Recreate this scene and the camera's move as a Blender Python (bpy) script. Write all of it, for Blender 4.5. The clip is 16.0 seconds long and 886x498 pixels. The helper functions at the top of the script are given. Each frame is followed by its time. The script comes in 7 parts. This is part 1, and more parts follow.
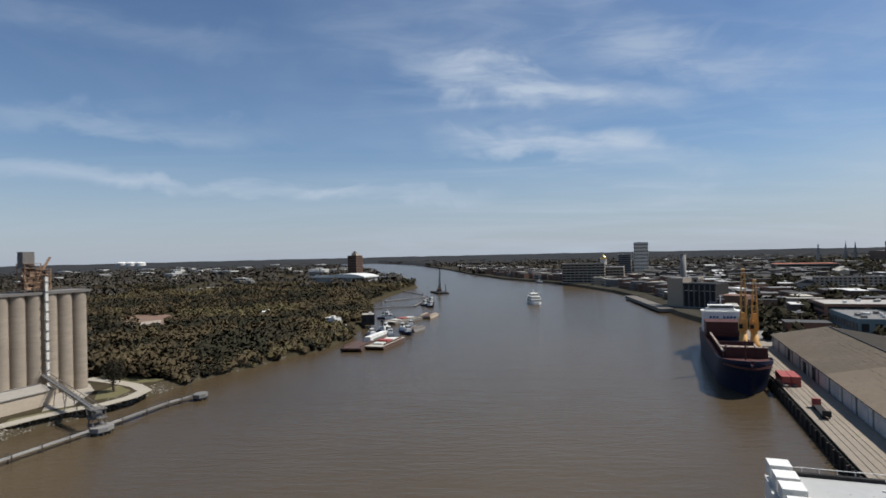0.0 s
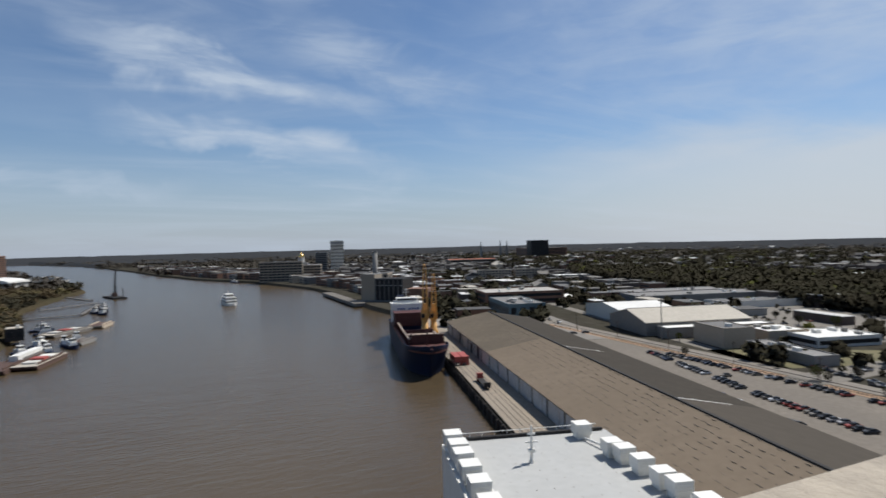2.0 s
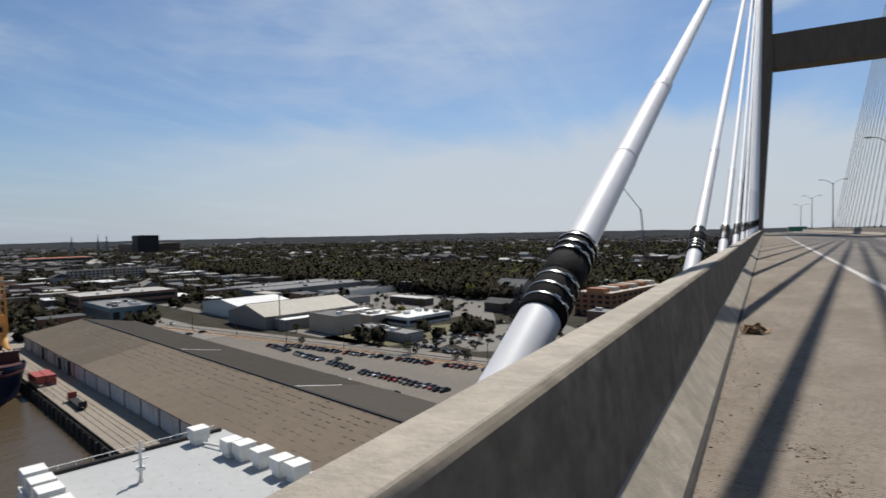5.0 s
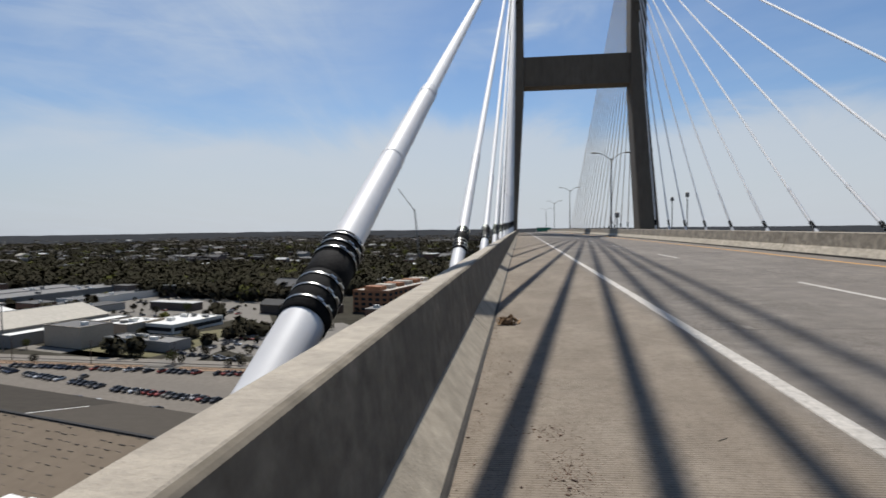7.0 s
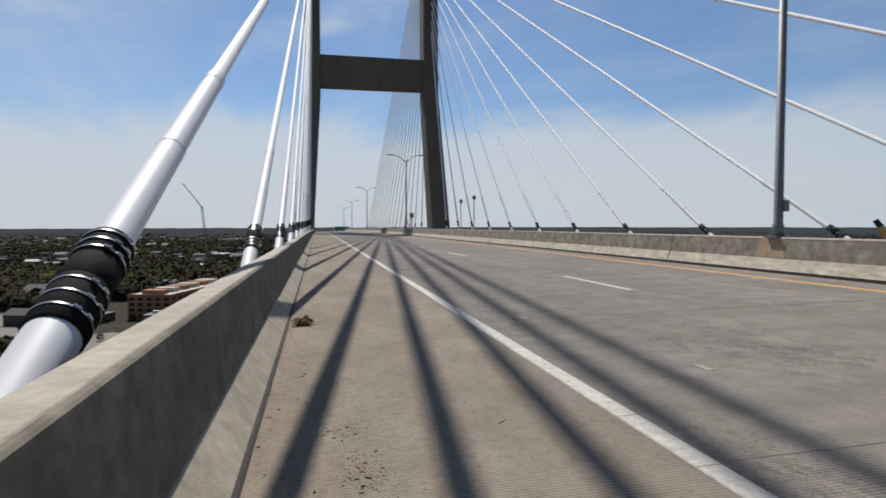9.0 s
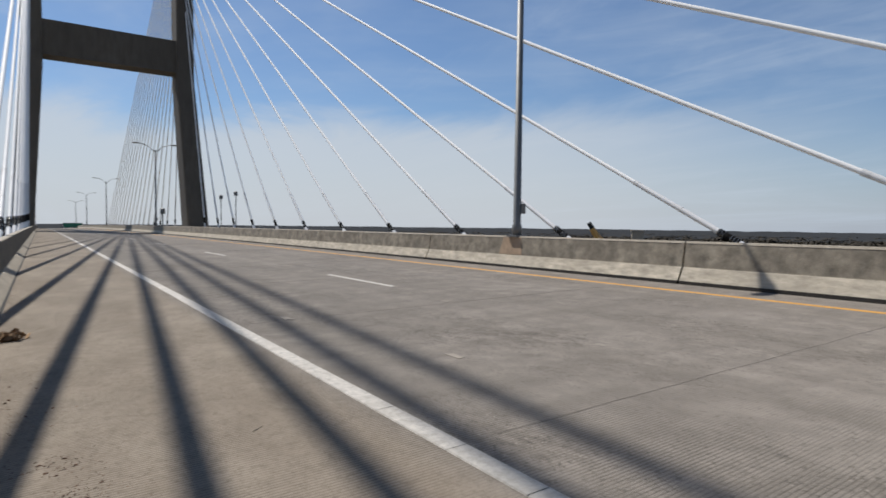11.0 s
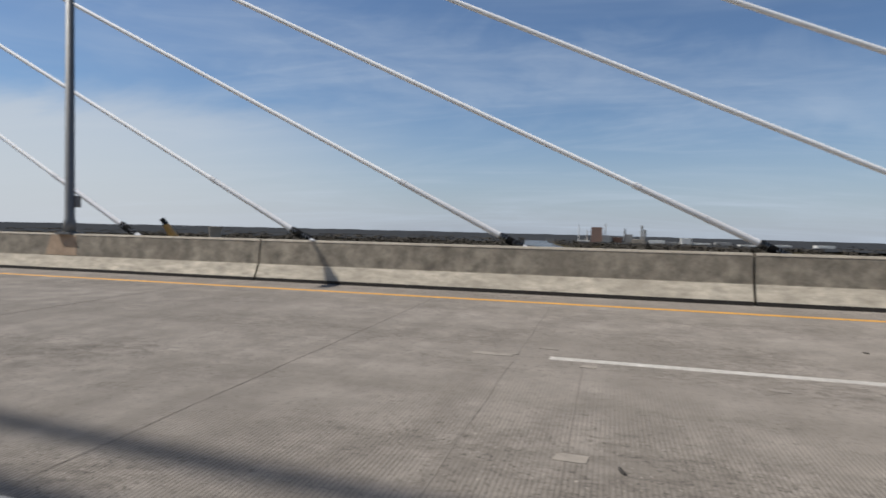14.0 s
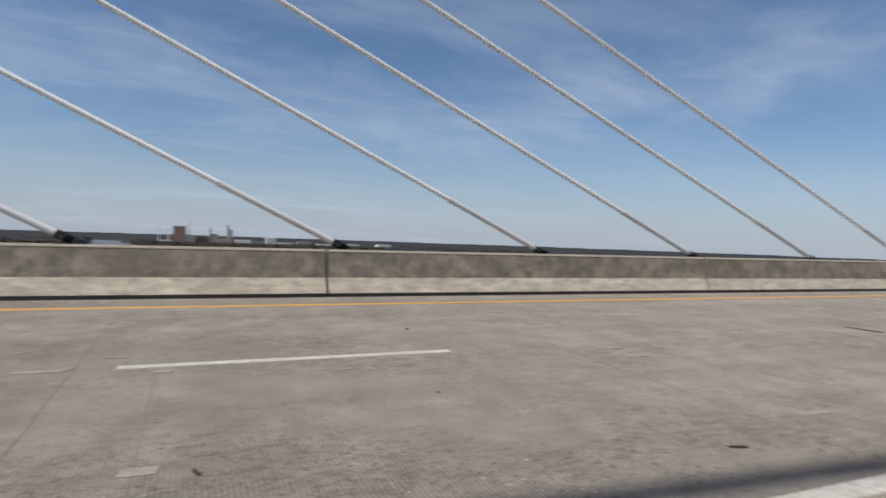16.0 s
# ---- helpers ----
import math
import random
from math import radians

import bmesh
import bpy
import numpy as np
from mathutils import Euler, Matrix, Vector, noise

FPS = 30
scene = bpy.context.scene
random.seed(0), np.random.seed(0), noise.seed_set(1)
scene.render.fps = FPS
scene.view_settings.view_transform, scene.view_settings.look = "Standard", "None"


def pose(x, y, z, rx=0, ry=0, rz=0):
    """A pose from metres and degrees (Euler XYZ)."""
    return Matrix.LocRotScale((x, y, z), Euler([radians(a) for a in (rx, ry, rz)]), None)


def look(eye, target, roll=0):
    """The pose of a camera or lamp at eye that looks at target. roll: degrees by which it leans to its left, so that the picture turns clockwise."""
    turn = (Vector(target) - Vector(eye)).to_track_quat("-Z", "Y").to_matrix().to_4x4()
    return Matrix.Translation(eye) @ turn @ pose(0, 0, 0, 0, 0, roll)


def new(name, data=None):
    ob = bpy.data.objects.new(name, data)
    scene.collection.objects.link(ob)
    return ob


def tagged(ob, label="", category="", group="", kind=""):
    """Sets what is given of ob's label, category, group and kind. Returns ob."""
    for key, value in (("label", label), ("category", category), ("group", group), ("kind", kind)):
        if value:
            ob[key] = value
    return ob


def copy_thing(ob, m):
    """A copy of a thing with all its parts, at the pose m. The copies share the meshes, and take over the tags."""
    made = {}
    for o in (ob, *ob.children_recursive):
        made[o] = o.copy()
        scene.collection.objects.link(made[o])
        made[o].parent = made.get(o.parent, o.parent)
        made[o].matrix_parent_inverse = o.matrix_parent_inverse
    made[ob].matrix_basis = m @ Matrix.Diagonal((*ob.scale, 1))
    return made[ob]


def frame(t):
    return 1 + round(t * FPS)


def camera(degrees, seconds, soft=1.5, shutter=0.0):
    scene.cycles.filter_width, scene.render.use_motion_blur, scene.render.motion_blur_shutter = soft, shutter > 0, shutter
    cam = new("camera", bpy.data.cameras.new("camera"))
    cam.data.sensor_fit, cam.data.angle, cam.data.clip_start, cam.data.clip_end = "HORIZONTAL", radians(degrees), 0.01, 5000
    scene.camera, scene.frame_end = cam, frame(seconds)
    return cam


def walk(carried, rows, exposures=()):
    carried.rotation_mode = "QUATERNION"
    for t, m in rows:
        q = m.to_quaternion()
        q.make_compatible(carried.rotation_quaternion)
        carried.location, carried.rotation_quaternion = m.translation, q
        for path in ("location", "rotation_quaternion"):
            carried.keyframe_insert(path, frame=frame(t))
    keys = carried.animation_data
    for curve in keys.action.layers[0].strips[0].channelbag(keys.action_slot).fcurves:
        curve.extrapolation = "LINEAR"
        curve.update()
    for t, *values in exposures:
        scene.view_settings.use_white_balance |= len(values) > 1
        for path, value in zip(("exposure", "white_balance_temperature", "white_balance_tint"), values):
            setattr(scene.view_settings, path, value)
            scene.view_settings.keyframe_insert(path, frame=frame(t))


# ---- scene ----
import collections

# The camera: seconds, place in metres, then heading (left of +y), tilt and roll in degrees.
cam = camera(74.2, 16.0, soft=1.6, shutter=0.4)
PATH = [
    (0, -0.457, -0.261, 1.304, 93.941, 0.233, -1.270),
    (0.5, -0.459, -0.261, 1.304, 90.127, 0.068, -1.267),
    (1, -0.461, -0.262, 1.305, 81.713, -0.166, -1.371),
    (1.5, -0.463, -0.262, 1.306, 72.646, -0.407, -1.446),
    (2, -0.464, -0.263, 1.306, 65.025, -0.616, -1.361),
    (2.5, -0.466, -0.263, 1.307, 58.160, -0.814, -1.484),
    (3, -0.468, -0.263, 1.308, 50.880, -1.037, -1.351),
    (3.5, -0.440, -0.260, 1.302, 44.596, -1.297, -1.391),
    (4, -0.428, -0.262, 1.305, 39.032, -1.541, -1.430),
    (6.5, -0.381, -0.151, 1.303, 13.391, -2.165, -0.758),
    (7, -0.372, -0.070, 1.303, 7.537, -2.330, -0.710),
    (7.5, -0.354, -0.067, 1.317, 2.371, -2.545, -0.295),
    (8, -0.359, -0.072, 1.310, -2.254, -2.529, -0.298),
    (8.5, -0.344, -0.041, 1.320, -7.459, -2.665, -0.180),
    (9, -0.346, -0.041, 1.300, -12.064, -2.560, -0.098),
    (11.5, -0.228, 0.010, 1.275, -38.864, -2.491, 0.738),
    (12, -0.202, 0.018, 1.264, -43.107, -2.427, 0.803),
    (12.5, -0.264, -0.043, 1.288, -50.951, -2.506, 1.102),
    (13, -0.258, -0.044, 1.283, -57.244, -2.379, 1.136),
    (13.5, -0.254, -0.045, 1.281, -65.753, -2.255, 1.523),
    (14, -0.276, -0.057, 1.309, -74.130, -2.138, 1.424),
    (14.5, -0.254, -0.069, 1.306, -83.003, -1.959, 1.710),
    (15, -0.220, -0.089, 1.299, -91.308, -1.708, 1.959),
    (15.5, -0.202, -0.097, 1.287, -100.958, -1.400, 2.106),
    (16, -0.279, -0.122, 1.273, -113.024, -0.973, 1.964),
]


def aim(x, y, z, yaw, tilt, roll):
    a, b = radians(yaw), radians(tilt)
    ahead = Vector((-math.sin(a) * math.cos(b), math.cos(a) * math.cos(b), math.sin(b)))
    return look((x, y, z), Vector((x, y, z)) + ahead, roll)


walk(cam, [(t, aim(*r)) for t, *r in PATH])

# ---- world, sun, exposure ----
SUN = Vector((-0.147, 0.70, 1.0)).normalized()
world = bpy.data.worlds.new("sky")
scene.world = world
world.use_nodes = True
wn, wl = world.node_tree.nodes, world.node_tree.links
wn.clear()
sky = wn.new("ShaderNodeTexSky")
sky.sky_type = "NISHITA"
sky.sun_disc = False
sky.sun_elevation = math.asin(SUN.z)
sky.sun_rotation = math.atan2(SUN.x, SUN.y)
sky.altitude, sky.air_density, sky.dust_density, sky.ozone_density = 60, 1.0, 0.25, 2.6


def wmath(op, a, b=None):
    n = wn.new("ShaderNodeMath")
    n.operation = op
    for i, v in enumerate((a, b)):
        if v is None:
            continue
        if isinstance(v, (int, float)):
            n.inputs[i].default_value = v
        else:
            wl.new(v, n.inputs[i])
    return n.outputs[0]


# thin cirrus on a flat layer overhead
tc = wn.new("ShaderNodeTexCoord")
sep = wn.new("ShaderNodeSeparateXYZ")
wl.new(tc.outputs["Generated"], sep.inputs[0])
up = wmath("ADD", wmath("MAXIMUM", sep.outputs[2], 0.0), 0.10)
lay = wn.new("ShaderNodeCombineXYZ")
wl.new(wmath("DIVIDE", sep.outputs[0], up), lay.inputs[0])
wl.new(wmath("DIVIDE", sep.outputs[1], up), lay.inputs[1])


def cirrus(turn, sx, sy, scale, detail, lo, hi, bend):
    mp = wn.new("ShaderNodeMapping")
    mp.inputs["Rotation"].default_value = (0, 0, radians(turn))
    mp.inputs["Scale"].default_value = (sx, sy, 1)
    wl.new(lay.outputs[0], mp.inputs[0])
    no = wn.new("ShaderNodeTexNoise")
    no.inputs["Scale"].default_value = scale
    no.inputs["Detail"].default_value = detail
    no.inputs["Roughness"].default_value = 0.62
    no.inputs["Distortion"].default_value = bend
    wl.new(mp.outputs[0], no.inputs["Vector"])
    mr = wn.new("ShaderNodeMapRange")
    mr.interpolation_type = "SMOOTHSTEP"
    mr.inputs[1].default_value, mr.inputs[2].default_value = lo, hi
    wl.new(no.outputs[0], mr.inputs[0])
    return mr.outputs[0]


calm = wn.new("ShaderNodeVectorMath")
calm.operation = "DOT_PRODUCT"
calm.inputs[1].default_value = (-0.25, -0.97, 0.0)
wl.new(tc.outputs["Generated"], calm.inputs[0])
less = wn.new("ShaderNodeMapRange")
less.interpolation_type = "SMOOTHSTEP"
less.inputs[1].default_value, less.inputs[2].default_value = -0.05, 0.75
less.inputs[3].default_value, less.inputs[4].default_value = 1.0, 0.3
wl.new(calm.outputs["Value"], less.inputs[0])
broad = wmath("MULTIPLY", cirrus(40, 0.55, 0.30, 0.75, 5, 0.42, 0.75, 1.2), 0.30)
veil = wmath("MULTIPLY", cirrus(14, 0.8, 0.30, 1.1, 7, 0.46, 0.80, 1.0), 0.34)
streak = wmath("MULTIPLY", cirrus(-6, 0.95, 0.20, 2.2, 9, 0.54, 0.80, 0.7), 0.22)
# single wisps: heading left of +y and height in degrees, half length, half width, slope, strength
az = wmath("MULTIPLY", wmath("ARCTAN2", wmath("MULTIPLY", sep.outputs[0], -1.0), sep.outputs[1]), 57.2958)
el = wmath("MULTIPLY", wmath("ARCSINE", sep.outputs[2]), 57.2958)
chart = wn.new("ShaderNodeCombineXYZ")
wl.new(az, chart.inputs[0])
wl.new(el, chart.inputs[1])


def feather(scale, sx, sy, turn, detail, lo, hi, bend=0.6):
    mp = wn.new("ShaderNodeMapping")
    mp.inputs["Rotation"].default_value = (0, 0, radians(turn))
    mp.inputs["Scale"].default_value = (sx, sy, 1)
    wl.new(chart.outputs[0], mp.inputs[0])
    no = wn.new("ShaderNodeTexNoise")
    no.inputs["Scale"].default_value, no.inputs["Detail"].default_value = scale, detail
    no.inputs["Roughness"].default_value, no.inputs["Distortion"].default_value = 0.6, bend
    wl.new(mp.outputs[0], no.inputs["Vector"])
    mr = wn.new("ShaderNodeMapRange")
    mr.interpolation_type = "SMOOTHSTEP"
    mr.inputs[1].default_value, mr.inputs[2].default_value = lo, hi
    wl.new(no.outputs[0], mr.inputs[0])
    return mr.outputs[0]


wave_ = wmath("MULTIPLY", wmath("SUBTRACT", feather(0.09, 1.0, 1.6, 0, 4, 0.3, 0.7), 0.5), 3.2)
fibre = wmath("ADD", wmath("MULTIPLY", feather(0.26, 0.34, 1.5, -12, 5, 0.30, 0.72), 0.7), 0.3)
wisps = None
for a0, e0, ln_, wd_, slope_, much in ((84, 15.4, 15, 1.7, 0.17, 0.9), (81, 9.4, 15, 1.3, 0.17, 0.95), (71, 17.5, 11, 2.2, 0.40, 0.5), (113, 6.2, 26, 0.8, 0.03, 0.85), (121, 11.7, 14, 1.0, 0.0, 0.42), (123, 18.6, 16, 1.8, 0.04, 0.22),
                                       (90, 21.0, 20, 4.5, 0.05, 0.30), (36, 18.0, 30, 6.0, -0.05, 0.40), (45, 6.6, 10, 0.9, -0.22, 0.40), (-1, 18.6, 11, 1.9, -0.42, 0.75), (-60, 16.0, 26, 4.5, 0.12, 0.30), (-95, 13.0, 26, 3.5, 0.10, 0.30), (-134, 14.0, 24, 3.5, -0.17, 0.45)):
    du = wmath("SUBTRACT", az, a0)
    dv = wmath("ADD", wmath("SUBTRACT", wmath("SUBTRACT", el, e0), wmath("MULTIPLY", du, slope_)), wmath("MULTIPLY", wave_, min(1.0, 0.3 + wd_ * 0.3)))
    fu = wmath("MAXIMUM", wmath("SUBTRACT", 1.0, wmath("POWER", wmath("ABSOLUTE", wmath("DIVIDE", du, ln_)), 2.0)), 0.0)
    fv = wmath("MAXIMUM", wmath("SUBTRACT", 1.0, wmath("POWER", wmath("ABSOLUTE", wmath("DIVIDE", dv, wd_ * 1.5)), 2.0)), 0.0)
    one = wmath("MULTIPLY", wmath("MULTIPLY", fu, wmath("MULTIPLY", fv, fv)), much)
    wisps = one if wisps is None else wmath("ADD", wisps, one)
wisps = wmath("MULTIPLY", wisps, fibre)
# dust haze that thickens towards the horizon
low = wn.new("ShaderNodeMapRange")
low.interpolation_type = "SMOOTHSTEP"
low.inputs[1].default_value, low.inputs[2].default_value = 0.20, -0.03
low.inputs[3].default_value, low.inputs[4].default_value = 0.0, 0.80
wl.new(sep.outputs[2], low.inputs[0])
# a pale haze bank low in the south, behind the tower
bank_ = wn.new("ShaderNodeVectorMath")
bank_.operation = "DOT_PRODUCT"
bank_.inputs[1].default_value = (0.08, 0.997, 0.0)
wl.new(tc.outputs["Generated"], bank_.inputs[0])
east = wn.new("ShaderNodeMapRange")
east.interpolation_type = "SMOOTHSTEP"
east.inputs[1].default_value, east.inputs[2].default_value = 0.30, 0.88
wl.new(bank_.outputs["Value"], east.inputs[0])
tall = wn.new("ShaderNodeMapRange")
tall.interpolation_type = "SMOOTHSTEP"
tall.inputs[1].default_value, tall.inputs[2].default_value = 0.190, 0.125
wl.new(wmath("ADD", sep.outputs[2], wmath("MULTIPLY", wmath("SUBTRACT", cirrus(20, 0.5, 0.25, 1.1, 6, 0.3, 0.7, 1.0), 0.5), 0.06)), tall.inputs[0])
warm = wmath("MULTIPLY", wmath("MULTIPLY", east.outputs[0], tall.outputs[0]), 0.72)
cover = wmath("MINIMUM", wmath("ADD", wmath("MULTIPLY", wmath("ADD", wmath("ADD", veil, streak), broad), less.outputs[0]), wisps), 0.85)
mix = wn.new("ShaderNodeMix")
mix.data_type = "RGBA"
wl.new(cover, mix.inputs[0])
tint = wn.new("ShaderNodeMix")
tint.data_type = "RGBA"
tint.blend_type = "MULTIPLY"
tint.inputs[0].default_value = 1.0
tint.inputs[7].default_value = (0.85, 0.94, 1.05, 1)
wl.new(sky.outputs[0], tint.inputs[6])
dust = wn.new("ShaderNodeMix")
dust.data_type = "RGBA"
wl.new(low.outputs[0], dust.inputs[0])
wl.new(tint.outputs[2], dust.inputs[6])
dust.inputs[7].default_value = (4.4, 5.1, 6.4, 1)
wl.new(dust.outputs[2], mix.inputs[6])
mix.inputs[7].default_value = (6.0, 7.0, 8.35, 1)
bg = wn.new("ShaderNodeBackground")
bg.inputs[1].default_value = 0.085
mist = wn.new("ShaderNodeMix")
mist.data_type = "RGBA"
wl.new(warm, mist.inputs[0])
wl.new(mix.outputs[2], mist.inputs[6])
mist.inputs[7].default_value = (6.95, 7.4, 7.9, 1)
wl.new(mist.outputs[2], bg.inputs[0])
wo = wn.new("ShaderNodeOutputWorld")
wl.new(bg.outputs[0], wo.inputs[0])

sun = new("sun", bpy.data.lights.new("sun", "SUN"))
sun.data.energy, sun.data.angle, sun.data.color = 5.0, radians(0.53), (1.0, 0.975, 0.94)
sun.matrix_world = look(SUN * 100, (0, 0, 0))
scene.view_settings.exposure = 0.0

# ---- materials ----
WARM_TINT = (1.0, 0.972, 0.915)  # warm tint put into base colours to offset the sky's blue in shade


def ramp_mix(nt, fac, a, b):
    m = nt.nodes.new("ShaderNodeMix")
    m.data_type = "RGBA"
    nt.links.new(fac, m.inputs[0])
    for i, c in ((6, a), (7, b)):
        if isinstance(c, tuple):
            m.inputs[i].default_value = (*(p * q for p, q in zip(c, WARM_TINT)), 1)
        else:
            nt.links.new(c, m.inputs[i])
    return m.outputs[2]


def noise_tex(nt, vec, scale, detail=4, rough=0.55, stretch=None, lo=0.35, hi=0.65):
    if stretch:
        mp = nt.nodes.new("ShaderNodeMapping")
        mp.inputs["Scale"].default_value = stretch
        nt.links.new(vec, mp.inputs[0])
        vec = mp.outputs[0]
    n = nt.nodes.new("ShaderNodeTexNoise")
    n.inputs["Scale"].default_value, n.inputs["Detail"].default_value, n.inputs["Roughness"].default_value = scale, detail, rough
    nt.links.new(vec, n.inputs["Vector"])
    r = nt.nodes.new("ShaderNodeMapRange")
    r.inputs[1].default_value, r.inputs[2].default_value = lo, hi
    nt.links.new(n.outputs[0], r.inputs[0])
    return r.outputs[0], n.outputs[0]


def mat(name, base, rough=0.8, metal=0.0, vary=0.25, big=0.3, small=6.0, stain=None, stretch=None, bump=0.15, grain=40.0, rand=0.0, island=0.0, spec=0.5):
    """A worn surface: base colour, large stains and fine grain, with relief."""
    m = bpy.data.materials.new(name)
    m.use_nodes = True
    nt = m.node_tree
    bsdf = nt.nodes["Principled BSDF"]
    co = nt.nodes.new("ShaderNodeNewGeometry").outputs["Position"]
    dark = tuple(c * (1 - vary) for c in base)
    lite = tuple(min(1, c * (1 + vary * 0.7)) for c in base)
    f1, _ = noise_tex(nt, co, big, 5, 0.6, stretch)
    f2, raw = noise_tex(nt, co, small, 6, 0.65, stretch, 0.3, 0.7)
    col = ramp_mix(nt, f2, dark, lite)
    st = stain or tuple(c * (1 - 0.8 * vary) for c in base)
    half = nt.nodes.new("ShaderNodeMath")
    half.operation = "MULTIPLY"
    half.inputs[1].default_value = 0.6
    nt.links.new(f1, half.inputs[0])
    col = ramp_mix(nt, half.outputs[0], col, st)
    for amount, src in ((rand, "obj"), (island, "isl")):
        if amount:
            o = nt.nodes.new("ShaderNodeObjectInfo").outputs["Random"] if src == "obj" else nt.nodes.new("ShaderNodeNewGeometry").outputs["Random Per Island"]
            hs = nt.nodes.new("ShaderNodeHueSaturation")
            mr = nt.nodes.new("ShaderNodeMapRange")
            mr.inputs[3].default_value, mr.inputs[4].default_value = 1 - amount, 1 + amount
            nt.links.new(o, mr.inputs[0])
            nt.links.new(mr.outputs[0], hs.inputs["Value"])
            nt.links.new(col, hs.inputs["Color"])
            col = hs.outputs[0]
    nt.links.new(col, bsdf.inputs["Base Color"])
    bsdf.inputs["Roughness"].default_value = rough
    bsdf.inputs["Metallic"].default_value = metal
    bsdf.inputs["Specular IOR Level"].default_value = spec
    if bump:
        _, fine = noise_tex(nt, co, grain, 5, 0.6)
        bp = nt.nodes.new("ShaderNodeBump")
        bp.inputs["Strength"].default_value = bump
        bp.inputs["Distance"].default_value = 0.6 / grain
        nt.links.new(fine, bp.inputs["Height"])
        nt.links.new(bp.outputs[0], bsdf.inputs["Normal"])
    return m


def scaled(nt, fac, k):
    n = nt.nodes.new("ShaderNodeMath")
    n.operation = "MULTIPLY"
    nt.links.new(fac, n.inputs[0])
    if isinstance(k, float):
        n.inputs[1].default_value = k
    else:
        nt.links.new(k, n.inputs[1])
    return n.outputs[0]


def road_material():
    """Broomed and grooved deck concrete, browner and gritty on the shoulder."""
    m = mat("deck_concrete", (0.286, 0.254, 0.223), 0.95, vary=0.3, big=0.3, small=2.6, bump=0, spec=0.12)
    nt = m.node_tree
    bsdf = nt.nodes["Principled BSDF"]
    co = nt.nodes.new("ShaderNodeNewGeometry").outputs["Position"]
    col = bsdf.inputs["Base Color"].links[0].from_socket
    sp = nt.nodes.new("ShaderNodeSeparateXYZ")
    nt.links.new(co, sp.inputs[0])
    # worn bands across and tyre darkening along the lanes
    tr, _ = noise_tex(nt, co, 0.9, 4, 0.6, (1.6, 0.05, 1), 0.42, 0.62)
    col = ramp_mix(nt, scaled(nt, tr, 0.30), col, (0.15, 0.133, 0.112))
    cr, _ = noise_tex(nt, co, 0.8, 3, 0.6, (0.04, 1.7, 1), 0.48, 0.66)
    col = ramp_mix(nt, scaled(nt, cr, 0.22), col, (0.15, 0.132, 0.110))
    # cloudy wear patches where the surface has opened
    wear, _ = noise_tex(nt, co, 0.55, 5, 0.65, (1.0, 0.55, 1), 0.44, 0.62)
    mo, _ = noise_tex(nt, co, 13, 7, 0.8, (1.0, 0.45, 1), 0.45, 0.62)
    col = ramp_mix(nt, scaled(nt, scaled(nt, mo, wear), 0.75), col, (0.115, 0.10, 0.086))
    # tined grooves across the lanes, filled with dirt
    wv = nt.nodes.new("ShaderNodeTexWave")
    wv.bands_direction = "Y"
    wv.inputs["Scale"].default_value = 11.0
    wv.inputs["Distortion"].default_value = 0.35
    wv.inputs["Detail Scale"].default_value = 0.5
    nt.links.new(co, wv.inputs["Vector"])
    gr = nt.nodes.new("ShaderNodeMapRange")
    gr.inputs[1].default_value, gr.inputs[2].default_value = 0.62, 0.95
    nt.links.new(wv.outputs[1], gr.inputs[0])
    gm, _ = noise_tex(nt, co, 0.8, 4, 0.6, (1.0, 1.0, 1), 0.30, 0.56)
    side = nt.nodes.new("ShaderNodeMapRange")
    side.inputs[1].default_value, side.inputs[2].default_value = 5.0, 2.6
    side.inputs[3].default_value, side.inputs[4].default_value = 0.12, 1.0
    nt.links.new(sp.outputs[0], side.inputs[0])
    groove = scaled(nt, scaled(nt, gr.outputs[0], gm), side.outputs[0])
    col = ramp_mix(nt, scaled(nt, groove, 0.60), col, (0.09, 0.079, 0.066))
    # dark and pale flecks of exposed aggregate
    d1, _ = noise_tex(nt, co, 26, 3, 0.8, (1.0, 0.75, 1), 0.56, 0.64)
    more = nt.nodes.new("ShaderNodeMapRange")
    more.inputs[3].default_value, more.inputs[4].default_value = 0.35, 0.95
    nt.links.new(wear, more.inputs[0])
    col = ramp_mix(nt, scaled(nt, d1, more.outputs[0]), col, (0.10, 0.088, 0.076))
    d2, _ = noise_tex(nt, co, 27, 2, 0.7, None, 0.66, 0.72)
    col = ramp_mix(nt, scaled(nt, scaled(nt, d2, wear), 0.7), col, (0.42, 0.38, 0.33))
    # the pinkish-tan shoulder with its grit
    edge = nt.nodes.new("ShaderNodeMapRange")
    edge.interpolation_type = "SMOOTHSTEP"
    edge.inputs[1].default_value, edge.inputs[2].default_value = 1.75, 1.3
    nt.links.new(sp.outputs[0], edge.inputs[0])
    f, _ = noise_tex(nt, co, 1.1, 5, 0.6, (1, 0.35, 1))
    sh = ramp_mix(nt, f, (0.238, 0.200, 0.160), (0.306, 0.263, 0.214))
    g, _ = noise_tex(nt, co, 24, 4, 0.75, None, 0.52, 0.70)
    sh = ramp_mix(nt, scaled(nt, g, 0.65), sh, (0.13, 0.10, 0.078))
    g2, _ = noise_tex(nt, co, 3.2, 6, 0.7, (1, 0.6, 1), 0.46, 0.66)
    sh = ramp_mix(nt, scaled(nt, g2, 0.35), sh, (0.19, 0.155, 0.12))
    rough_, _ = noise_tex(nt, co, 9, 6, 0.8, (1, 0.8, 1), 0.50, 0.62)
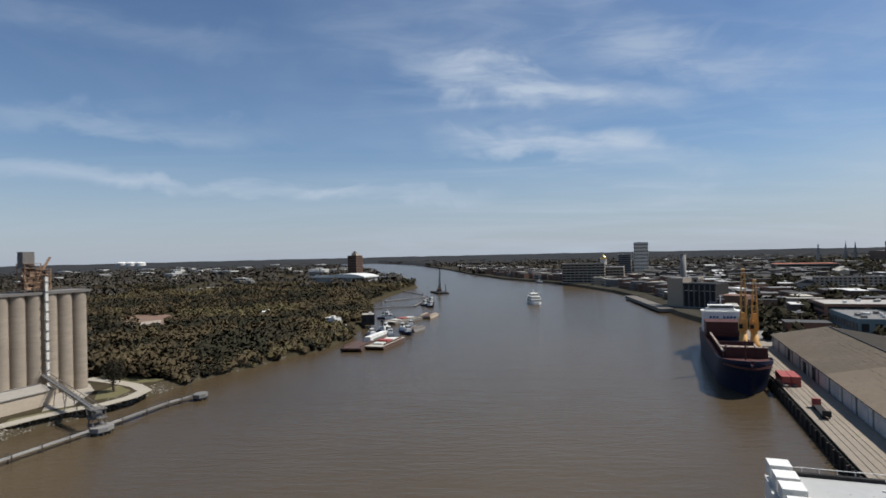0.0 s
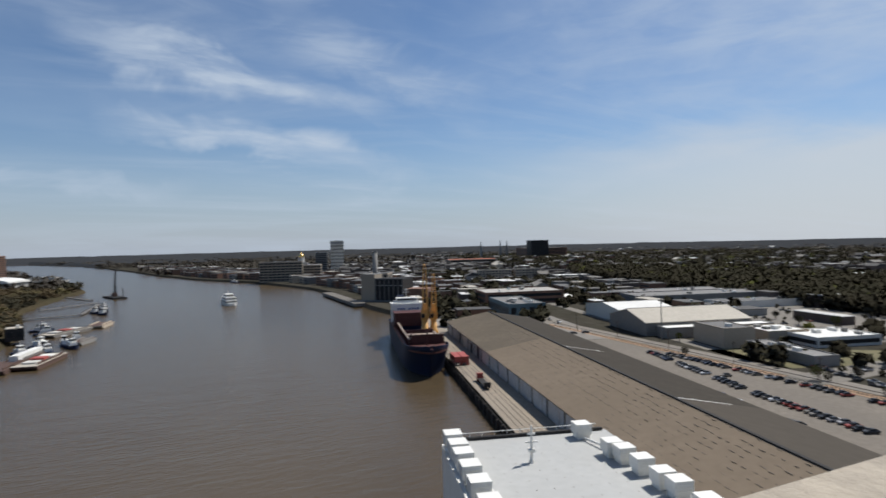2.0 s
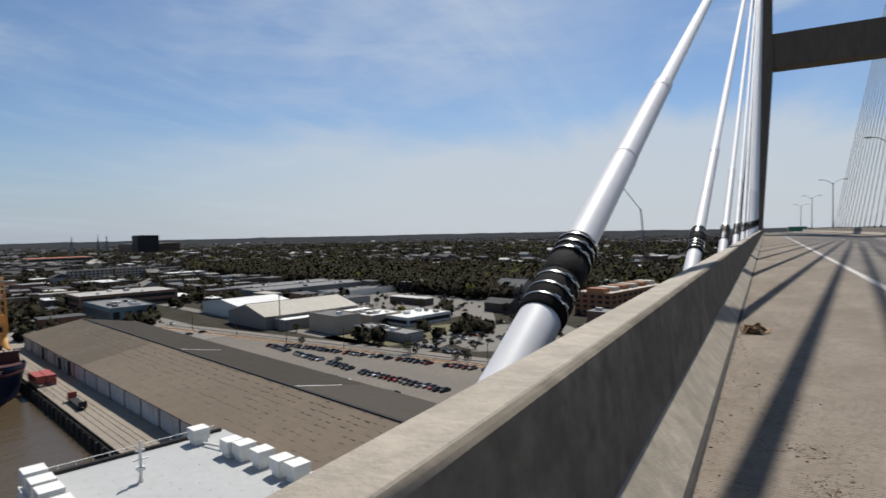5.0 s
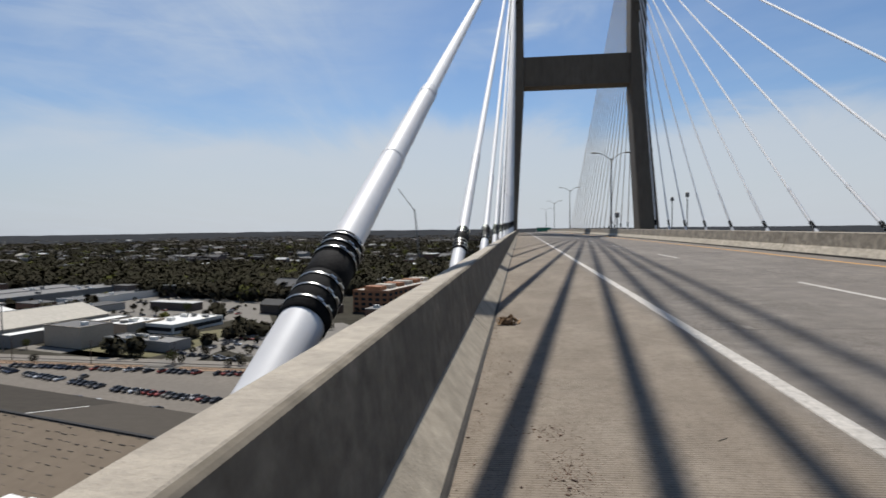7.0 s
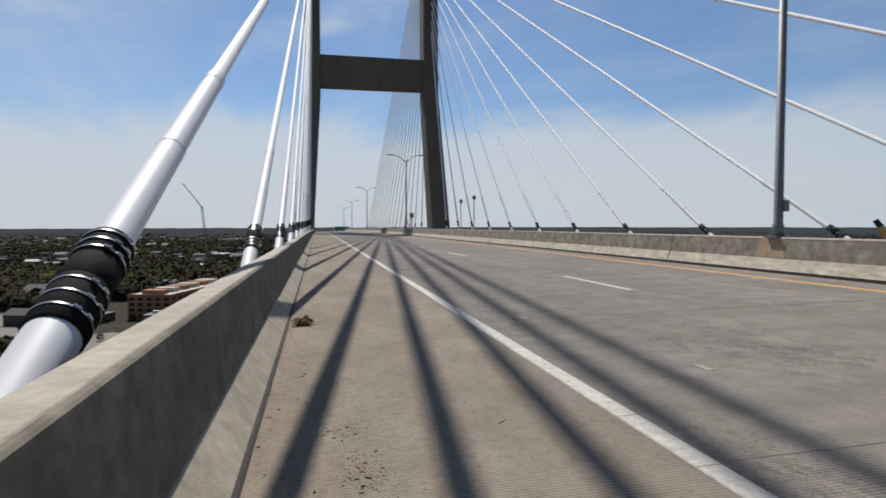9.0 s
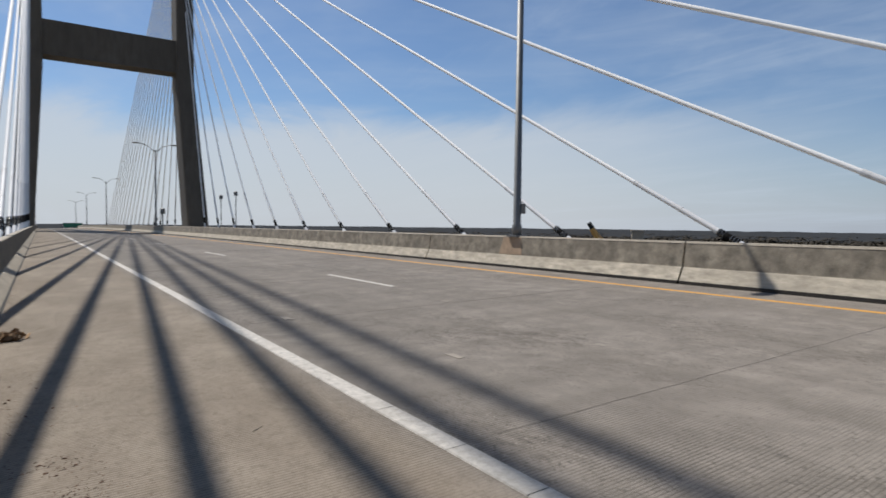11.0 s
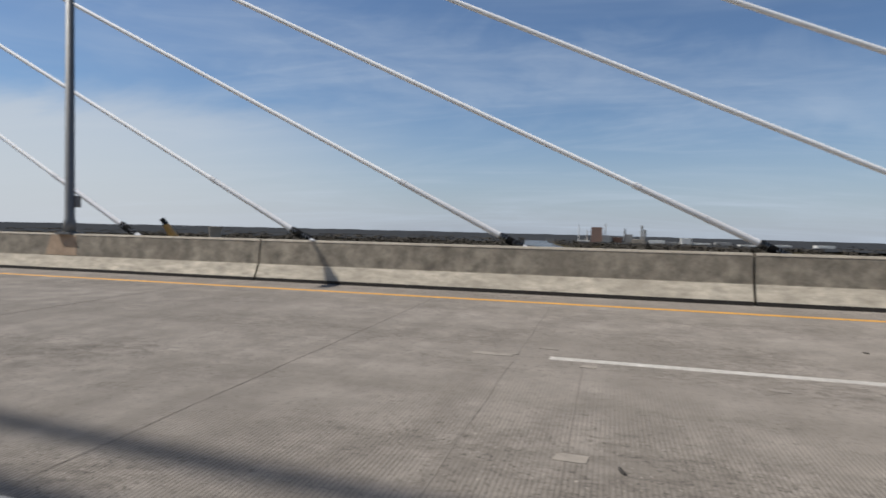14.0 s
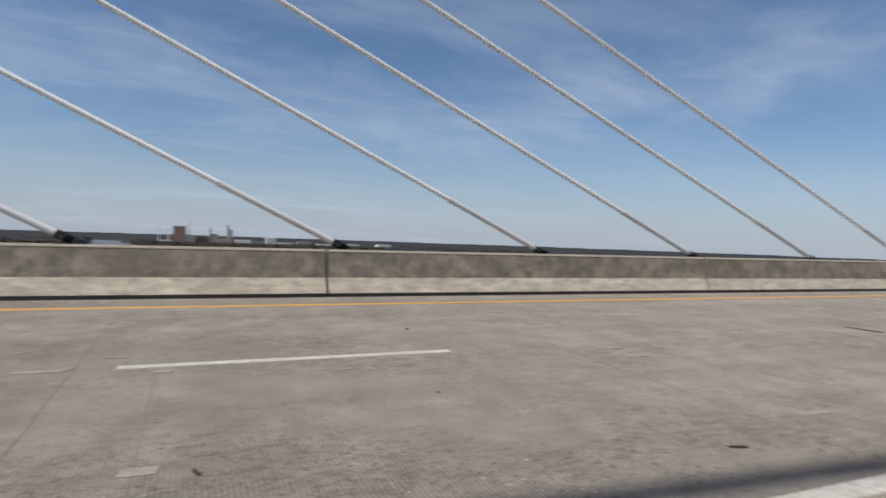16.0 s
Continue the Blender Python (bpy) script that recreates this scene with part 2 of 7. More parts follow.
    sh = ramp_mix(nt, scaled(nt, rough_, 0.35), sh, (0.15, 0.122, 0.095))
    pale_, _ = noise_tex(nt, co, 2.3, 6, 0.75, (1, 0.7, 1), 0.55, 0.68)
    sh = ramp_mix(nt, scaled(nt, pale_, 0.5), sh, (0.32, 0.28, 0.225))
    sh = ramp_mix(nt, scaled(nt, groove, 0.62), sh, (0.085, 0.07, 0.055))
    col = ramp_mix(nt, edge.outputs[0], col, sh)
    nt.links.new(col, bsdf.inputs["Base Color"])
    # the shoulder is polished smoother than the worn lanes
    for socket, lane, shoulder in (("Specular IOR Level", 0.12, 0.10), ("Roughness", 0.86, 0.86), ("Diffuse Roughness", 0.3, 0.1)):
        mr = nt.nodes.new("ShaderNodeMapRange")
        mr.inputs[3].default_value, mr.inputs[4].default_value = lane, shoulder
        nt.links.new(edge.outputs[0], mr.inputs[0])
        nt.links.new(mr.outputs[0], bsdf.inputs[socket])
    _, fine = noise_tex(nt, co, 70, 4, 0.7)
    ad = nt.nodes.new("ShaderNodeMath")
    ad.operation = "MULTIPLY_ADD"
    ad.inputs[1].default_value = -0.5
    nt.links.new(groove, ad.inputs[0])
    nt.links.new(fine, ad.inputs[2])
    bp = nt.nodes.new("ShaderNodeBump")
    bp.inputs["Strength"].default_value, bp.inputs["Distance"].default_value = 0.75, 0.006
    nt.links.new(ad.outputs[0], bp.inputs["Height"])
    nt.links.new(bp.outputs[0], bsdf.inputs["Normal"])
    return m


def water_material():
    m = bpy.data.materials.new("river_water")
    m.use_nodes = True
    nt = m.node_tree
    bsdf = nt.nodes["Principled BSDF"]
    co = nt.nodes.new("ShaderNodeNewGeometry").outputs["Position"]
    f, _ = noise_tex(nt, co, 0.006, 4, 0.55, (0.6, 1.4, 1))
    nt.links.new(ramp_mix(nt, f, (0.066, 0.048, 0.027), (0.086, 0.064, 0.039)), bsdf.inputs["Base Color"])
    bsdf.inputs["Roughness"].default_value = 0.22
    bsdf.inputs["IOR"].default_value = 1.33
    bsdf.inputs["Specular IOR Level"].default_value = 0.36
    _, a = noise_tex(nt, co, 0.32, 4, 0.6, (1.5, 0.45, 1))
    _, b = noise_tex(nt, co, 0.05, 3, 0.5, (1.4, 0.5, 1))
    s = nt.nodes.new("ShaderNodeMath")
    s.operation = "MULTIPLY_ADD"
    s.inputs[1].default_value = 1.5
    nt.links.new(b, s.inputs[0])
    nt.links.new(a, s.inputs[2])
    bp = nt.nodes.new("ShaderNodeBump")
    bp.inputs["Strength"].default_value, bp.inputs["Distance"].default_value = 0.32, 1.0
    nt.links.new(s.outputs[0], bp.inputs["Height"])
    nt.links.new(bp.outputs[0], bsdf.inputs["Normal"])
    return m


DECK = road_material()
WATER = water_material()
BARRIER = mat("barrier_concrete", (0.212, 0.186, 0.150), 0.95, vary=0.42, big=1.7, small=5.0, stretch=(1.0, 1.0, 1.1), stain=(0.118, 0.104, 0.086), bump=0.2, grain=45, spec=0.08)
# sunlight put into colour: paler copies of the barrier concrete for lit faces
SUNLIT_TOP = mat("sunlit_concrete_top", (0.38, 0.334, 0.27), 0.85, vary=0.3, big=1.6, small=7.0, stain=(0.28, 0.245, 0.198), bump=0.5, grain=30, spec=0.5)
SUNLIT_FOOT = mat("sunlit_parapet_foot", (0.37, 0.325, 0.262), 0.9, vary=0.35, big=1.4, small=6.0, stain=(0.25, 0.22, 0.175), bump=0.3, grain=45, spec=0.2)
MEDIAN = mat("median_concrete", (0.32, 0.28, 0.22), 0.9, vary=0.55, big=1.9, small=4.6, stretch=(0.8, 0.8, 0.9), stain=(0.12, 0.10, 0.078), bump=0.4, grain=40)
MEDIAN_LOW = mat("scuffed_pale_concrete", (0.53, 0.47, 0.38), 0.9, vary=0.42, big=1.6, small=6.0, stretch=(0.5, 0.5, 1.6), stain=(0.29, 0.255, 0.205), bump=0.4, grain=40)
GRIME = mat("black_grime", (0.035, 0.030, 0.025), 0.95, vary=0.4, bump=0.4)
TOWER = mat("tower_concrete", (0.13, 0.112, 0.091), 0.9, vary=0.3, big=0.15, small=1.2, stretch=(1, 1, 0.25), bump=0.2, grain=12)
DARKCONC = mat("weathered_grey_concrete", (0.17, 0.16, 0.15), 0.9, vary=0.25, big=0.3, small=1.5, stretch=(1, 1, 0.3), bump=0.2, grain=10)
WHITEPIPE = mat("white_coated_pipe", (0.74, 0.74, 0.75), 0.55, vary=0.06, big=0.8, small=7, stain=(0.64, 0.63, 0.62), bump=0.02)
SHEATH = mat("white_cable_sheath", (0.9, 0.895, 0.89), 0.65, vary=0.05, big=0.3, small=2, stain=(0.86, 0.855, 0.85), bump=0, spec=0.25)
RUBBER = mat("black_rubber", (0.008, 0.0075, 0.007), 0.8, spec=0.08, vary=0.4, bump=0.25, grain=30)
STEEL = mat("bright_steel", (0.62, 0.62, 0.61), 0.28, 0.95, vary=0.15, bump=0)
GALV = mat("galvanized_steel", (0.18, 0.18, 0.18), 0.55, 0.3, vary=0.15, big=1.0, bump=0.03)
PAINT = mat("white_road_paint", (0.49, 0.46, 0.42), 0.75, vary=0.38, big=2.2, small=18, stain=(0.34, 0.315, 0.28), bump=0.3, grain=50)
YELLOW = mat("yellow_road_paint", (0.60, 0.30, 0.045), 0.7, vary=0.25, big=1.5, small=14, bump=0.3, grain=50)
JOINT = mat("joint_filler", (0.20, 0.175, 0.148), 0.9, vary=0.3, bump=0)
PATCH = mat("pale_mortar", (0.25, 0.22, 0.186), 0.9, vary=0.25, big=2, small=12, bump=0.2, rand=0.15)
RUST = mat("rust_stain", (0.40, 0.29, 0.20), 0.9, vary=0.3, bump=0.2)
WHITE = mat("white_paint", (0.78, 0.78, 0.76), 0.6, vary=0.1, big=0.2, small=2, stain=(0.66, 0.65, 0.61), bump=0.05)
WHITEROOF = mat("white_roofing", (0.74, 0.74, 0.72), 0.8, vary=0.14, big=0.06, small=0.5, stain=(0.58, 0.57, 0.54), bump=0.05, rand=0.12)
WEATHERED = mat("weathered_pale_roofing", (0.42, 0.40, 0.37), 0.85, vary=0.25, big=0.06, small=0.5, stain=(0.25, 0.235, 0.215), bump=0.1)
LANDING = mat("weathered_landing", (0.15, 0.135, 0.115), 0.9, vary=0.2, big=0.05, small=0.5, bump=0.1)
ORANGEBRICK = mat("orange_brick", (0.33, 0.15, 0.075), 0.9, vary=0.25, big=0.1, small=1.6, bump=0.1)
GREYROOF = mat("grey_roofing", (0.15, 0.145, 0.14), 0.85, vary=0.25, big=0.05, small=0.5, stain=(0.11, 0.108, 0.105), bump=0.1, rand=0.4)
TANROOF = mat("tan_roofing", (0.45, 0.415, 0.355), 0.85, vary=0.2, big=0.06, small=0.6, bump=0.1, rand=0.15)
REDROOF = mat("red_roofing", (0.52, 0.17, 0.09), 0.85, vary=0.2, big=0.1, small=0.6, bump=0.1)
BRICK = mat("brown_brick", (0.19, 0.105, 0.072), 0.9, vary=0.25, big=0.1, small=1.6, bump=0.1, rand=0.25)
TANWALL = mat("tan_masonry", (0.40, 0.34, 0.27), 0.9, vary=0.15, big=0.1, small=1.2, bump=0.1, rand=0.25)
GREYWALL = mat("grey_masonry", (0.24, 0.235, 0.225), 0.9, vary=0.2, big=0.1, small=1.2, bump=0.1, rand=0.35)
WHITEWALL = mat("white_masonry", (0.62, 0.61, 0.58), 0.85, vary=0.12, big=0.1, small=1.2, bump=0.1, rand=0.15)
DARKWALL = mat("dark_cladding", (0.042, 0.041, 0.041), 0.8, spec=0.15, vary=0.3, big=0.1, small=1.2, bump=0.1)
TEAL = mat("blue_green_cladding", (0.10, 0.16, 0.19), 0.7, vary=0.2, big=0.1, small=1.2, bump=0.1)
GLASS = mat("dark_window_glass", (0.025, 0.026, 0.028), 0.35, vary=0.2, bump=0, spec=0.12)
BANKWALL = mat("warm_white_facade", (0.72, 0.66, 0.57), 0.85, vary=0.08, big=0.1, small=1.2, bump=0.05)
SILO = mat("pale_silo_concrete", (0.32, 0.272, 0.218), 0.9, vary=0.2, big=0.05, small=0.35, stretch=(0.5, 0.5, 1.6), stain=(0.25, 0.212, 0.17), bump=0.15, grain=4)
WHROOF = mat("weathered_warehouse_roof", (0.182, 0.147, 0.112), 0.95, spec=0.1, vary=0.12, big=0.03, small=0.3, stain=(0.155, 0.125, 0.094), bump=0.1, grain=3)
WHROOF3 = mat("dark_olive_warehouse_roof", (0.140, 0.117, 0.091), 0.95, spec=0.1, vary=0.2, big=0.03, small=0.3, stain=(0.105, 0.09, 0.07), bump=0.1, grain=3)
# near end of the dark slope: sun glint put into a lighter colour
WHROOF4 = mat("glint_warehouse_roof", (0.085, 0.076, 0.066), 1.0, spec=0.03, vary=0.15, big=0.03, small=0.3, bump=0.1, grain=3)
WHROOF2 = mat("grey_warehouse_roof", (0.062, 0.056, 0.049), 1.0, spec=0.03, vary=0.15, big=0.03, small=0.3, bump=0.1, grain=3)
WHWALL = mat("pale_corrugated_wall", (0.55, 0.55, 0.56), 0.7, vary=0.3, big=0.15, small=1.5, stain=(0.33, 0.32, 0.32), bump=0.1)
QUAY = mat("quay_concrete", (0.285, 0.24, 0.188), 0.9, vary=0.25, big=0.06, small=0.7, stain=(0.22, 0.185, 0.145), bump=0.1)
TIMBER = mat("dark_timber_piles", (0.05, 0.042, 0.036), 0.9, vary=0.4, bump=0.2, island=0.4)
ASPHALT = mat("asphalt", (0.195, 0.182, 0.163), 0.95, spec=0.1, vary=0.25, big=0.03, small=0.6, stain=(0.21, 0.195, 0.175), bump=0.1)
LOT = mat("pale_parking_lot", (0.195, 0.174, 0.15), 0.95, spec=0.1, vary=0.2, big=0.03, small=0.5, stain=(0.15, 0.136, 0.12), bump=0.1)
DIRT = mat("orange_clay", (0.36, 0.235, 0.145), 0.95, vary=0.2, big=0.05, small=0.5, bump=0.1)
GRASS = mat("winter_grass", (0.075, 0.075, 0.028), 0.95, vary=0.3, big=0.04, small=0.5, stain=(0.19, 0.16, 0.075), bump=0.2, grain=4)
RIPRAP = mat("pale_riprap", (0.17, 0.152, 0.125), 0.9, vary=0.3, big=0.3, small=2, island=0.4, bump=0.2)
HULLBLUE = mat("dark_blue_hull", (0.010, 0.018, 0.048), 0.6, spec=0.2, vary=0.3, big=0.1, small=1.0, bump=0.03)
HULLRED = mat("dark_red_steel", (0.078, 0.018, 0.013), 0.6, vary=0.3, big=0.15, small=1.0, bump=0.05)
CRANEYEL = mat("orange_crane_paint", (0.66, 0.35, 0.09), 0.5, vary=0.15, big=0.2, small=1.5, bump=0.03)
REDBOX = mat("red_container_steel", (0.36, 0.07, 0.055), 0.6, vary=0.2, big=0.3, small=2, bump=0.1)
BARGE = mat("rust_brown_barge", (0.095, 0.055, 0.042), 0.8, vary=0.35, big=0.15, small=1.2, bump=0.1)
GREEN = mat("green_sign_face", (0.01, 0.16, 0.10), 0.5, vary=0.1, bump=0)
GOLD = mat("gold_leaf", (0.95, 0.62, 0.22), 0.25, 1.0, vary=0.05, bump=0)


def car_paint():
    """Paint that differs from car to car."""
    m = mat("car_paint", (0.2, 0.2, 0.2), 0.4, vary=0.05, bump=0, spec=0.3)
    nt = m.node_tree
    r = nt.nodes.new("ShaderNodeValToRGB")
    r.color_ramp.interpolation = "CONSTANT"
    tones = ((0.0, (0.03, 0.03, 0.032)), (0.3, (0.26, 0.05, 0.035)), (0.42, (0.5, 0.5, 0.49)), (0.54, (0.09, 0.085, 0.08)), (0.72, (0.17, 0.15, 0.12)), (0.86, (0.035, 0.04, 0.06)), (0.93, (0.3, 0.29, 0.28)))
    while len(r.color_ramp.elements) < len(tones):
        r.color_ramp.elements.new(0.5)
    for e, (p, c) in zip(r.color_ramp.elements, tones):
        e.position, e.color = p, (*c, 1)
    nt.links.new(nt.nodes.new("ShaderNodeObjectInfo").outputs["Random"], r.inputs[0])
    nt.links.new(r.outputs[0], nt.nodes["Principled BSDF"].inputs["Base Color"])
    return m


CAR = car_paint()
TYRE = mat("tyre_rubber", (0.02, 0.02, 0.02), 0.9, bump=0)
BARK = mat("bark", (0.12, 0.09, 0.065), 0.95, vary=0.3, bump=0.2, grain=8)


def leaf_material(name, a, b):
    m = mat(name, a, 0.85, vary=0.28, big=0.02, small=0.07, stain=b, bump=0.0, island=0.05, spec=0.0)
    return m


WOODS = leaf_material("brown_green_foliage", (0.092, 0.073, 0.046), (0.058, 0.048, 0.032))
OAK = leaf_material("dark_oak_foliage", (0.038, 0.037, 0.026), (0.044, 0.039, 0.030))
FRESH = leaf_material("fresh_green_foliage", (0.085, 0.09, 0.03), (0.07, 0.075, 0.03))
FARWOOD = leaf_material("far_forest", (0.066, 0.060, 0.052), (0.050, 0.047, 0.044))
# bluish aerial haze is put into this forest's colour
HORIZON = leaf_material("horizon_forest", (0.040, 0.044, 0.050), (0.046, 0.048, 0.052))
BARETWIG = leaf_material("budding_twigs", (0.115, 0.102, 0.055), (0.095, 0.08, 0.05))
LAND = mat("mixed_ground", (0.062, 0.051, 0.034), 1.0, spec=0.0, vary=0.3, big=0.008, small=0.12, stain=(0.042, 0.042, 0.025), bump=0.1, grain=1)
CITYLAND = mat("city_ground", (0.066, 0.061, 0.052), 1.0, spec=0.0, vary=0.4, big=0.015, small=0.12, stain=(0.036, 0.036, 0.026), bump=0.1, grain=1)


# ---- building blocks ----
class Geo:
    """Collects vertices and faces for one mesh."""

    def __init__(self):
        self.v, self.f = [], []

    def add(self, verts, faces, m=None):
        o = len(self.v)
        self.v += [tuple(m @ Vector(p)) for p in verts] if m is not None else [tuple(p) for p in verts]
        self.f += [tuple(i + o for i in q) for q in faces]
        return self

    def box(self, x, y, z, sx, sy, sz, m=None, taper=1.0):
        """A box with its base centre at x, y, z."""
        a, b = sx / 2, sy / 2
        c, d = a * taper, b * taper
        vs = [(x - a, y - b, z), (x + a, y - b, z), (x + a, y + b, z), (x - a, y + b, z), (x - c, y - d, z + sz), (x + c, y - d, z + sz), (x + c, y + d, z + sz), (x - c, y + d, z + sz)]
        return self.add(vs, [(3, 2, 1, 0), (4, 5, 6, 7), (0, 1, 5, 4), (1, 2, 6, 5), (2, 3, 7, 6), (3, 0, 4, 7)], m)

    def prism(self, outline, z0, z1, m=None):
        n = len(outline)
        vs = [(x, y, z0) for x, y in outline] + [(x, y, z1) for x, y in outline]
        return self.add(vs, [tuple(range(n))[::-1], tuple(range(n, 2 * n))] + [(i, (i + 1) % n, n + (i + 1) % n, n + i) for i in range(n)], m)

    def sweep(self, rings, closed=True, caps=True):
        n = len(rings[0])
        vs = [p for r in rings for p in r]
        fs = []
        for i in range(len(rings) - 1):
            for j in range(n if closed else n - 1):
                k = (j + 1) % n
                fs.append((i * n + j, i * n + k, (i + 1) * n + k, (i + 1) * n + j))
        if caps and closed:
            fs += [tuple(range(n))[::-1], tuple(range((len(rings) - 1) * n, len(rings) * n))]
        return self.add(vs, fs)

    def tube(self, pts, radii, n=10, caps=True):
        pts = [Vector(p) for p in pts]
        if isinstance(radii, (int, float)):
            radii = [radii] * len(pts)
        rings = []
        for i, p in enumerate(pts):
            d = (pts[min(i + 1, len(pts) - 1)] - pts[max(i - 1, 0)]).normalized()
            ref = Vector((0, 0, 1)) if abs(d.z) < 0.95 else Vector((0, 1, 0))
            a = d.cross(ref).normalized()
            b = a.cross(d)
            rings.append([p + (a * math.cos(t) + b * math.sin(t)) * radii[i] for t in (2 * math.pi * k / n for k in range(n))])
        return self.sweep(rings, True, caps)


def mesh(name, g, material, smooth=False):
    me = bpy.data.meshes.new(name)
    me.from_pydata(g.v, [], g.f)
    me.validate()
    bm = bmesh.new()
    bm.from_mesh(me)
    bmesh.ops.recalc_face_normals(bm, faces=bm.faces)
    bm.to_mesh(me)
    bm.free()
    me.materials.append(material)
    if smooth:
        me.polygons.foreach_set("use_smooth", [True] * len(me.polygons))
    return me


def part(name, g, material, parent, label="", smooth=False):
    ob = new(name, mesh(name, g, material, smooth))
    ob.parent = parent
    if label:
        ob["label"] = label
    return ob


def thing(name, label, category, at=None, group="", kind=""):
    ob = new(name)
    if at is not None:
        ob.matrix_world = at
    return tagged(ob, label, category, group, kind)


def solid(name, g, material, label, category, kind="", group="", smooth=False, at=None):
    ob = new(name, mesh(name, g, material, smooth))
    if at is not None:
        ob.matrix_world = at
    return tagged(ob, label, category, group, kind)


# ---- the bridge ----
XC = 10.25  # middle of the roadway


def deck_z(x, y):
    cross = 0.018 * x if x <= XC else 0.018 * XC - 0.024 * (x - XC)
    return cross - 0.004 * y - 0.00002 * y * y


YS = [-170 + 10 * i for i in range(60)]


def ribbon(profile, ys):
    """A long bar that follows the deck: profile rows are (x, height over the deck)."""
    g = Geo()
    g.sweep([[(x, y, deck_z(x, y) + h) for x, h in profile] for y in ys])
    return g


g = ribbon([(-1.5, 0), (XC, 0), (22.0, 0), (22.0, -0.35), (18, -1.6), (2.5, -1.6), (-1.5, -0.35)], YS)
solid("road", g, DECK, "grey grooved concrete bridge deck with a brown gritty shoulder", "road", "structure")


def barrier_profile(x0, out, width, h):
    """Safety-shape barrier: x0 is the foot, out the direction away from the traffic."""
    return [(x0, -0.02), (x0, 0.015), (x0 + out * 0.19, 0.22), (x0 + out * 0.262, h - 0.016), (x0 + out * 0.275, h - 0.006), (x0 + out * 0.31, h), (x0 + out * (0.31 + width), h), (x0 + out * (0.325 + width), h - 0.02), (x0 + out * (0.325 + width), -0.3)]


def barrier(name, x0, out, width, h, y_first, y_last, step, gap, label, material):
    top = thing(name, label, "barrier", kind="structure")
    y = y_first
    while y < y_last:
        ys = [y + gap / 2 + (step - gap) * i / 3 for i in range(4)]
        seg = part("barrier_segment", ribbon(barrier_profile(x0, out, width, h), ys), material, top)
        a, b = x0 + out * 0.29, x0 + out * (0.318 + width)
        # top and foot strips carry sunlight in their paler colour
        part("sunlit_worn_top", ribbon([(a, h - 0.008), (a + out * 0.014, h + 0.003), (b - out * 0.012, h + 0.003), (b, h - 0.006)], ys), SUNLIT_TOP, seg, "pale worn top face, sunlight put into its colour")
        part("pale_lower_face", ribbon([(x0 - out * 0.003, 0.016), (x0 + out * 0.187, 0.2225), (x0 + out * 0.24, 0.2225), (x0 + out * 0.1, 0.016)], ys), SUNLIT_FOOT, seg, "sloping foot, paler by sunlight put into its colour")
        y += step
    return top


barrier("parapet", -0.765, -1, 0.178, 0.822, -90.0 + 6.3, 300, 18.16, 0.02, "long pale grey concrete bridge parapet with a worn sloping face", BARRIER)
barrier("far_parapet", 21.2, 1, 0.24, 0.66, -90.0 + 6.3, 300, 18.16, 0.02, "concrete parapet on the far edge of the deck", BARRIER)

# the median: two-sided, with a pale scuffed foot and a dark grimy base
median = thing("median_barrier", "stained concrete median barrier with open joints", "barrier", kind="structure")
MB = 9.94
y = 15.8 - 9.05 * 18
while y < 300:
    ys = [y + 0.02 + (9.05 - 0.04) * i / 3 for i in range(4)]
    up = [(MB, 0.035), (MB + 0.13, 0.33), (MB + 0.2, 0.80), (MB + 0.22, 0.82), (MB + 0.4, 0.82), (MB + 0.42, 0.80), (MB + 0.49, 0.33), (MB + 0.62, 0.035)]
    seg = part("barrier_segment", ribbon(up, ys), MEDIAN, median)
    # sunlit edge drawn as a paler strip along the median top
    part("sunlit_worn_top", ribbon([(MB + 0.192, 0.786), (MB + 0.214, 0.8235), (MB + 0.406, 0.8235), (MB + 0.428, 0.786)], ys), SUNLIT_TOP, seg, "pale worn top face, sunlight put into its colour")
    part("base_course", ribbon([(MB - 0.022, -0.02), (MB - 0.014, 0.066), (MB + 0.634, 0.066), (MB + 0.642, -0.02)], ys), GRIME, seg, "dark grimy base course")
    part("pale_lower_face", ribbon([(MB - 0.004, 0.064), (MB + 0.122, 0.326), (MB + 0.2, 0.326), (MB + 0.1, 0.07)], ys), MEDIAN_LOW, seg, "pale scuffed lower face")
    y += 9.05

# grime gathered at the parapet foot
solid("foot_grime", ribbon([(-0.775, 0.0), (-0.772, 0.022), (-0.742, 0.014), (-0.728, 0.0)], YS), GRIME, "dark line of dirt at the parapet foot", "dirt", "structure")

# road paint
W0 = 1.65


def stripe(name, x, w, y0, y1, material, label, h=0.005, group=""):
    n = max(2, int((y1 - y0) / 6) + 1)
    ys = [y0 + (y1 - y0) * i / (n - 1) for i in range(n)]
    g = ribbon([(x - w / 2, 0.0), (x - w / 2 + 0.006, h), (x + w / 2 - 0.006, h), (x + w / 2, 0.0)], ys)
    return solid(name, g, material, label, "road marking", "structure", group)


cuts = [-90, -31.2, -20.1, -8.4, -1.2, 1.96, 2.62, 3.45, 9.4, 18.0, 41.0, 300.0]
for a, b in zip(cuts, cuts[1:]):
    stripe("edge_line", W0, 0.15, a + 0.004, b - 0.004, PAINT, "worn thick white edge line, cracked across", 0.008, "edge line")
stripe("yellow_line", W0 + 7.32, 0.13, -90, 300, YELLOW, "yellow painted line along the median")
for i in range(-8, 24):
    y0 = 0.45 + 12.36 * i
    stripe("lane_dash", W0 + 3.66, 0.11, y0 - 3.05, y0, PAINT, "white painted lane dash", group="lane dashes")

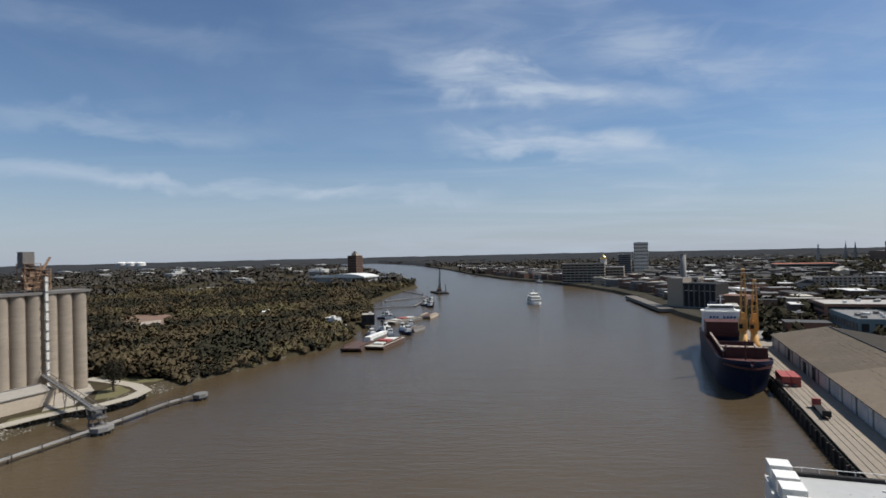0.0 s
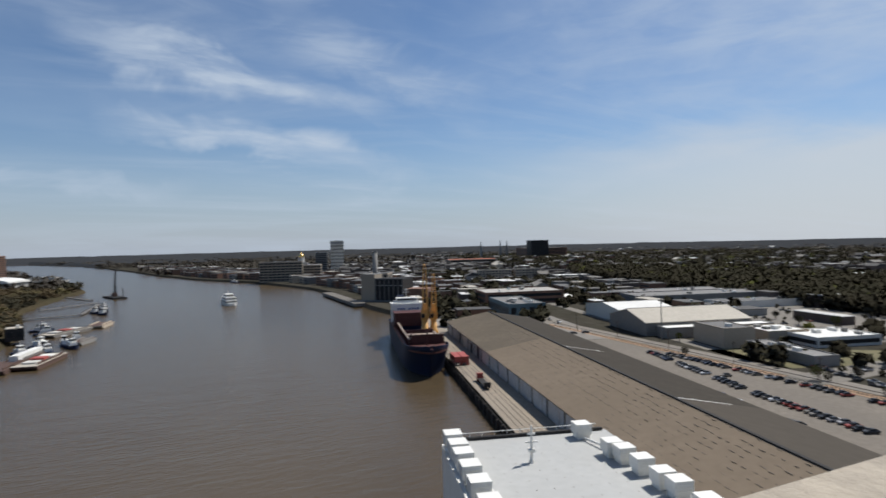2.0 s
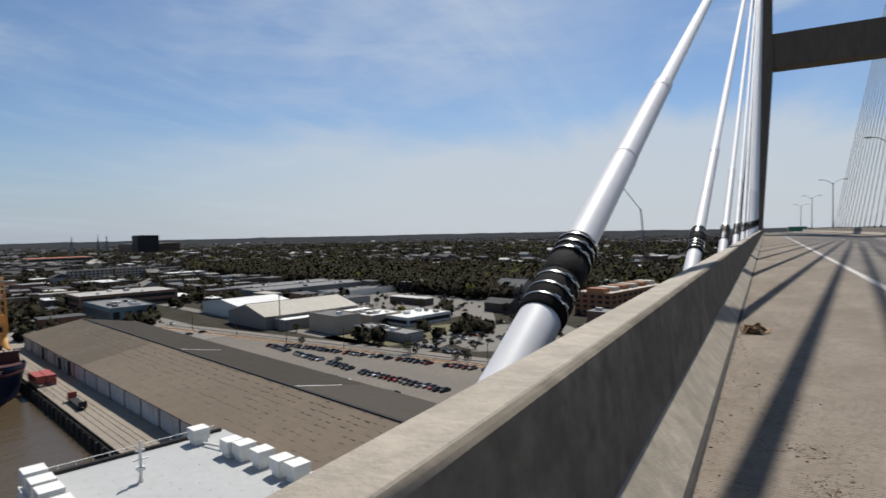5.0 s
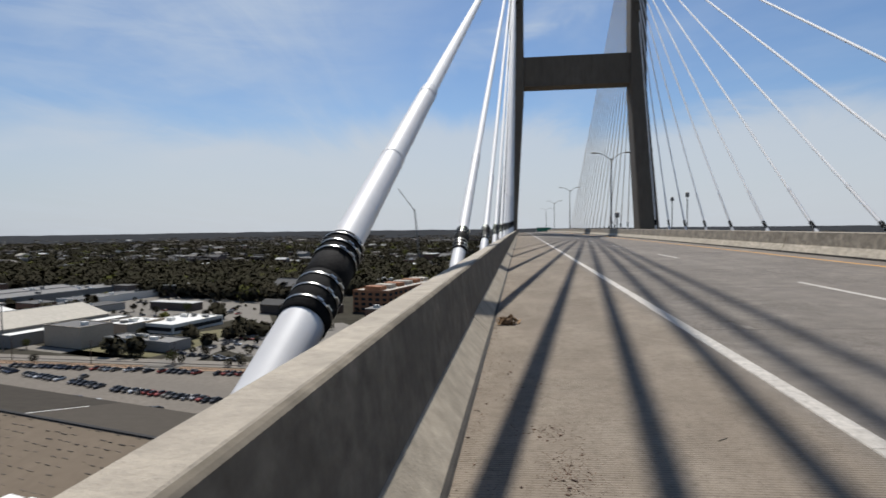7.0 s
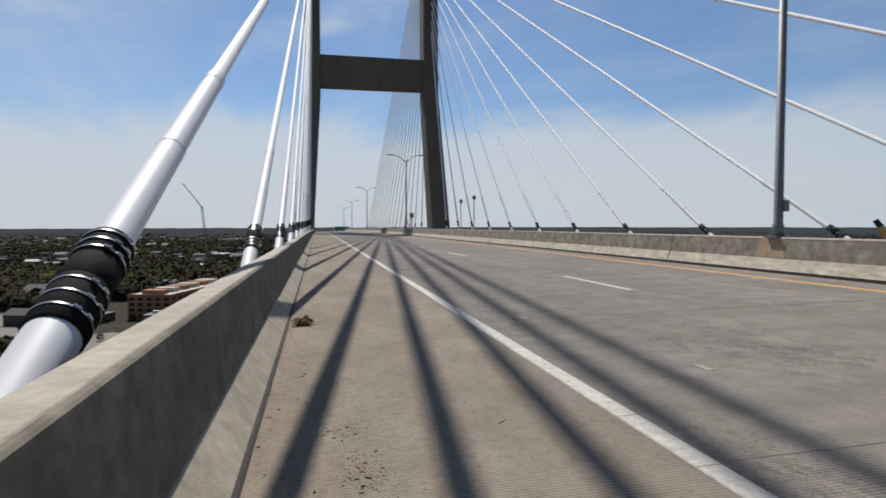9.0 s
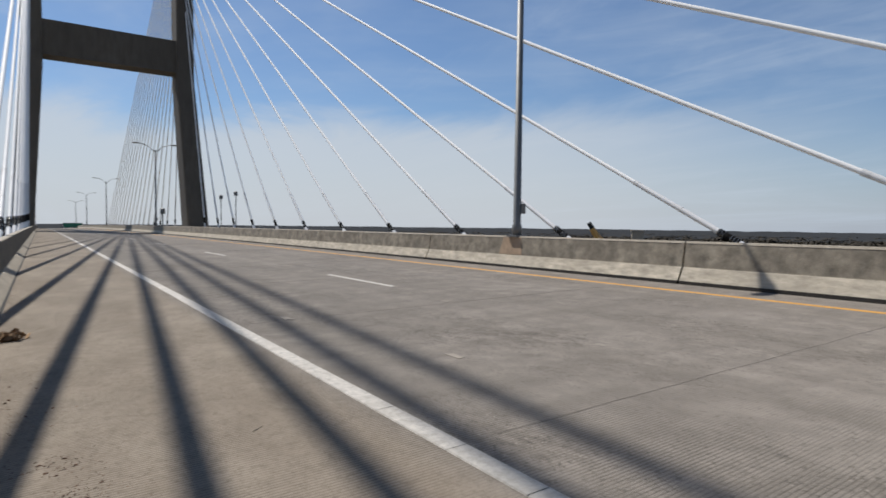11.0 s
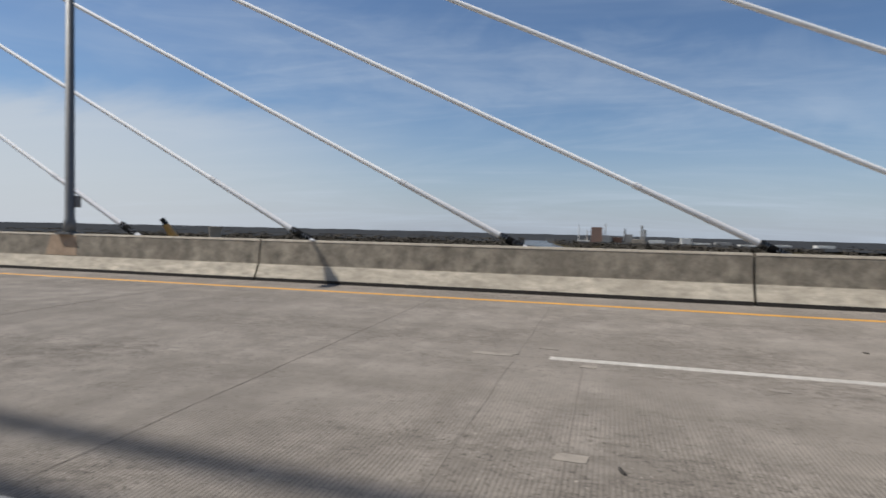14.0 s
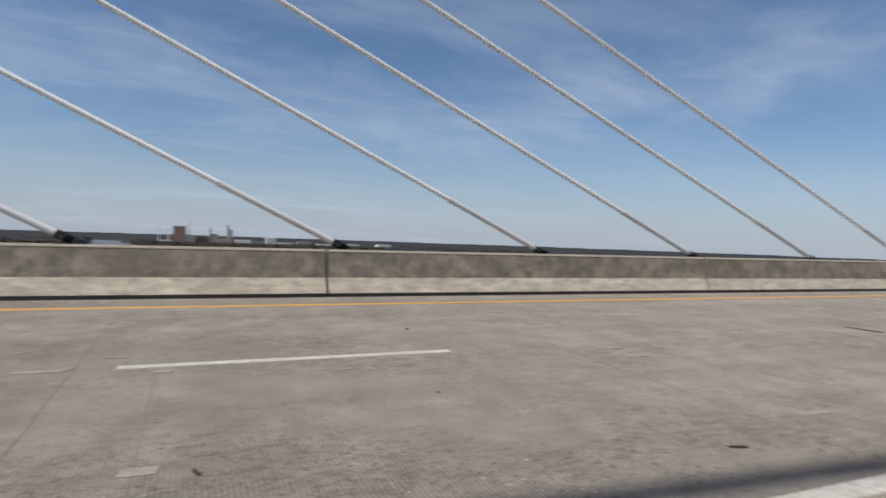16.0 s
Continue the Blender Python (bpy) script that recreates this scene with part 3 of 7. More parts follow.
# pale mortar patches left by old markers
rnd = random.Random(4)
for x, y, sx, sy in ((5.72, 0.5, 0.12, 0.2), (5.08, 0.09, 0.1, 0.16), (2.98, 0.11, 0.12, 0.2), (4.81, -1.37, 0.1, 0.18), (4.64, -4.47, 0.14, 0.34), (5.05, -4.47, 0.16, 0.34), (2.65, -4.41, 0.1, 0.35), (6.74, -4.49, 0.16, 0.3),
                     (7.79, -4.48, 0.14, 0.3), (5.73, -7.19, 0.12, 0.3), (4.95, 7.5, 0.14, 0.26), (2.93, 4.43, 0.1, 0.26), (2.37, 7.44, 0.12, 0.3), (5.3, 1.0, 0.12, 0.5)):
    k = 8
    box = ((1, 0), (1, 1), (0, 1), (-1, 1), (-1, 0), (-1, -1), (0, -1), (1, -1))
    out = [(x + sx * 0.42 * (p + rnd.uniform(-0.2, 0.2)), y + sy * 0.42 * (q + rnd.uniform(-0.2, 0.2))) for p, q in box]
    g = Geo()
    g.add([(a, b, deck_z(a, b) + 0.004) for a, b in out], [tuple(range(k))])
    g.add([(a, b, deck_z(a, b) - 0.01) for a, b in out], [tuple(range(k))[::-1]])
    g.f += [(i, (i + 1) % k, k + (i + 1) % k, k + i) for i in range(k)]
    solid("mortar_patch", g, PATCH, "pale mortar patch in the concrete deck", "road patch", "structure", "mortar patches")

# tooled joints across the deck
for y, x0, x1, w in ((0.77, 1.9, 9.6, 0.012), (0.14, 2.2, 5.4, 0.009), (2.66, 1.8, 9.6, 0.014), (-3.9, 1.8, 9.6, 0.012), (-8.5, 1.8, 9.6, 0.012), (7.3, 1.8, 9.6, 0.014), (11.9, 1.8, 9.6, 0.014), (16.5, 1.8, 9.6, 0.016), (25.7, -0.7, 9.6, 0.02), (34.8, -0.7, 9.6, 0.02)):
    g = Geo()
    n = 12
    w *= 0.6
    ring = []
    for i in range(n + 1):
        x = x0 + (x1 - x0) * i / n
        yy = y + 0.012 * math.sin(3.1 * i + y)
        ring.append([(x, yy - w / 2, deck_z(x, yy) + 0.002), (x, yy + w / 2, deck_z(x, yy) + 0.002), (x, yy + w / 2, deck_z(x, yy) - 0.01), (x, yy - w / 2, deck_z(x, yy) - 0.01)])
    g.sweep(ring)
    solid("deck_joint", g, JOINT, "dark tooled joint across the deck", "joint", "structure", "deck joints")

# loose grit and a clump of dead leaves on the shoulder
g = Geo()
heaps = ((-0.12, 3.02, 0.09, 0.16, 0.30), (-0.22, 3.65, 0.10, 0.12, 0.12), (-0.10, 2.55, 0.16, 0.20, 0.16), (-0.45, 4.6, 0.12, 0.4, 0.08))
for i in range(2600):
    pick = rnd.random()
    if pick < 0.42:
        x, y = -0.745 + abs(rnd.gauss(0, 0.09)), rnd.uniform(1.0, 16)
    elif pick < 0.62:
        x, y = -0.745 + abs(rnd.gauss(0, 0.42)), rnd.uniform(1.2, 14)
    else:
        hx, hy, sx, sy, _ = rnd.choices(heaps, [h[4] for h in heaps])[0]
        x, y = rnd.gauss(hx, sx), rnd.gauss(hy, sy)
    if x > 1.4:
        continue
    s = rnd.uniform(0.0016, 0.005) * (2.6 if rnd.random() < 0.07 else 1)
    g.box(x, y, deck_z(x, y) - 0.001, s * rnd.uniform(0.8, 3.0), s, s * 0.6, Matrix.Translation((x, y, 0)) @ Matrix.Rotation(rnd.uniform(0, 3), 4, "Z") @ Matrix.Translation((-x, -y, 0)), 0.7)
solid("grit", g, mat("dark_grit", (0.13, 0.075, 0.050), 0.95, island=0.7, bump=0), "loose dark grit and gravel on the shoulder", "grit", "stuff")
g = Geo()
for i in range(70):
    a = Matrix.LocRotScale((-0.56 + rnd.gauss(0, 0.06), 7.85 + rnd.gauss(0, 0.07), -0.03 + abs(rnd.gauss(0.012, 0.025))), Euler((rnd.uniform(-1, 1), rnd.uniform(-1, 1), rnd.uniform(0, 6))), None)
    g.box(0, 0, 0, rnd.uniform(0.05, 0.13), rnd.uniform(0.02, 0.06), 0.006, a)
solid("leaf_litter", g, mat("dead_leaves", (0.27, 0.17, 0.09), 0.9, island=0.5, bump=0), "small heap of dry brown leaves against the parapet foot", "leaf litter")

# scraps of debris and dark spots on the lanes
for x, y, ln, wd, a in ((2.89, -0.16, 0.09, 0.03, 20), (5.27, -9.34, 0.5, 0.07, 8), (2.29, -3.23, 0.12, 0.03, 70), (0.82, 3.57, 0.10, 0.008, 40), (3.9, -1.9, 0.04, 0.02, 10), (6.6, -2.6, 0.05, 0.03, 50)):
    g = Geo()
    g.sweep([[(dx * ln, wd * q * 0.5 * w_, h) for q, h in ((-1, 0.0), (-0.5, min(0.012, wd * 0.4)), (0.5, min(0.012, wd * 0.4)), (1, 0.0))] for dx, w_ in ((-0.5, 0.4), (-0.2, 1.0), (0.25, 0.8), (0.5, 0.3))])
    solid("debris", g, GRIME, "small dark scrap of debris lying on the deck", "debris", group="deck debris", at=pose(x, y, deck_z(x, y), 0, 0, a))

# stay cables
TY = 115.0


def stay(side, k, back=False):
    """One stay with its pipe, rubber boot, bands and cable; k counts from the tower side."""
    if back:
        y0, z1 = TY + (TY - (1.75 - 9.08 * (k - 6))), 49.0 + 1.37 * (k - 1)
    else:
        y0, z1 = 1.75 - 9.08 * (k - 6), 49.0 + 1.37 * (k - 1)
    xa, xt = XC + side * 11.93, XC + side * 11.2
    a = Vector((xa, y0, deck_z(xa, y0)))
    b = Vector((xt, TY + (1.6 if back else -1.6), z1))
    d = (b - a).normalized()
    near = side < 0 and k in (5, 6) and not back
    n = 28 if near else 12 if abs(y0) < 60 else 8
    top = thing("stay_cable", "white sheathed bridge stay cable with a black banded rubber boot" if not back else "white sheathed stay cable behind the tower", "stay cable", group="stay cables")
    length = (b - a).length
    low = 0.0 if side < 0 else -0.1

    def at(s):
        return a + d * s

    part("guide_pipe", Geo().tube([at(-1.6), at(1.9 + low)], 0.140, n, False), WHITEPIPE, top, smooth=True)
    for s0, s1, r in ((1.68 + low, 2.12 + low, 0.156), (2.10 + low, 2.36 + low, 0.153), (2.34 + low, 2.66 + low, 0.152)):
        part("boot", Geo().tube([at(s0), at(s0 + 0.02), at(s1 - 0.02), at(s1)], [r - 0.012, r, r, r - 0.012], n, False), RUBBER, top, "black rubber boot", True)
    if abs(y0) < 60:
        for s in (1.78 + low, 1.91 + low, 2.04 + low, 2.39 + low, 2.49 + low, 2.59 + low):
            ring = part("band", Geo().tube([at(s - 0.024), at(s - 0.012), at(s + 0.012), at(s + 0.024)], [0.150, 0.160, 0.160, 0.150], n, False), RUBBER, top, "raised black hose band", True)
            part("clamp", Geo().tube([at(s - 0.006), at(s + 0.006)], 0.1620, n, False), STEEL, ring, "thin bright steel clamp", True)
            if near:
                e = d.cross(Vector((1, 0, 0))).normalized()
                f = e.cross(d).normalized()
                for turn_ in (2.0, 2.5):
                    w_ = turn_ + 0.25 * math.sin(9 * s)
                    out_ = e * math.cos(w_) + f * math.sin(w_)
                    c, along_ = at(s) + out_ * 0.166, d.cross(out_)
                    part("clamp_screw", Geo().tube([c - along_ * 0.022, c + along_ * 0.022], 0.010, 8), STEEL, ring, "bright worm-drive screw")
    sleeve = Geo()
    for s0, s1, r in ((2.60 + low, 4.46, 0.122), (4.45, 4.50, 0.127), (4.49, 6.96, 0.117), (6.94, 7.02, 0.124), (7.02, 7.12, 0.120), (7.12, 7.2, 0.124)):
        sleeve.tube([at(s0), at(s1)], r, n, False)
    part("cable_sleeve", sleeve, WHITEPIPE, top, "white steel sleeve", True)
    steps = [7.1 + (length - 7.1) * i / 14 for i in range(15)]
    part("cable", Geo().tube([at(s) for s in steps], 0.098, n, False), SHEATH, top, smooth=True)
    return top


for k in range(-5, 12):
    for side in (-1, 1):
        stay(side, k)
        stay(side, k, True)

# the tower
tower = thing("bridge_tower", "tall H-shaped concrete bridge tower with a heavy crossbeam", "bridge tower")
for side in (-1, 1):
    g = Geo()
    rings = []
    for z, inner, outer, dy in ((-60, 14.2, 19.2, 3.6), (-2, 11.4, 15.05, 2.9), (26, 9.75, 12.6, 2.5), (33, 9.75, 12.6, 2.5), (68, 9.75, 12.4, 2.3)):
        xs = sorted((XC + side * inner, XC + side * outer))
        c = 0.25
        rings.append([(xs[0] + c, TY - dy, z), (xs[1] - c, TY - dy, z), (xs[1], TY - dy + c, z), (xs[1], TY + dy - c, z), (xs[1] - c, TY + dy, z), (xs[0] + c, TY + dy, z), (xs[0], TY + dy - c, z), (xs[0], TY - dy + c, z)])
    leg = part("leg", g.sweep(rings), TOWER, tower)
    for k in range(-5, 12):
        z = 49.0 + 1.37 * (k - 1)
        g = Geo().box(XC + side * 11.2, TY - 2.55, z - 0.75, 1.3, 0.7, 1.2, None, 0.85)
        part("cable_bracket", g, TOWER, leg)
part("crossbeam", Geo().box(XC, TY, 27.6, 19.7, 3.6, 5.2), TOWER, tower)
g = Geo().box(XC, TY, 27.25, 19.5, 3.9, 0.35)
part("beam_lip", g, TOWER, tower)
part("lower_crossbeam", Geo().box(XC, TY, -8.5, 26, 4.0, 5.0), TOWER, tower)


# lamp posts on the median
def lamp(y):
    z0 = deck_z(XC, y) + 0.8
    top = thing("street_lamp", "double-armed galvanized street lamp on the median barrier", "street lamp", pose(XC, y, z0), "median lamps")
    part("base_plate", Geo().box(0, 0, 0, 0.4, 0.4, 0.05), GALV, top)
    part("pole", Geo().tube([(0, 0, 0.04), (0, 0, 0.3), (0, 0, 0.34), (0, 0, 8.3)], [0.13, 0.13, 0.105, 0.075], 12), GALV, top, smooth=True)
    part("service_box", Geo().box(0.1, -0.06, 0.62, 0.14, 0.16, 0.26), GALV, top)
    for s in (-1, 1):
        pts = [(0, 0, 8.05), (s * 0.25, 0, 8.25), (s * 0.6, 0, 8.55), (s * 1.0, 0, 8.8), (s * 1.4, 0, 8.92), (s * 1.7, 0, 8.93)]
        arm = part("arm", Geo().tube(pts, 0.042, 8), GALV, top, smooth=True)
        head = Geo().sweep([[(s * (1.65 + dx), yy * w, 8.93 + zz * w) for yy, zz in ((-0.17, 0.02), (-0.1, 0.09), (0.1, 0.09), (0.17, 0.02), (0.1, -0.07), (-0.1, -0.07))] for dx, w in ((-0.1, 0.4), (0.05, 0.9), (0.4, 1.0), (0.62, 0.5))])
        part("lamp_head", head, GALV, arm, "grey cobra-head luminaire")
    return top


for y in (-47, 11.8, 71.0, 129.0, 187.0, 245.0):
    lamp(y)
g = Geo()
g.add([(MB + 0.125, 11.4, deck_z(MB, 11.8) + 0.34), (MB + 0.125, 12.3, deck_z(MB, 11.8) + 0.34), (MB + 0.196, 12.2, deck_z(MB, 11.8) + 0.80), (MB + 0.196, 11.5, deck_z(MB, 11.8) + 0.80)], [(0, 1, 2, 3)])
g.add([(MB + 0.16, 11.4, deck_z(MB, 11.8) + 0.34), (MB + 0.16, 12.3, deck_z(MB, 11.8) + 0.34), (MB + 0.22, 12.2, deck_z(MB, 11.8) + 0.79), (MB + 0.22, 11.5, deck_z(MB, 11.8) + 0.79)], [(3, 2, 1, 0)])
g.f += [(0, 1, 5, 4), (1, 2, 6, 5), (2, 3, 7, 6), (3, 0, 4, 7)]
solid("rust_wash", g, RUST, "rusty wash on the barrier below the lamp post", "stain", "structure")


def side_light(x, y, h):
    z0 = deck_z(x, y)
    top = thing("marker_light", "short pole with a lantern head at the deck edge", "lamp post", pose(x, y, z0), "edge lights")
    part("pole", Geo().tube([(0, 0, 0), (0, 0, h)], 0.07, 8), GALV, top)
    part("bracket", Geo().box(0, 0, h - 0.05, 0.5, 0.2, 0.1), GALV, top)
    part("lantern", Geo().tube([(0, 0, h), (0, 0, h + 0.08), (0, 0, h + 0.5), (0, 0, h + 0.6)], [0.12, 0.26, 0.26, 0.1], 8), GALV, top)


side_light(22.4, 92.4, 5.2)
side_light(22.4, 84.3, 5.4)
side_light(XC + 0.6, 70.5, 2.2)
side_light(-1.7, 108, 9.0)

sign = thing("road_sign", "green overhead road sign far down the bridge", "road sign", pose(8.8, 232, deck_z(8.8, 232)))
part("panel", Geo().box(0, 0, 0.2, 5.4, 0.12, 1.5), GREEN, sign)
part("border", Geo().box(0, 0.05, 0.12, 5.6, 0.08, 1.66), WHITE, sign)
for s in (-2.2, 2.2):
    part("post", Geo().tube([(s, 0.15, -0.1), (s, 0.15, 1.7)], 0.09, 8), GALV, sign)

# ---- river and land ----
WZ, GZ = -58.0, -54.5
u, v, O = Vector((-0.9635, 0.2676)), Vector((0.2676, 0.9635)), Vector((-138.2, 87.8))
QA = math.degrees(math.atan2(u.y, u.x))


def city(s, w):
    """Plan place from metres along the quay and metres inland."""
    p = O + u * s + v * w
    return p.x, p.y


def spot(s, w, z, turn=0.0):
    """A pose on the quay's grid: local x runs along the quay, local y towards the river."""
    x, y = city(s, w)
    return pose(x, y, z, 0, 0, QA + turn)


solid("water", Geo().box(0, 0, WZ - 2, 9600, 9600, 2), WATER, "muddy brown tidal river with small ripples", "river", "structure")

SOUTH = [(-4790, -1250), (-3600, -760), (-2600, -300), (-1819, -106), (-1452, -30), (-1179, 41), (-997, 124), (-886, 150), (-788, 170), (-695, 176), (-590, 171), (-513, 165), (-440, 168), (-300, 136), (-262, 123.5), (-138, 89), (-20, 56), (150, 20),
         (500, 0), (900, 60), (1500, 170), (2200, 330), (3000, 430), (4790, 700), (4790, 4790), (-4790, 4790)]
NORTH = [(-4790, -1800), (-3600, -1200), (-2700, -720), (-2119, -449), (-1700, -330), (-1350, -215), (-1100, -140), (-971, -113), (-895, -125), (-700, -135), (-624, -124), (-560, -112), (-480, -100), (-397, -97), (-348, -106), (-333, -118), (-307, -124.5), (-285, -136),
         (-253, -145), (-227, -149), (-208, -155), (-194, -163), (-177, -163), (-60, -185), (150, -230), (600, -225), (1200, -90), (1800, 90), (2400, 210), (3200, 300), (4790, 420), (4790, -4790), (-4790, -4790)]


def inside(x, y, ring):
    odd, j = False, len(ring) - 1
    for i in range(len(ring)):
        (xi, yi), (xj, yj) = ring[i], ring[j]
        if (yi > y) != (yj > y) and x < (xj - xi) * (y - yi) / (yj - yi) + xi:
            odd = not odd
        j = i
    return odd


def sheet(name, outline, material, label):
    """Flat land whose edge slopes down into the water."""
    n = len(outline)
    area = sum(outline[i][0] * outline[(i + 1) % n][1] - outline[(i + 1) % n][0] * outline[i][1] for i in range(n))
    foot = []
    for i in range(n):
        a, b = Vector(outline[i - 1]), Vector(outline[(i + 1) % n])
        d = (b - a).normalized()
        nrm = Vector((d.y, -d.x)) * (1 if area > 0 else -1)
        foot.append(Vector(outline[i]) + nrm * (3.5 if abs(outline[i][0]) < 4700 else 0))
    g = Geo()
    g.add([(x, y, GZ) for x, y in outline] + [(p.x, p.y, WZ - 0.6) for p in foot], [tuple(range(n))] + [(i, (i + 1) % n, n + (i + 1) % n, n + i) for i in range(n)])
    return solid(name, g, material, label, "ground", "structure")


sheet("ground", SOUTH, CITYLAND, "flat built-up river bank with streets and lots")
sheet("ground_north", NORTH, LAND, "flat scrubby river bank with brown winter growth")


def flat(name, pts, z, material, label, category, kind="structure"):
    g = Geo()
    g.prism(pts, z - 0.3, z)
    return solid(name, g, material, label, category, kind)


def track(name, pts, width, z, material, label, category="road"):
    """A strip of paving along a line of plan points."""
    pts = [Vector(p) for p in pts]
    left, right = [], []
    for i, p in enumerate(pts):
        d = (pts[min(i + 1, len(pts) - 1)] - pts[max(i - 1, 0)]).normalized()
        nrm = Vector((-d.y, d.x)) * width / 2
        left.append(p + nrm)
        right.append(p - nrm)
    g = Geo()
    g.sweep([[(a.x, a.y, z), (b.x, b.y, z), (b.x, b.y, z - 0.3), (a.x, a.y, z - 0.3)] for a, b in zip(left, right)])
    return solid(name, g, material, label, category, "structure")


def cityflat(name, s0, s1, w0, w1, z, material, label, category):
    return flat(name, [city(s0, w0), city(s1, w0), city(s1, w1), city(s0, w1)], z, material, label, category)


# ---- trees and woods ----
def leaf_cloud(name, trees, size, per, material, label, category, seed):
    """Many crowns of small loose leaf clumps, in one mesh: rows of x, y, base z, radius, height."""
    r = np.random.default_rng(seed)
    t = np.asarray(trees, float)
    n = len(t)
    k = np.repeat(np.arange(n), per)
    d = r.normal(size=(n * per, 3))
    d /= np.linalg.norm(d, axis=1)[:, None]
    lobes = 1 + 0.35 * np.sin(3 * np.arctan2(d[:, 1], d[:, 0]) + r.uniform(0, 6.3, n)[k]) * np.abs(d[:, 2] - 0.2)
    rad = r.uniform(0.78, 1.0, n * per) * lobes
    c = np.empty((n * per, 3))
    c[:, 0] = t[k, 0] + d[:, 0] * rad * t[k, 3]
    c[:, 1] = t[k, 1] + d[:, 1] * rad * t[k, 3]
    c[:, 2] = t[k, 2] + t[k, 4] * (0.58 + 0.42 * d[:, 2] * rad)
    a = r.normal(size=(n * per, 3))
    a /= np.linalg.norm(a, axis=1)[:, None]
    b = np.cross(a, r.normal(size=(n * per, 3)))
    b /= np.linalg.norm(b, axis=1)[:, None]
    s = (size * r.uniform(0.6, 1.5, n * per))[:, None]
    tri = np.stack([c + a * s, c - a * s * 0.6 + b * s, c - a * s * 0.5 - b * s * 0.9], 1)
    out = np.stack([d[:, 0], d[:, 1], d[:, 2] + 1.5], 1)
    face = np.cross(tri[:, 1] - tri[:, 0], tri[:, 2] - tri[:, 0])
    flip = (face * out).sum(1) < 0
    tri[flip] = tri[flip][:, ::-1]
    face[flip] *= -1
    face /= np.linalg.norm(face, axis=1)[:, None] + 1e-9
    soft = out + 0.28 * face
    soft /= np.linalg.norm(soft, axis=1)[:, None]
    vs = tri.reshape(-1, 3)
    me = bpy.data.meshes.new(name)
    m = n * per
    me.vertices.add(3 * m)
    me.vertices.foreach_set("co", vs.ravel())
    me.loops.add(3 * m)
    me.loops.foreach_set("vertex_index", np.arange(3 * m))
    me.polygons.add(m)
    me.polygons.foreach_set("loop_start", np.arange(0, 3 * m, 3))
    me.update(calc_edges=True)
    me.polygons.foreach_set("use_smooth", np.ones(m, bool))
    me.normals_split_custom_set_from_vertices(np.repeat(soft, 3, axis=0))
    me.materials.append(material)
    return tagged(new(name, me), label, category, "", "stuff")


rnd = random.Random(11)
R_CLEAR = []  # plan circles that stay free of trees


def clear_of(x, y):
    return all((x - a) ** 2 + (y - b) ** 2 > c * c for a, b, c in R_CLEAR)


def bank_distance(x, y):
    best = 1e9
    for (ax, ay), (bx, by) in zip(NORTH[2:23], NORTH[3:24]):
        dx, dy = bx - ax, by - ay
        f = max(0, min(1, ((x - ax) * dx + (y - ay) * dy) / (dx * dx + dy * dy)))
        best = min(best, math.hypot(x - ax - f * dx, y - ay - f * dy))
    return best


R_CLEAR += [(-225, -185, 42), (-205, -160, 30), (-240, -160, 26), (-440, -108, 24), (-475, -292, 30), (-515, -305, 34), (-440, -262, 14), (-464, -231, 11), (-521, -200, 12), (-820, -530, 50), (-930, -480, 70), (-1090, -270, 100), (-1340, -300, 60), (-465, -92, 20)]
brown, green = [], []
haze = []
while len(brown) + len(green) + len(haze) < 6600:
    x, y = (rnd.uniform(-1000, -235), rnd.uniform(-820, -95)) if rnd.random() < 0.7 else (rnd.uniform(-640, -252), rnd.uniform(-190, -96))
    if not inside(x, y, NORTH) or not clear_of(x, y) or bank_distance(x, y) < 1.5:
        continue
    thin = noise.noise((x / 130, y / 130, 2.0)) + 0.15 * noise.noise((x / 25, y / 25, 7.0))
    edge = bank_distance(x, y)
    if thin < -0.22 and edge > 30 and rnd.random() < 0.7:
        continue
    h = rnd.uniform(5.5, 10.5) * (1.15 if thin > 0.15 else 0.8) * (0.55 if edge < 8 else 1.0)
    kind = 1.3 * noise.noise((x / 95, y / 60, 9.0)) + 0.4 * noise.noise((x / 22, y / 22, 3.0)) + rnd.uniform(-0.15, 0.15)
    (green if kind > 0.12 else haze if kind < -0.30 else brown).append((x, y, GZ - (0.8 if edge < 4 else 0), h * rnd.uniform(0.5, 0.8), h))
for (ax_, ay_), (bx_, by_) in zip(NORTH[10:18], NORTH[11:19]):
    for i in range(int(math.hypot(bx_ - ax_, by_ - ay_) * 2.2)):
        f, o = rnd.random(), rnd.uniform(-2.6, 9.0)
        x, y = ax_ + (bx_ - ax_) * f, ay_ + (by_ - ay_) * f - o
        h = rnd.uniform(2.0, 4.5) + 0.35 * max(0, o)
        if clear_of(x, y):
            (green if rnd.random() < 0.3 else haze if rnd.random() < 0.3 else brown).append((x, y, GZ - 0.7 + min(0, o), h * rnd.uniform(0.5, 0.8), h))
leaf_cloud("woodland", brown, 0.95, 200, WOODS, "brown leafless winter scrub and trees on the river bank", "trees", 1)
leaf_cloud("evergreen_woodland", green, 0.95, 200, OAK, "dark green evergreen trees among the bank scrub", "trees", 2)
leaf_cloud("bare_scrub", haze, 0.80, 150, BARETWIG, "pale olive budding scrub among the bank trees", "scrub", 6)

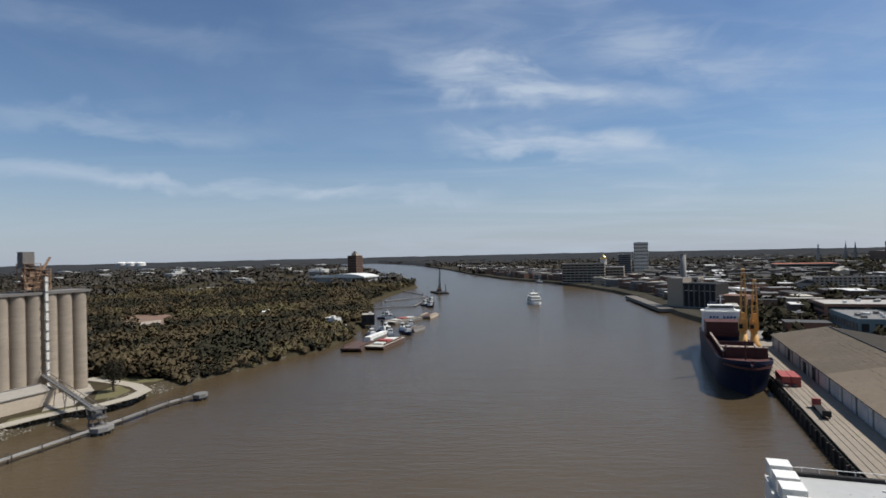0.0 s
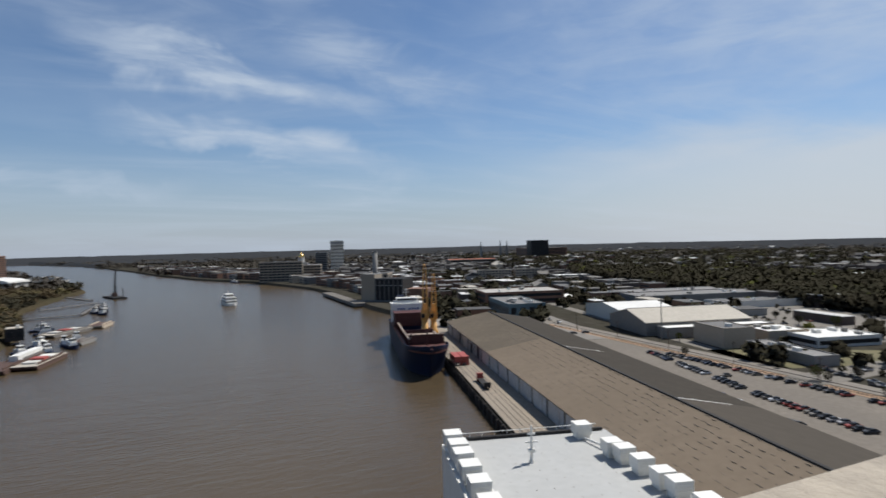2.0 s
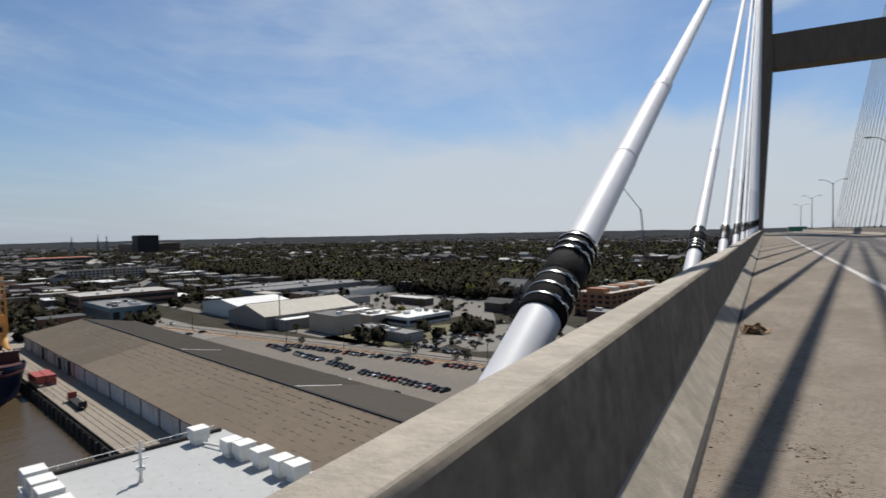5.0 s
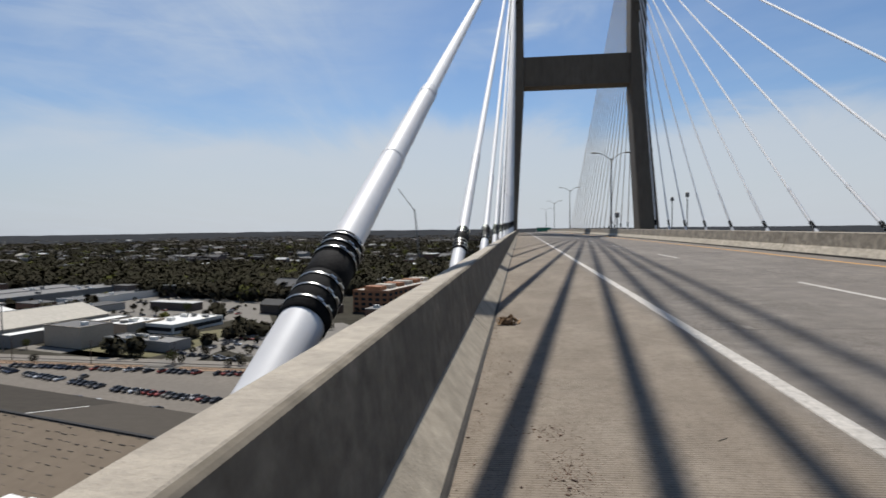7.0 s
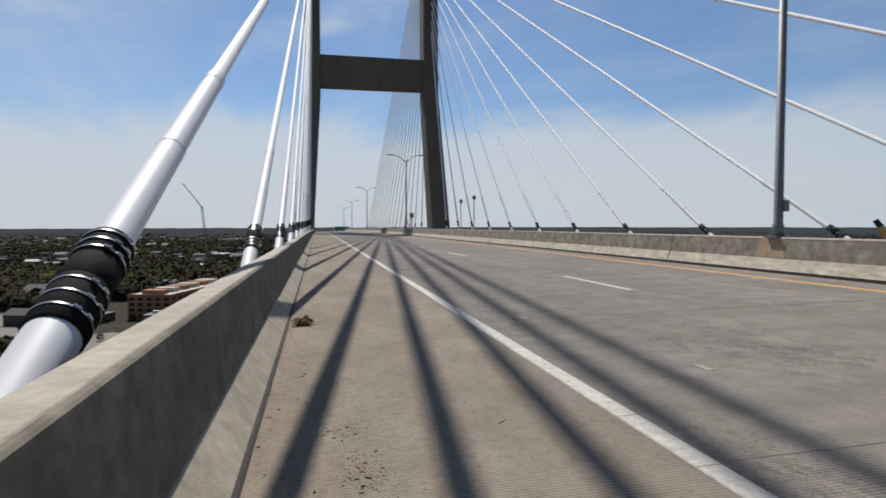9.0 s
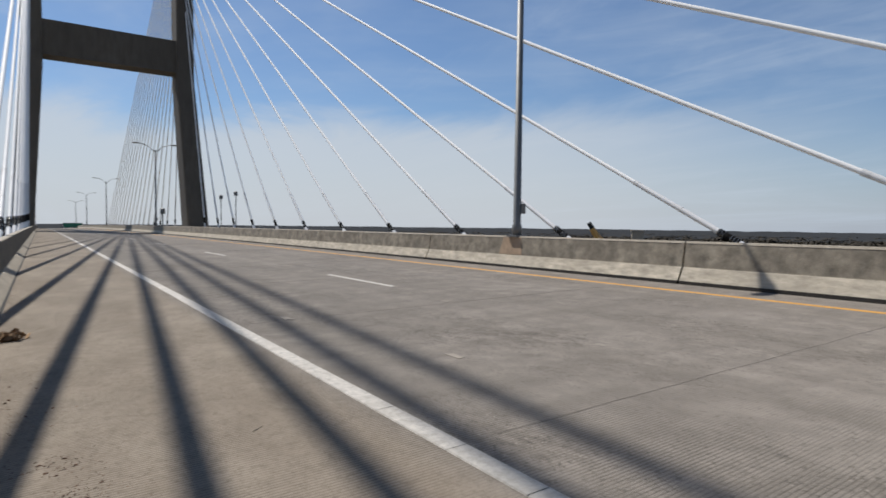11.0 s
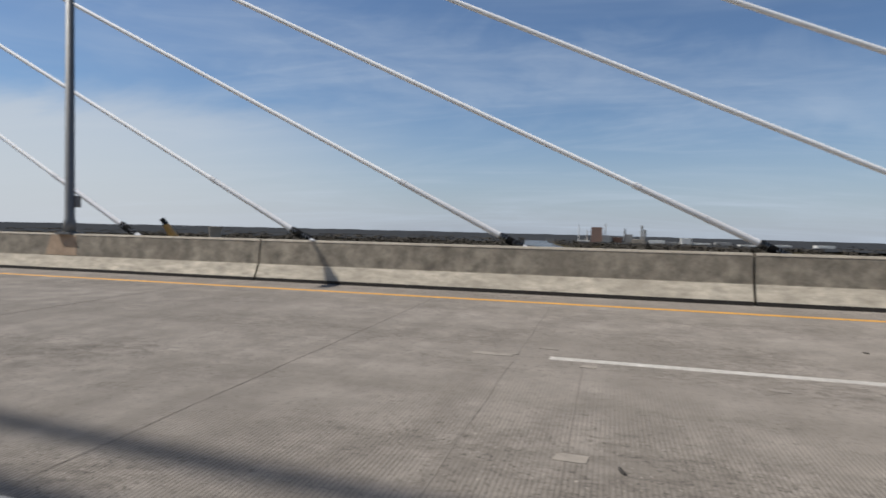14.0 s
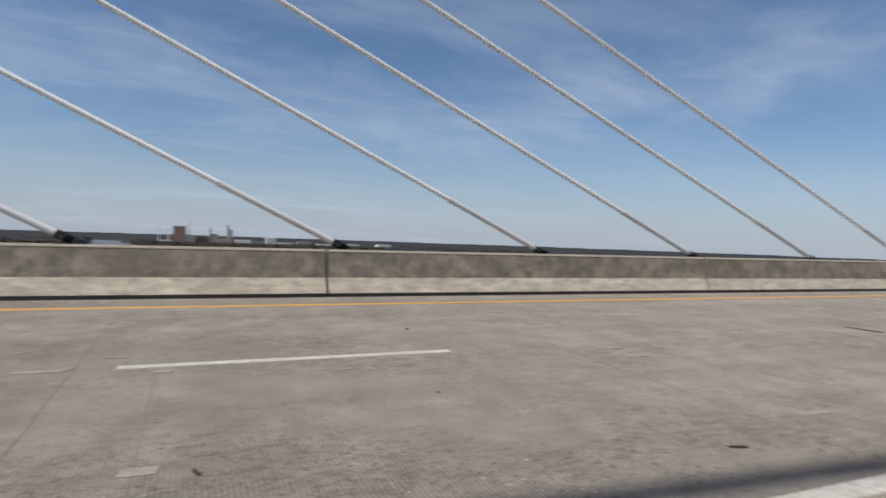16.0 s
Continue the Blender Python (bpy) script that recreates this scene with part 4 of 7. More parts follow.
# canopy among the city's streets, and farther woods
oaks, fresh, far = [], [], []
while len(oaks) < 8200:
    s, w = (rnd.uniform(-350, 1900), rnd.uniform(128, 1500)) if rnd.random() < 0.75 else (rnd.uniform(40, 700), rnd.uniform(300, 560))
    dens = noise.noise((s / 170, w / 170, 4.0)) + 0.25 * noise.noise((s / 45, w / 45, 1.0)) + (0.1 if w > 620 else 0.35 if w > 300 else -0.42) - (0.1 if s > 900 else 0)
    if dens < 0.06 and rnd.random() < 0.9:
        continue
    x, y = city(s, w)
    h = rnd.uniform(7, 14) if w > 300 else rnd.uniform(4, 8)
    (fresh if rnd.random() < 0.05 else oaks).append((x, y, GZ, h * rnd.uniform(0.45, 0.7), h))
CITY_TREES = oaks


def belt_front(s):
    """Inland distance at which the dense oak belt begins."""
    rows = ((-350, 520), (0, 490), (134, 430), (218, 371), (332, 330), (418, 285), (800, 330), (3000, 400))
    for (a, b), (c, d) in zip(rows, rows[1:]):
        if s <= c:
            return b + (d - b) * (s - a) / (c - a)
    return 400


def in_belt(s, w):
    return -350 < s < 800 and 0 < w - belt_front(s) < 150 - 0.1 * abs(s - 200)


for i in range(3200):
    s, w = rnd.uniform(-350, 800), rnd.uniform(280, 680)
    if in_belt(s, w) and noise.noise((s / 60, w / 60, 6.0)) > -0.35:
        h = rnd.uniform(8, 14)
        CITY_TREES.append((*city(s, w), GZ, h * rnd.uniform(0.5, 0.75), h))
while len(far) < 12000:
    a, d = rnd.uniform(0, 6.2832), 900 + 2500 * rnd.random() ** 0.8
    x, y = d * math.cos(a), d * math.sin(a)
    if x > 0 and y < 0 and d < 1400:
        continue
    if x < 0 and y > 0 and d < 1500:
        continue
    if not (inside(x, y, SOUTH) or inside(x, y, NORTH)):
        continue
    if noise.noise((x / 300, y / 300, 3.0)) < -0.15 and rnd.random() < 0.85:
        continue
    h = rnd.uniform(9, 16)
    far.append((x, y, GZ, h * rnd.uniform(0.8, 1.7), h * 0.8))
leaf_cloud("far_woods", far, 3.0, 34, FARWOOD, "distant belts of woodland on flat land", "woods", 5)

# the forest that closes the horizon
g = Geo()
NA, NR = 420, 26
grid = []
for j in range(NR):
    d = 2300 * (4740 / 2300) ** (j / (NR - 1))
    row = []
    for i in range(NA):
        a = 2 * math.pi * i / NA
        x, y = d * math.cos(a), d * math.sin(a)
        land = inside(x, y, SOUTH) or inside(x, y, NORTH)
        z = GZ + 7 + 13 * (j / (NR - 1)) ** 1.3 + 4 * noise.noise((x / 120, y / 120, 5.0)) + 3 * noise.noise((x / 40, y / 40, 8.0))
        row.append((x, y, z if land or d > 3300 else WZ - 5))
    grid.append(row)
g.sweep(grid, True, False)
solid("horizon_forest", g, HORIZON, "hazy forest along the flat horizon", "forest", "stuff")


def tree(x, y, h, r, material, label, seed, z=GZ):
    top = thing("tree", label, "tree", pose(x, y, z), "single trees")
    rr = random.Random(seed)
    g = Geo().tube([(0, 0, -0.2), (0.05 * h, 0, 0.3 * h), (0.02 * h, 0.03 * h, 0.6 * h)], [0.045 * h, 0.03 * h, 0.012 * h], 7)
    for i in range(7):
        a, q = i * 0.9 + rr.uniform(0, 0.5), rr.uniform(0.3, 0.55) * h
        g.tube([(0.03 * h, 0, q), (math.cos(a) * r * 0.4, math.sin(a) * r * 0.4, q + 0.15 * h), (math.cos(a) * r * 0.8, math.sin(a) * r * 0.8, q + 0.22 * h)], [0.015 * h, 0.01 * h, 0.004 * h], 5)
    part("trunk", g, BARK, top)
    g = Geo()
    for i in range(900):
        d = Vector((rr.gauss(0, 1), rr.gauss(0, 1), rr.gauss(0, 1))).normalized() * rr.uniform(0.5, 1.0) * (1 + 0.25 * math.sin(i % 7))
        c = Vector((d.x * r, d.y * r, 0.62 * h + d.z * 0.36 * h))
        a, b = Vector((rr.gauss(0, 1), rr.gauss(0, 1), rr.gauss(0, 1))).normalized(), Vector((rr.gauss(0, 1), rr.gauss(0, 1), rr.gauss(0, 1))).normalized()
        s = 0.034 * h * rr.uniform(0.6, 1.4)
        g.add([c + a * s, c - a * s * 0.6 + b * s, c - a * s * 0.5 - b * s], [(0, 1, 2)])
    part("crown", g, material, top)
    return top


# ---- buildings ----
WIN = {}


def pane_mesh(w, h):
    key = (round(w, 1), round(h, 1))
    if key not in WIN:
        WIN[key] = mesh("window", Geo().box(0, 0, 0, key[0], 0.24, key[1]), GLASS)
    return WIN[key]


def windows(top, length, depth, z0, z1, floors, cols, dcols, share=0.55, wide=0.55):
    """Single panes set into the long and short walls."""
    fh = (z1 - z0) / floors
    if cols * dcols > 60 or floors > 9:
        for f in range(floors):
            for side in (-1, 1):
                for ln, at_, turn_ in ((length * 0.94, (0, side * (depth / 2 + 0.02), z0 + fh * (f + 0.22)), 0), (depth * 0.94, (side * (length / 2 + 0.02), 0, z0 + fh * (f + 0.22)), math.pi / 2)):
                    ob = new("window_strip", pane_mesh(ln, fh * share))
                    ob.parent, ob.location, ob.rotation_euler = top, at_, (0, 0, turn_)
        return
    for side in (-1, 1):
        for f in range(floors):
            for c in range(cols):
                ob = new("window", pane_mesh(length / cols * wide, fh * share))
                ob.parent = top
                ob.location = (-length / 2 + length * (c + 0.5) / cols, side * (depth / 2 + 0.02), z0 + fh * (f + 0.22))
            for c in range(dcols):
                ob = new("window", pane_mesh(depth / dcols * wide, fh * share))
                ob.parent = top
                ob.location = (side * (length / 2 + 0.02), -depth / 2 + depth * (c + 0.5) / dcols, z0 + fh * (f + 0.22))
                ob.rotation_euler = (0, 0, math.pi / 2)


def block(at, length, depth, h, wall, roof, label, floors=0, cols=0, dcols=0, units=2, seed=0, name="building", parapet=0.6, wide=0.55):
    """A flat-roofed building with parapet, roof plant and windows."""
    rr = random.Random(seed)
    top = thing(name, label, "building", at, "city buildings")
    part("wall", Geo().box(0, 0, -0.5, length, depth, h + 0.5), wall, top)
    part("roof", Geo().box(0, 0, h, length - 0.8, depth - 0.8, 0.15), roof, top)
    if parapet:
        for sx, sy, a, b in ((length, 0.4, 0, depth / 2 - 0.2), (length, 0.4, 0, -depth / 2 + 0.2), (0.4, depth - 0.8, length / 2 - 0.2, 0), (0.4, depth - 0.8, -length / 2 + 0.2, 0)):
            part("parapet", Geo().box(a, b, h + 0.003, sx, sy, parapet), wall, top)
    for i in range(units):
        part("roof_unit", Geo().box(rr.uniform(-0.36, 0.36) * length, rr.uniform(-0.3, 0.3) * depth, h + 0.15, rr.uniform(2, 4), rr.uniform(1.5, 3), rr.uniform(1, 2)), GREYWALL if i % 2 else WHITE, top)
    if floors:
        windows(top, length, depth, 0.6, h - 0.4, floors, cols, dcols, wide=wide)
    return top


def gable(at, length, depth, eave, ridge, wall, roof, label, over=0.5, along=True, doors=0, name="building", roof2=None):
    """A long pitched-roof building, its ridge along local x."""
    top = thing(name, label, "building", at, "city buildings")
    L, D = length / 2, depth / 2
    g = Geo()
    g.add([(-L, -D, -0.5), (L, -D, -0.5), (L, D, -0.5), (-L, D, -0.5), (-L, -D, eave), (L, -D, eave), (L, D, eave), (-L, D, eave), (-L, 0, ridge), (L, 0, ridge)], [(0, 1, 5, 4), (2, 3, 7, 6), (1, 2, 6, 9, 5), (3, 0, 4, 8, 7), (3, 2, 1, 0), (4, 5, 9, 8), (6, 7, 8, 9)])
    part("wall", g, wall, top)
    t = 0.3
    for s in (-1, 1):
        fall = over * (ridge - eave) / D
        g = Geo()
        a, b, c, d = (-L - over, s * (D + over), eave - fall), (L + over, s * (D + over), eave - fall), (L + over, 0, ridge), (-L - over, 0, ridge)
        g.add([a, b, c, d] + [(p[0], p[1], p[2] + t) for p in (a, b, c, d)], [(0, 1, 2, 3), (4, 5, 6, 7), (0, 1, 5, 4), (1, 2, 6, 5), (2, 3, 7, 6), (3, 0, 4, 7)])
        part("roof_slope", g, roof2 if roof2 and s < 0 else roof, top)
    part("ridge_cap", Geo().box(0, 0, ridge + t - 0.12, length + 2 * over, 0.7, 0.3), GREYROOF, top)
    for i in range(doors):
        part("door", Geo().box(-L + length * (i + 0.5) / doors, D + 0.02, 0, 3.6, 0.2, eave * 0.62), DARKWALL, top)
    return top


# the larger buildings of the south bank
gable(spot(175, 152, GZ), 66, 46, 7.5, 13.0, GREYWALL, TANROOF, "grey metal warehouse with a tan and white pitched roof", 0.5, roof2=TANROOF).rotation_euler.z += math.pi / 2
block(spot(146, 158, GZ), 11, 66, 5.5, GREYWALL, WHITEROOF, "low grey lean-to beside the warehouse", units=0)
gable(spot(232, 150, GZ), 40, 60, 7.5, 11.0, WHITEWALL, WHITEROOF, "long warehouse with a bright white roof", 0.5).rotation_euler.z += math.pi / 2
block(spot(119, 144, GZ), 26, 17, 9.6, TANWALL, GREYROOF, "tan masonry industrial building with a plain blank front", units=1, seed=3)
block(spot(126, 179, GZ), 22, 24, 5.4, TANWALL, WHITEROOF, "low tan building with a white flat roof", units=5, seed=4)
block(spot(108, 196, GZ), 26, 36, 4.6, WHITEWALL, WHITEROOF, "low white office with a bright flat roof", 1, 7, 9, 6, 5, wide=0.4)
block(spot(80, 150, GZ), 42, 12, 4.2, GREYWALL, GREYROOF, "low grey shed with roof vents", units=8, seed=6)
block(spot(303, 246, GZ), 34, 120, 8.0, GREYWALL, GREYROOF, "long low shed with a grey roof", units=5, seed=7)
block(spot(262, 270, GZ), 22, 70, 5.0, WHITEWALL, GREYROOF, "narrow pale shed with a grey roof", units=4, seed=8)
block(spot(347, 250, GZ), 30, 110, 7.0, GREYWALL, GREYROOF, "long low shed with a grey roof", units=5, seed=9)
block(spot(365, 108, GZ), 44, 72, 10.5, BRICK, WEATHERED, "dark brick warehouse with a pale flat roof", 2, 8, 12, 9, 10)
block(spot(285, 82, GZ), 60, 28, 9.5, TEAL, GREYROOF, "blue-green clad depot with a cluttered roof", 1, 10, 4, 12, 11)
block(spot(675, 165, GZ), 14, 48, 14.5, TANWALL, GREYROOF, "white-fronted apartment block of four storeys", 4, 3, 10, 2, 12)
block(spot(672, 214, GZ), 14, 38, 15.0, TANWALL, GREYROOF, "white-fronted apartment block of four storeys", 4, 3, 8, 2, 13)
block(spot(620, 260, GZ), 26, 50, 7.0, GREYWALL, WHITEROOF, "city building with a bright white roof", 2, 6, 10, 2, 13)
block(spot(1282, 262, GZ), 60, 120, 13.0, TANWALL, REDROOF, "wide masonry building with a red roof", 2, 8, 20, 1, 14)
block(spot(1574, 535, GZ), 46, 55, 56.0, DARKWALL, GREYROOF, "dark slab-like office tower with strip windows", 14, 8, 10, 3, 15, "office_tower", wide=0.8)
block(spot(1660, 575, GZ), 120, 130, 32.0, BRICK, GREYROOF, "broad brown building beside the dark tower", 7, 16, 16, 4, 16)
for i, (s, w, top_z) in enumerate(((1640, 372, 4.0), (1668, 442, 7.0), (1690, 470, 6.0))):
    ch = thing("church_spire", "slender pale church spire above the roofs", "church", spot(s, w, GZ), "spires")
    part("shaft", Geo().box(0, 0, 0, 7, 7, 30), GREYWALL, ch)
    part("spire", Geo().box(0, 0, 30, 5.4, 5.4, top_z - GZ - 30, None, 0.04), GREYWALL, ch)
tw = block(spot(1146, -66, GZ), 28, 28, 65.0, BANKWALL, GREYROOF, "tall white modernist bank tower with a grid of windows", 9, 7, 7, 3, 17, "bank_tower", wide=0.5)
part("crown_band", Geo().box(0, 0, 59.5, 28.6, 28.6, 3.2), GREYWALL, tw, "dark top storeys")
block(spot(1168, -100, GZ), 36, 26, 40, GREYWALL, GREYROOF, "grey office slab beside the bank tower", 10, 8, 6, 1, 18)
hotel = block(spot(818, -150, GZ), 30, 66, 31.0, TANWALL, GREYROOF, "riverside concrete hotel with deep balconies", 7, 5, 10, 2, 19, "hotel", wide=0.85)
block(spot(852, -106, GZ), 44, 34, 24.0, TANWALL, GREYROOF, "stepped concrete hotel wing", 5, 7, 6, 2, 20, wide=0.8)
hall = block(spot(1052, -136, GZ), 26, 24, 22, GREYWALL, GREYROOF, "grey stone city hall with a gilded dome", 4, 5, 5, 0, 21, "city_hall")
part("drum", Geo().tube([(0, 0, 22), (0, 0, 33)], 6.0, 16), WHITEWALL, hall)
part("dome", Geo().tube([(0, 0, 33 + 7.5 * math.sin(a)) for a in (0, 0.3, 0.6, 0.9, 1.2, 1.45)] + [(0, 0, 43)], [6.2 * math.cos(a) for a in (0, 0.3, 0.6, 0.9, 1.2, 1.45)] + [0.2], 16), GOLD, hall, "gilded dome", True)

# the old riverside power station
ps = thing("power_station", "disused dark riverside power station with a pale end block", "building", pose(-549, 180.6, GZ, 0, 0, 46.7))
part("hall", Geo().box(15, 13, -1, 30, 26, 22.5), DARKWALL, ps)
part("end_block", Geo().box(-7.5, 9, -1, 14.8, 18, 27), TANWALL, ps, "tall pale concrete end block")
part("end_roof", Geo().box(-7.5, 9, 26.0, 14.2, 17.4, 0.4), GREYWALL, ps)
part("roof", Geo().box(15, 13, 21.5, 29, 25, 0.4), DARKWALL, ps)
part("roof_curb", Geo().box(15, 0.3, 21.5, 30, 0.6, 1.0), GREYWALL, ps)
for i in range(7):
    part("pilaster", Geo().box(0.6 + i * 4.8, -0.3, -1, 0.9, 0.8, 21.6), DARKCONC, ps)
for i in range(6):
    ob = new("window", pane_mesh(2.6, 10.0))
    ob.parent = ps
    ob.location = (3.0 + i * 4.8, -0.02, 5)
    part("window_head", Geo().box(3.0 + i * 4.8, -0.1, 15.2, 2.8, 0.3, 0.4), WHITEWALL, ps)
part("dock_plinth", Geo().box(7.5, -3.0, -1, 46, 5, 2.0), GREYWALL, ps)
part("boiler_house", Geo().box(42, 14, 0, 22, 20, 12), BRICK, ps)
block(pose(-640, 218, GZ, 0, 0, 150), 30, 22, 22.5, TANWALL, GREYROOF, "beige block behind the power station", 4, 6, 4, 1, 71)
chim = thing("chimney", "tall grey concrete chimney near the power station", "chimney", pose(-581, 192, GZ))
part("shaft", Geo().tube([(0, 0, 0), (0, 0, 47.8)], [2.9, 2.5], 14), GREYWALL, chim, smooth=True)
part("rim", Geo().tube([(0, 0, 47.4), (0, 0, 48.4)], 2.8, 14), GREYWALL, chim)
block(pose(-610, 164, GZ - 2, 0, 0, 178), 150, 12, 2.3, DARKCONC, LANDING, "flat concrete river landing", units=0, name="landing", parapet=0)

# brick block under repair, gabled hall, and a lattice crane
brk = block(spot(34, 318, GZ), 26, 78, 14.0, ORANGEBRICK, TANROOF, "long orange brick building with scaffolded roof", 4, 5, 11, 0, 22)
for i in range(6):
    part("roof_hut", Geo().box(0, -33 + i * 13, 14.1, 12, 8, 2.6), ORANGEBRICK if i % 2 else TANROOF, brk)
gable(spot(131, 326, GZ), 26, 17, 10, 15.5, TANWALL, GREYROOF, "tall grey gabled hall beside the street")

cr = thing("lattice_crane", "tall lattice boom crane far off", "crane", pose(-155, 886, GZ))
g = Geo().box(0, 0, 0, 8, 6, 5)
part("body", g, DARKWALL, cr)
g = Geo()
for a, b in (((0, 0, 4), (-7, 0, 80)), ((2, 0, 4), (-5, 0, 80)), ((-7, 0, 80), (-30, -4, 112)), ((-5, 0, 78), (-29, -4, 111))):
    g.tube([a, b], 0.45, 5)
for i in range(14):
    f = i / 13
    g.tube([(2 - 7 * f, 0, 4 + 76 * f), (-7 * min(1, f + 0.05), 0, 4 + 76 * min(1, f + 0.06))], 0.22, 4)
    g.tube([(-7 - 23 * f, -4 * f, 80 + 32 * f), (-5 - 24 * min(1, f + 0.05), -4 * f, 78 + 33 * min(1, f + 0.05))], 0.2, 4)
part("boom", g, GALV, cr)

# ---- quay, warehouse, lots ----
cityflat("quay_apron", -170, 330, -1.0, 13.0, GZ + 0.5, QUAY, "pale concrete quay apron with crane rails", "quay")
g = Geo()
for i in range(250):
    x, y = city(-170 + i * 2.0, -1.9)
    g.tube([(x, y, WZ - 1), (x, y, GZ + 0.1)], 0.28, 6)
    if i % 3 == 0:
        x, y = city(-170 + i * 2.0, -2.3)
        g.box(x, y, WZ + 0.2, 0.7, 0.7, 3.2)
solid("quay_piles", g, TIMBER, "row of dark timber fender piles along the quay", "piles", "stuff")
for w in (1.2, 3.0, 5.2, 6.8):
    g = Geo()
    g.box(0, 0, 0, 480, 0.16, 0.05)
    solid("crane_rail", g, DARKWALL, "steel rail set in the quay", "rail", "structure", "quay rails", at=spot(80, w, GZ + 0.5))

wh = thing("warehouse", "huge dockside warehouse with a weathered tan pitched roof", "warehouse", spot(20, 40, GZ))
L, D, E, R = 183, 26.6, 6.5, 11.3
g = Geo()
g.add([(-L, -D, -0.5), (L, -D, -0.5), (L, D, -0.5), (-L, D, -0.5), (-L, -D, E), (L, -D, E), (L, D, E), (-L, D, E), (-L, 0, R), (L, 0, R)], [(0, 1, 5, 4), (2, 3, 7, 6), (1, 2, 6, 9, 5), (3, 0, 4, 8, 7), (3, 2, 1, 0), (4, 5, 9, 8), (6, 7, 8, 9)])
part("wall", g, WHWALL, wh)
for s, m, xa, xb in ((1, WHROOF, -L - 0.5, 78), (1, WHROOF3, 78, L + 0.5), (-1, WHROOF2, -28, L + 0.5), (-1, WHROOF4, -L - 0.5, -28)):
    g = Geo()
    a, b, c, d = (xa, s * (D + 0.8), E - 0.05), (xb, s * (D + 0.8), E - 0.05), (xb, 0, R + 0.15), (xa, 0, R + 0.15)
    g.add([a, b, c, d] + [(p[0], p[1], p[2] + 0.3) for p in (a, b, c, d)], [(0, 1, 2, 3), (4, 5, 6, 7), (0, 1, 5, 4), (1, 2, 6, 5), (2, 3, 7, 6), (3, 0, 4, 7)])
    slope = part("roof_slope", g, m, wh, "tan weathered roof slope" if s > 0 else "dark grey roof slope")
    if s > 0:
        rows = Geo()
        for j in range(11):
            for i in range(88) if m is WHROOF else range(89, 123):
                if rnd.random() < 0.25:
                    continue
                f = (j + 0.5) / 11
                x = -L + 2 + i * 2.95 + (j % 2) * 1.4
                y = D * (1 - f)
                z = E + 0.28 + (R + 0.2 - E) * f + 0.05
                rows.box(x + rnd.uniform(-0.5, 0.5), y + rnd.uniform(-0.3, 0.3), z - 0.06, rnd.uniform(0.9, 2.0), 0.24, 0.1)
        ob = part("lap_joints", rows, mat("dark_lap_joint", (0.115, 0.092, 0.07), 0.9, island=0.3, bump=0), slope, "rows of raised sheet laps")
        ob["kind"] = "stuff"
part("ridge_cap", Geo().box(0, 0, R + 0.2, 2 * L + 1, 0.9, 0.55), DARKWALL, wh, "dark ridge cap")
part("end_parapet", Geo().box(L + 0.3, 0, E, 0.5, 2 * D, 0.8), GREYWALL, wh)
for x in (-28, 55):
    part("seam", Geo().add([(x, -D, E + 0.36), (x + 0.5, -D, E + 0.36), (x + 0.5, 0, R + 0.52), (x, 0, R + 0.52), (x, -D, E + 0.2), (x + 0.5, -D, E + 0.2), (x + 0.5, 0, R + 0.3), (x, 0, R + 0.3)], [(0, 1, 2, 3), (7, 6, 5, 4), (0, 1, 5, 4), (1, 2, 6, 5), (2, 3, 7, 6), (3, 0, 4, 7)]), WHITE, wh, "pale expansion seam")
for i in range(24):
    x = -L + 10 + i * 15
    part("door", Geo().box(x, D + 0.06, 0, 5.0, 0.2, 5.0 if i % 3 else 5.6), DARKWALL if i in (18, 19, 21) else WHWALL, wh)
    part("buttress", Geo().box(x + 7.5, D + 0.15, 0, 0.5, 0.5, E - 0.4), GREYWALL, wh)



def strip_w(s):
    """Inland distance of the clay strip, which runs slantwise to the quay."""
    return 131.0 - 0.22 * s


flat("parking_lot", [city(-120, 68), city(150, 68), city(150, strip_w(150) - 3), city(-120, strip_w(-120) - 3)], GZ + 0.06, LOT, "pale worn car park behind the warehouse", "parking lot")
track("clay_strip", [city(q, strip_w(q)) for q in (-160, -60, 60, 150, 215)], 4.6, GZ + 0.08, DIRT, "strip of bare orange clay beside the railway", "bare ground")
track("street", [city(q, strip_w(q) + 8.5) for q in (-170, -60, 60, 150, 260, 330)], 10.0, GZ + 0.07, mat("pale_street", (0.225, 0.205, 0.18), 0.95, vary=0.2, big=0.03, small=0.5, bump=0.1, spec=0.1), "wide pale concrete street")
for off in (-0.7, 0.7):
    track("rail_line", [city(q, strip_w(q) + off) for q in (-160, 20, 215)], 0.14, GZ + 0.2, DARKWALL, "railway rail on the clay strip", "rail")
track("kerb_fence", [city(q, strip_w(q) + 3.1) for q in (-160, 20, 215)], 0.25, GZ + 1.3, DARKCONC, "dark low fence along the street", "fence")
cityflat("yard_paving", 151, 350, 68, 100, GZ + 0.05, mat("yard_paving", (0.19, 0.175, 0.155), 0.9, vary=0.2, big=0.03, small=0.4, bump=0.1), "pale open yard", "paving")
cityflat("dock_yard", 206, 330, 13.1, 66, GZ + 0.05, mat("dock_paving", (0.26, 0.245, 0.22), 0.9, vary=0.2, big=0.03, small=0.4, bump=0.1), "pale dock yard behind the ship", "paving")
flat("lawn", [city(60, 148), city(90, 184), city(76, 212), city(54, 178)], GZ + 0.06, GRASS, "dry winter lawn", "lawn")
cityflat("lawn_front", 60, 106, 126, 142, GZ + 0.05, GRASS, "strip of grass beside the street", "lawn")
cityflat("service_road", 60, 420, 126, 134, GZ + 0.05, ASPHALT, "worn asphalt road behind the street", "road")
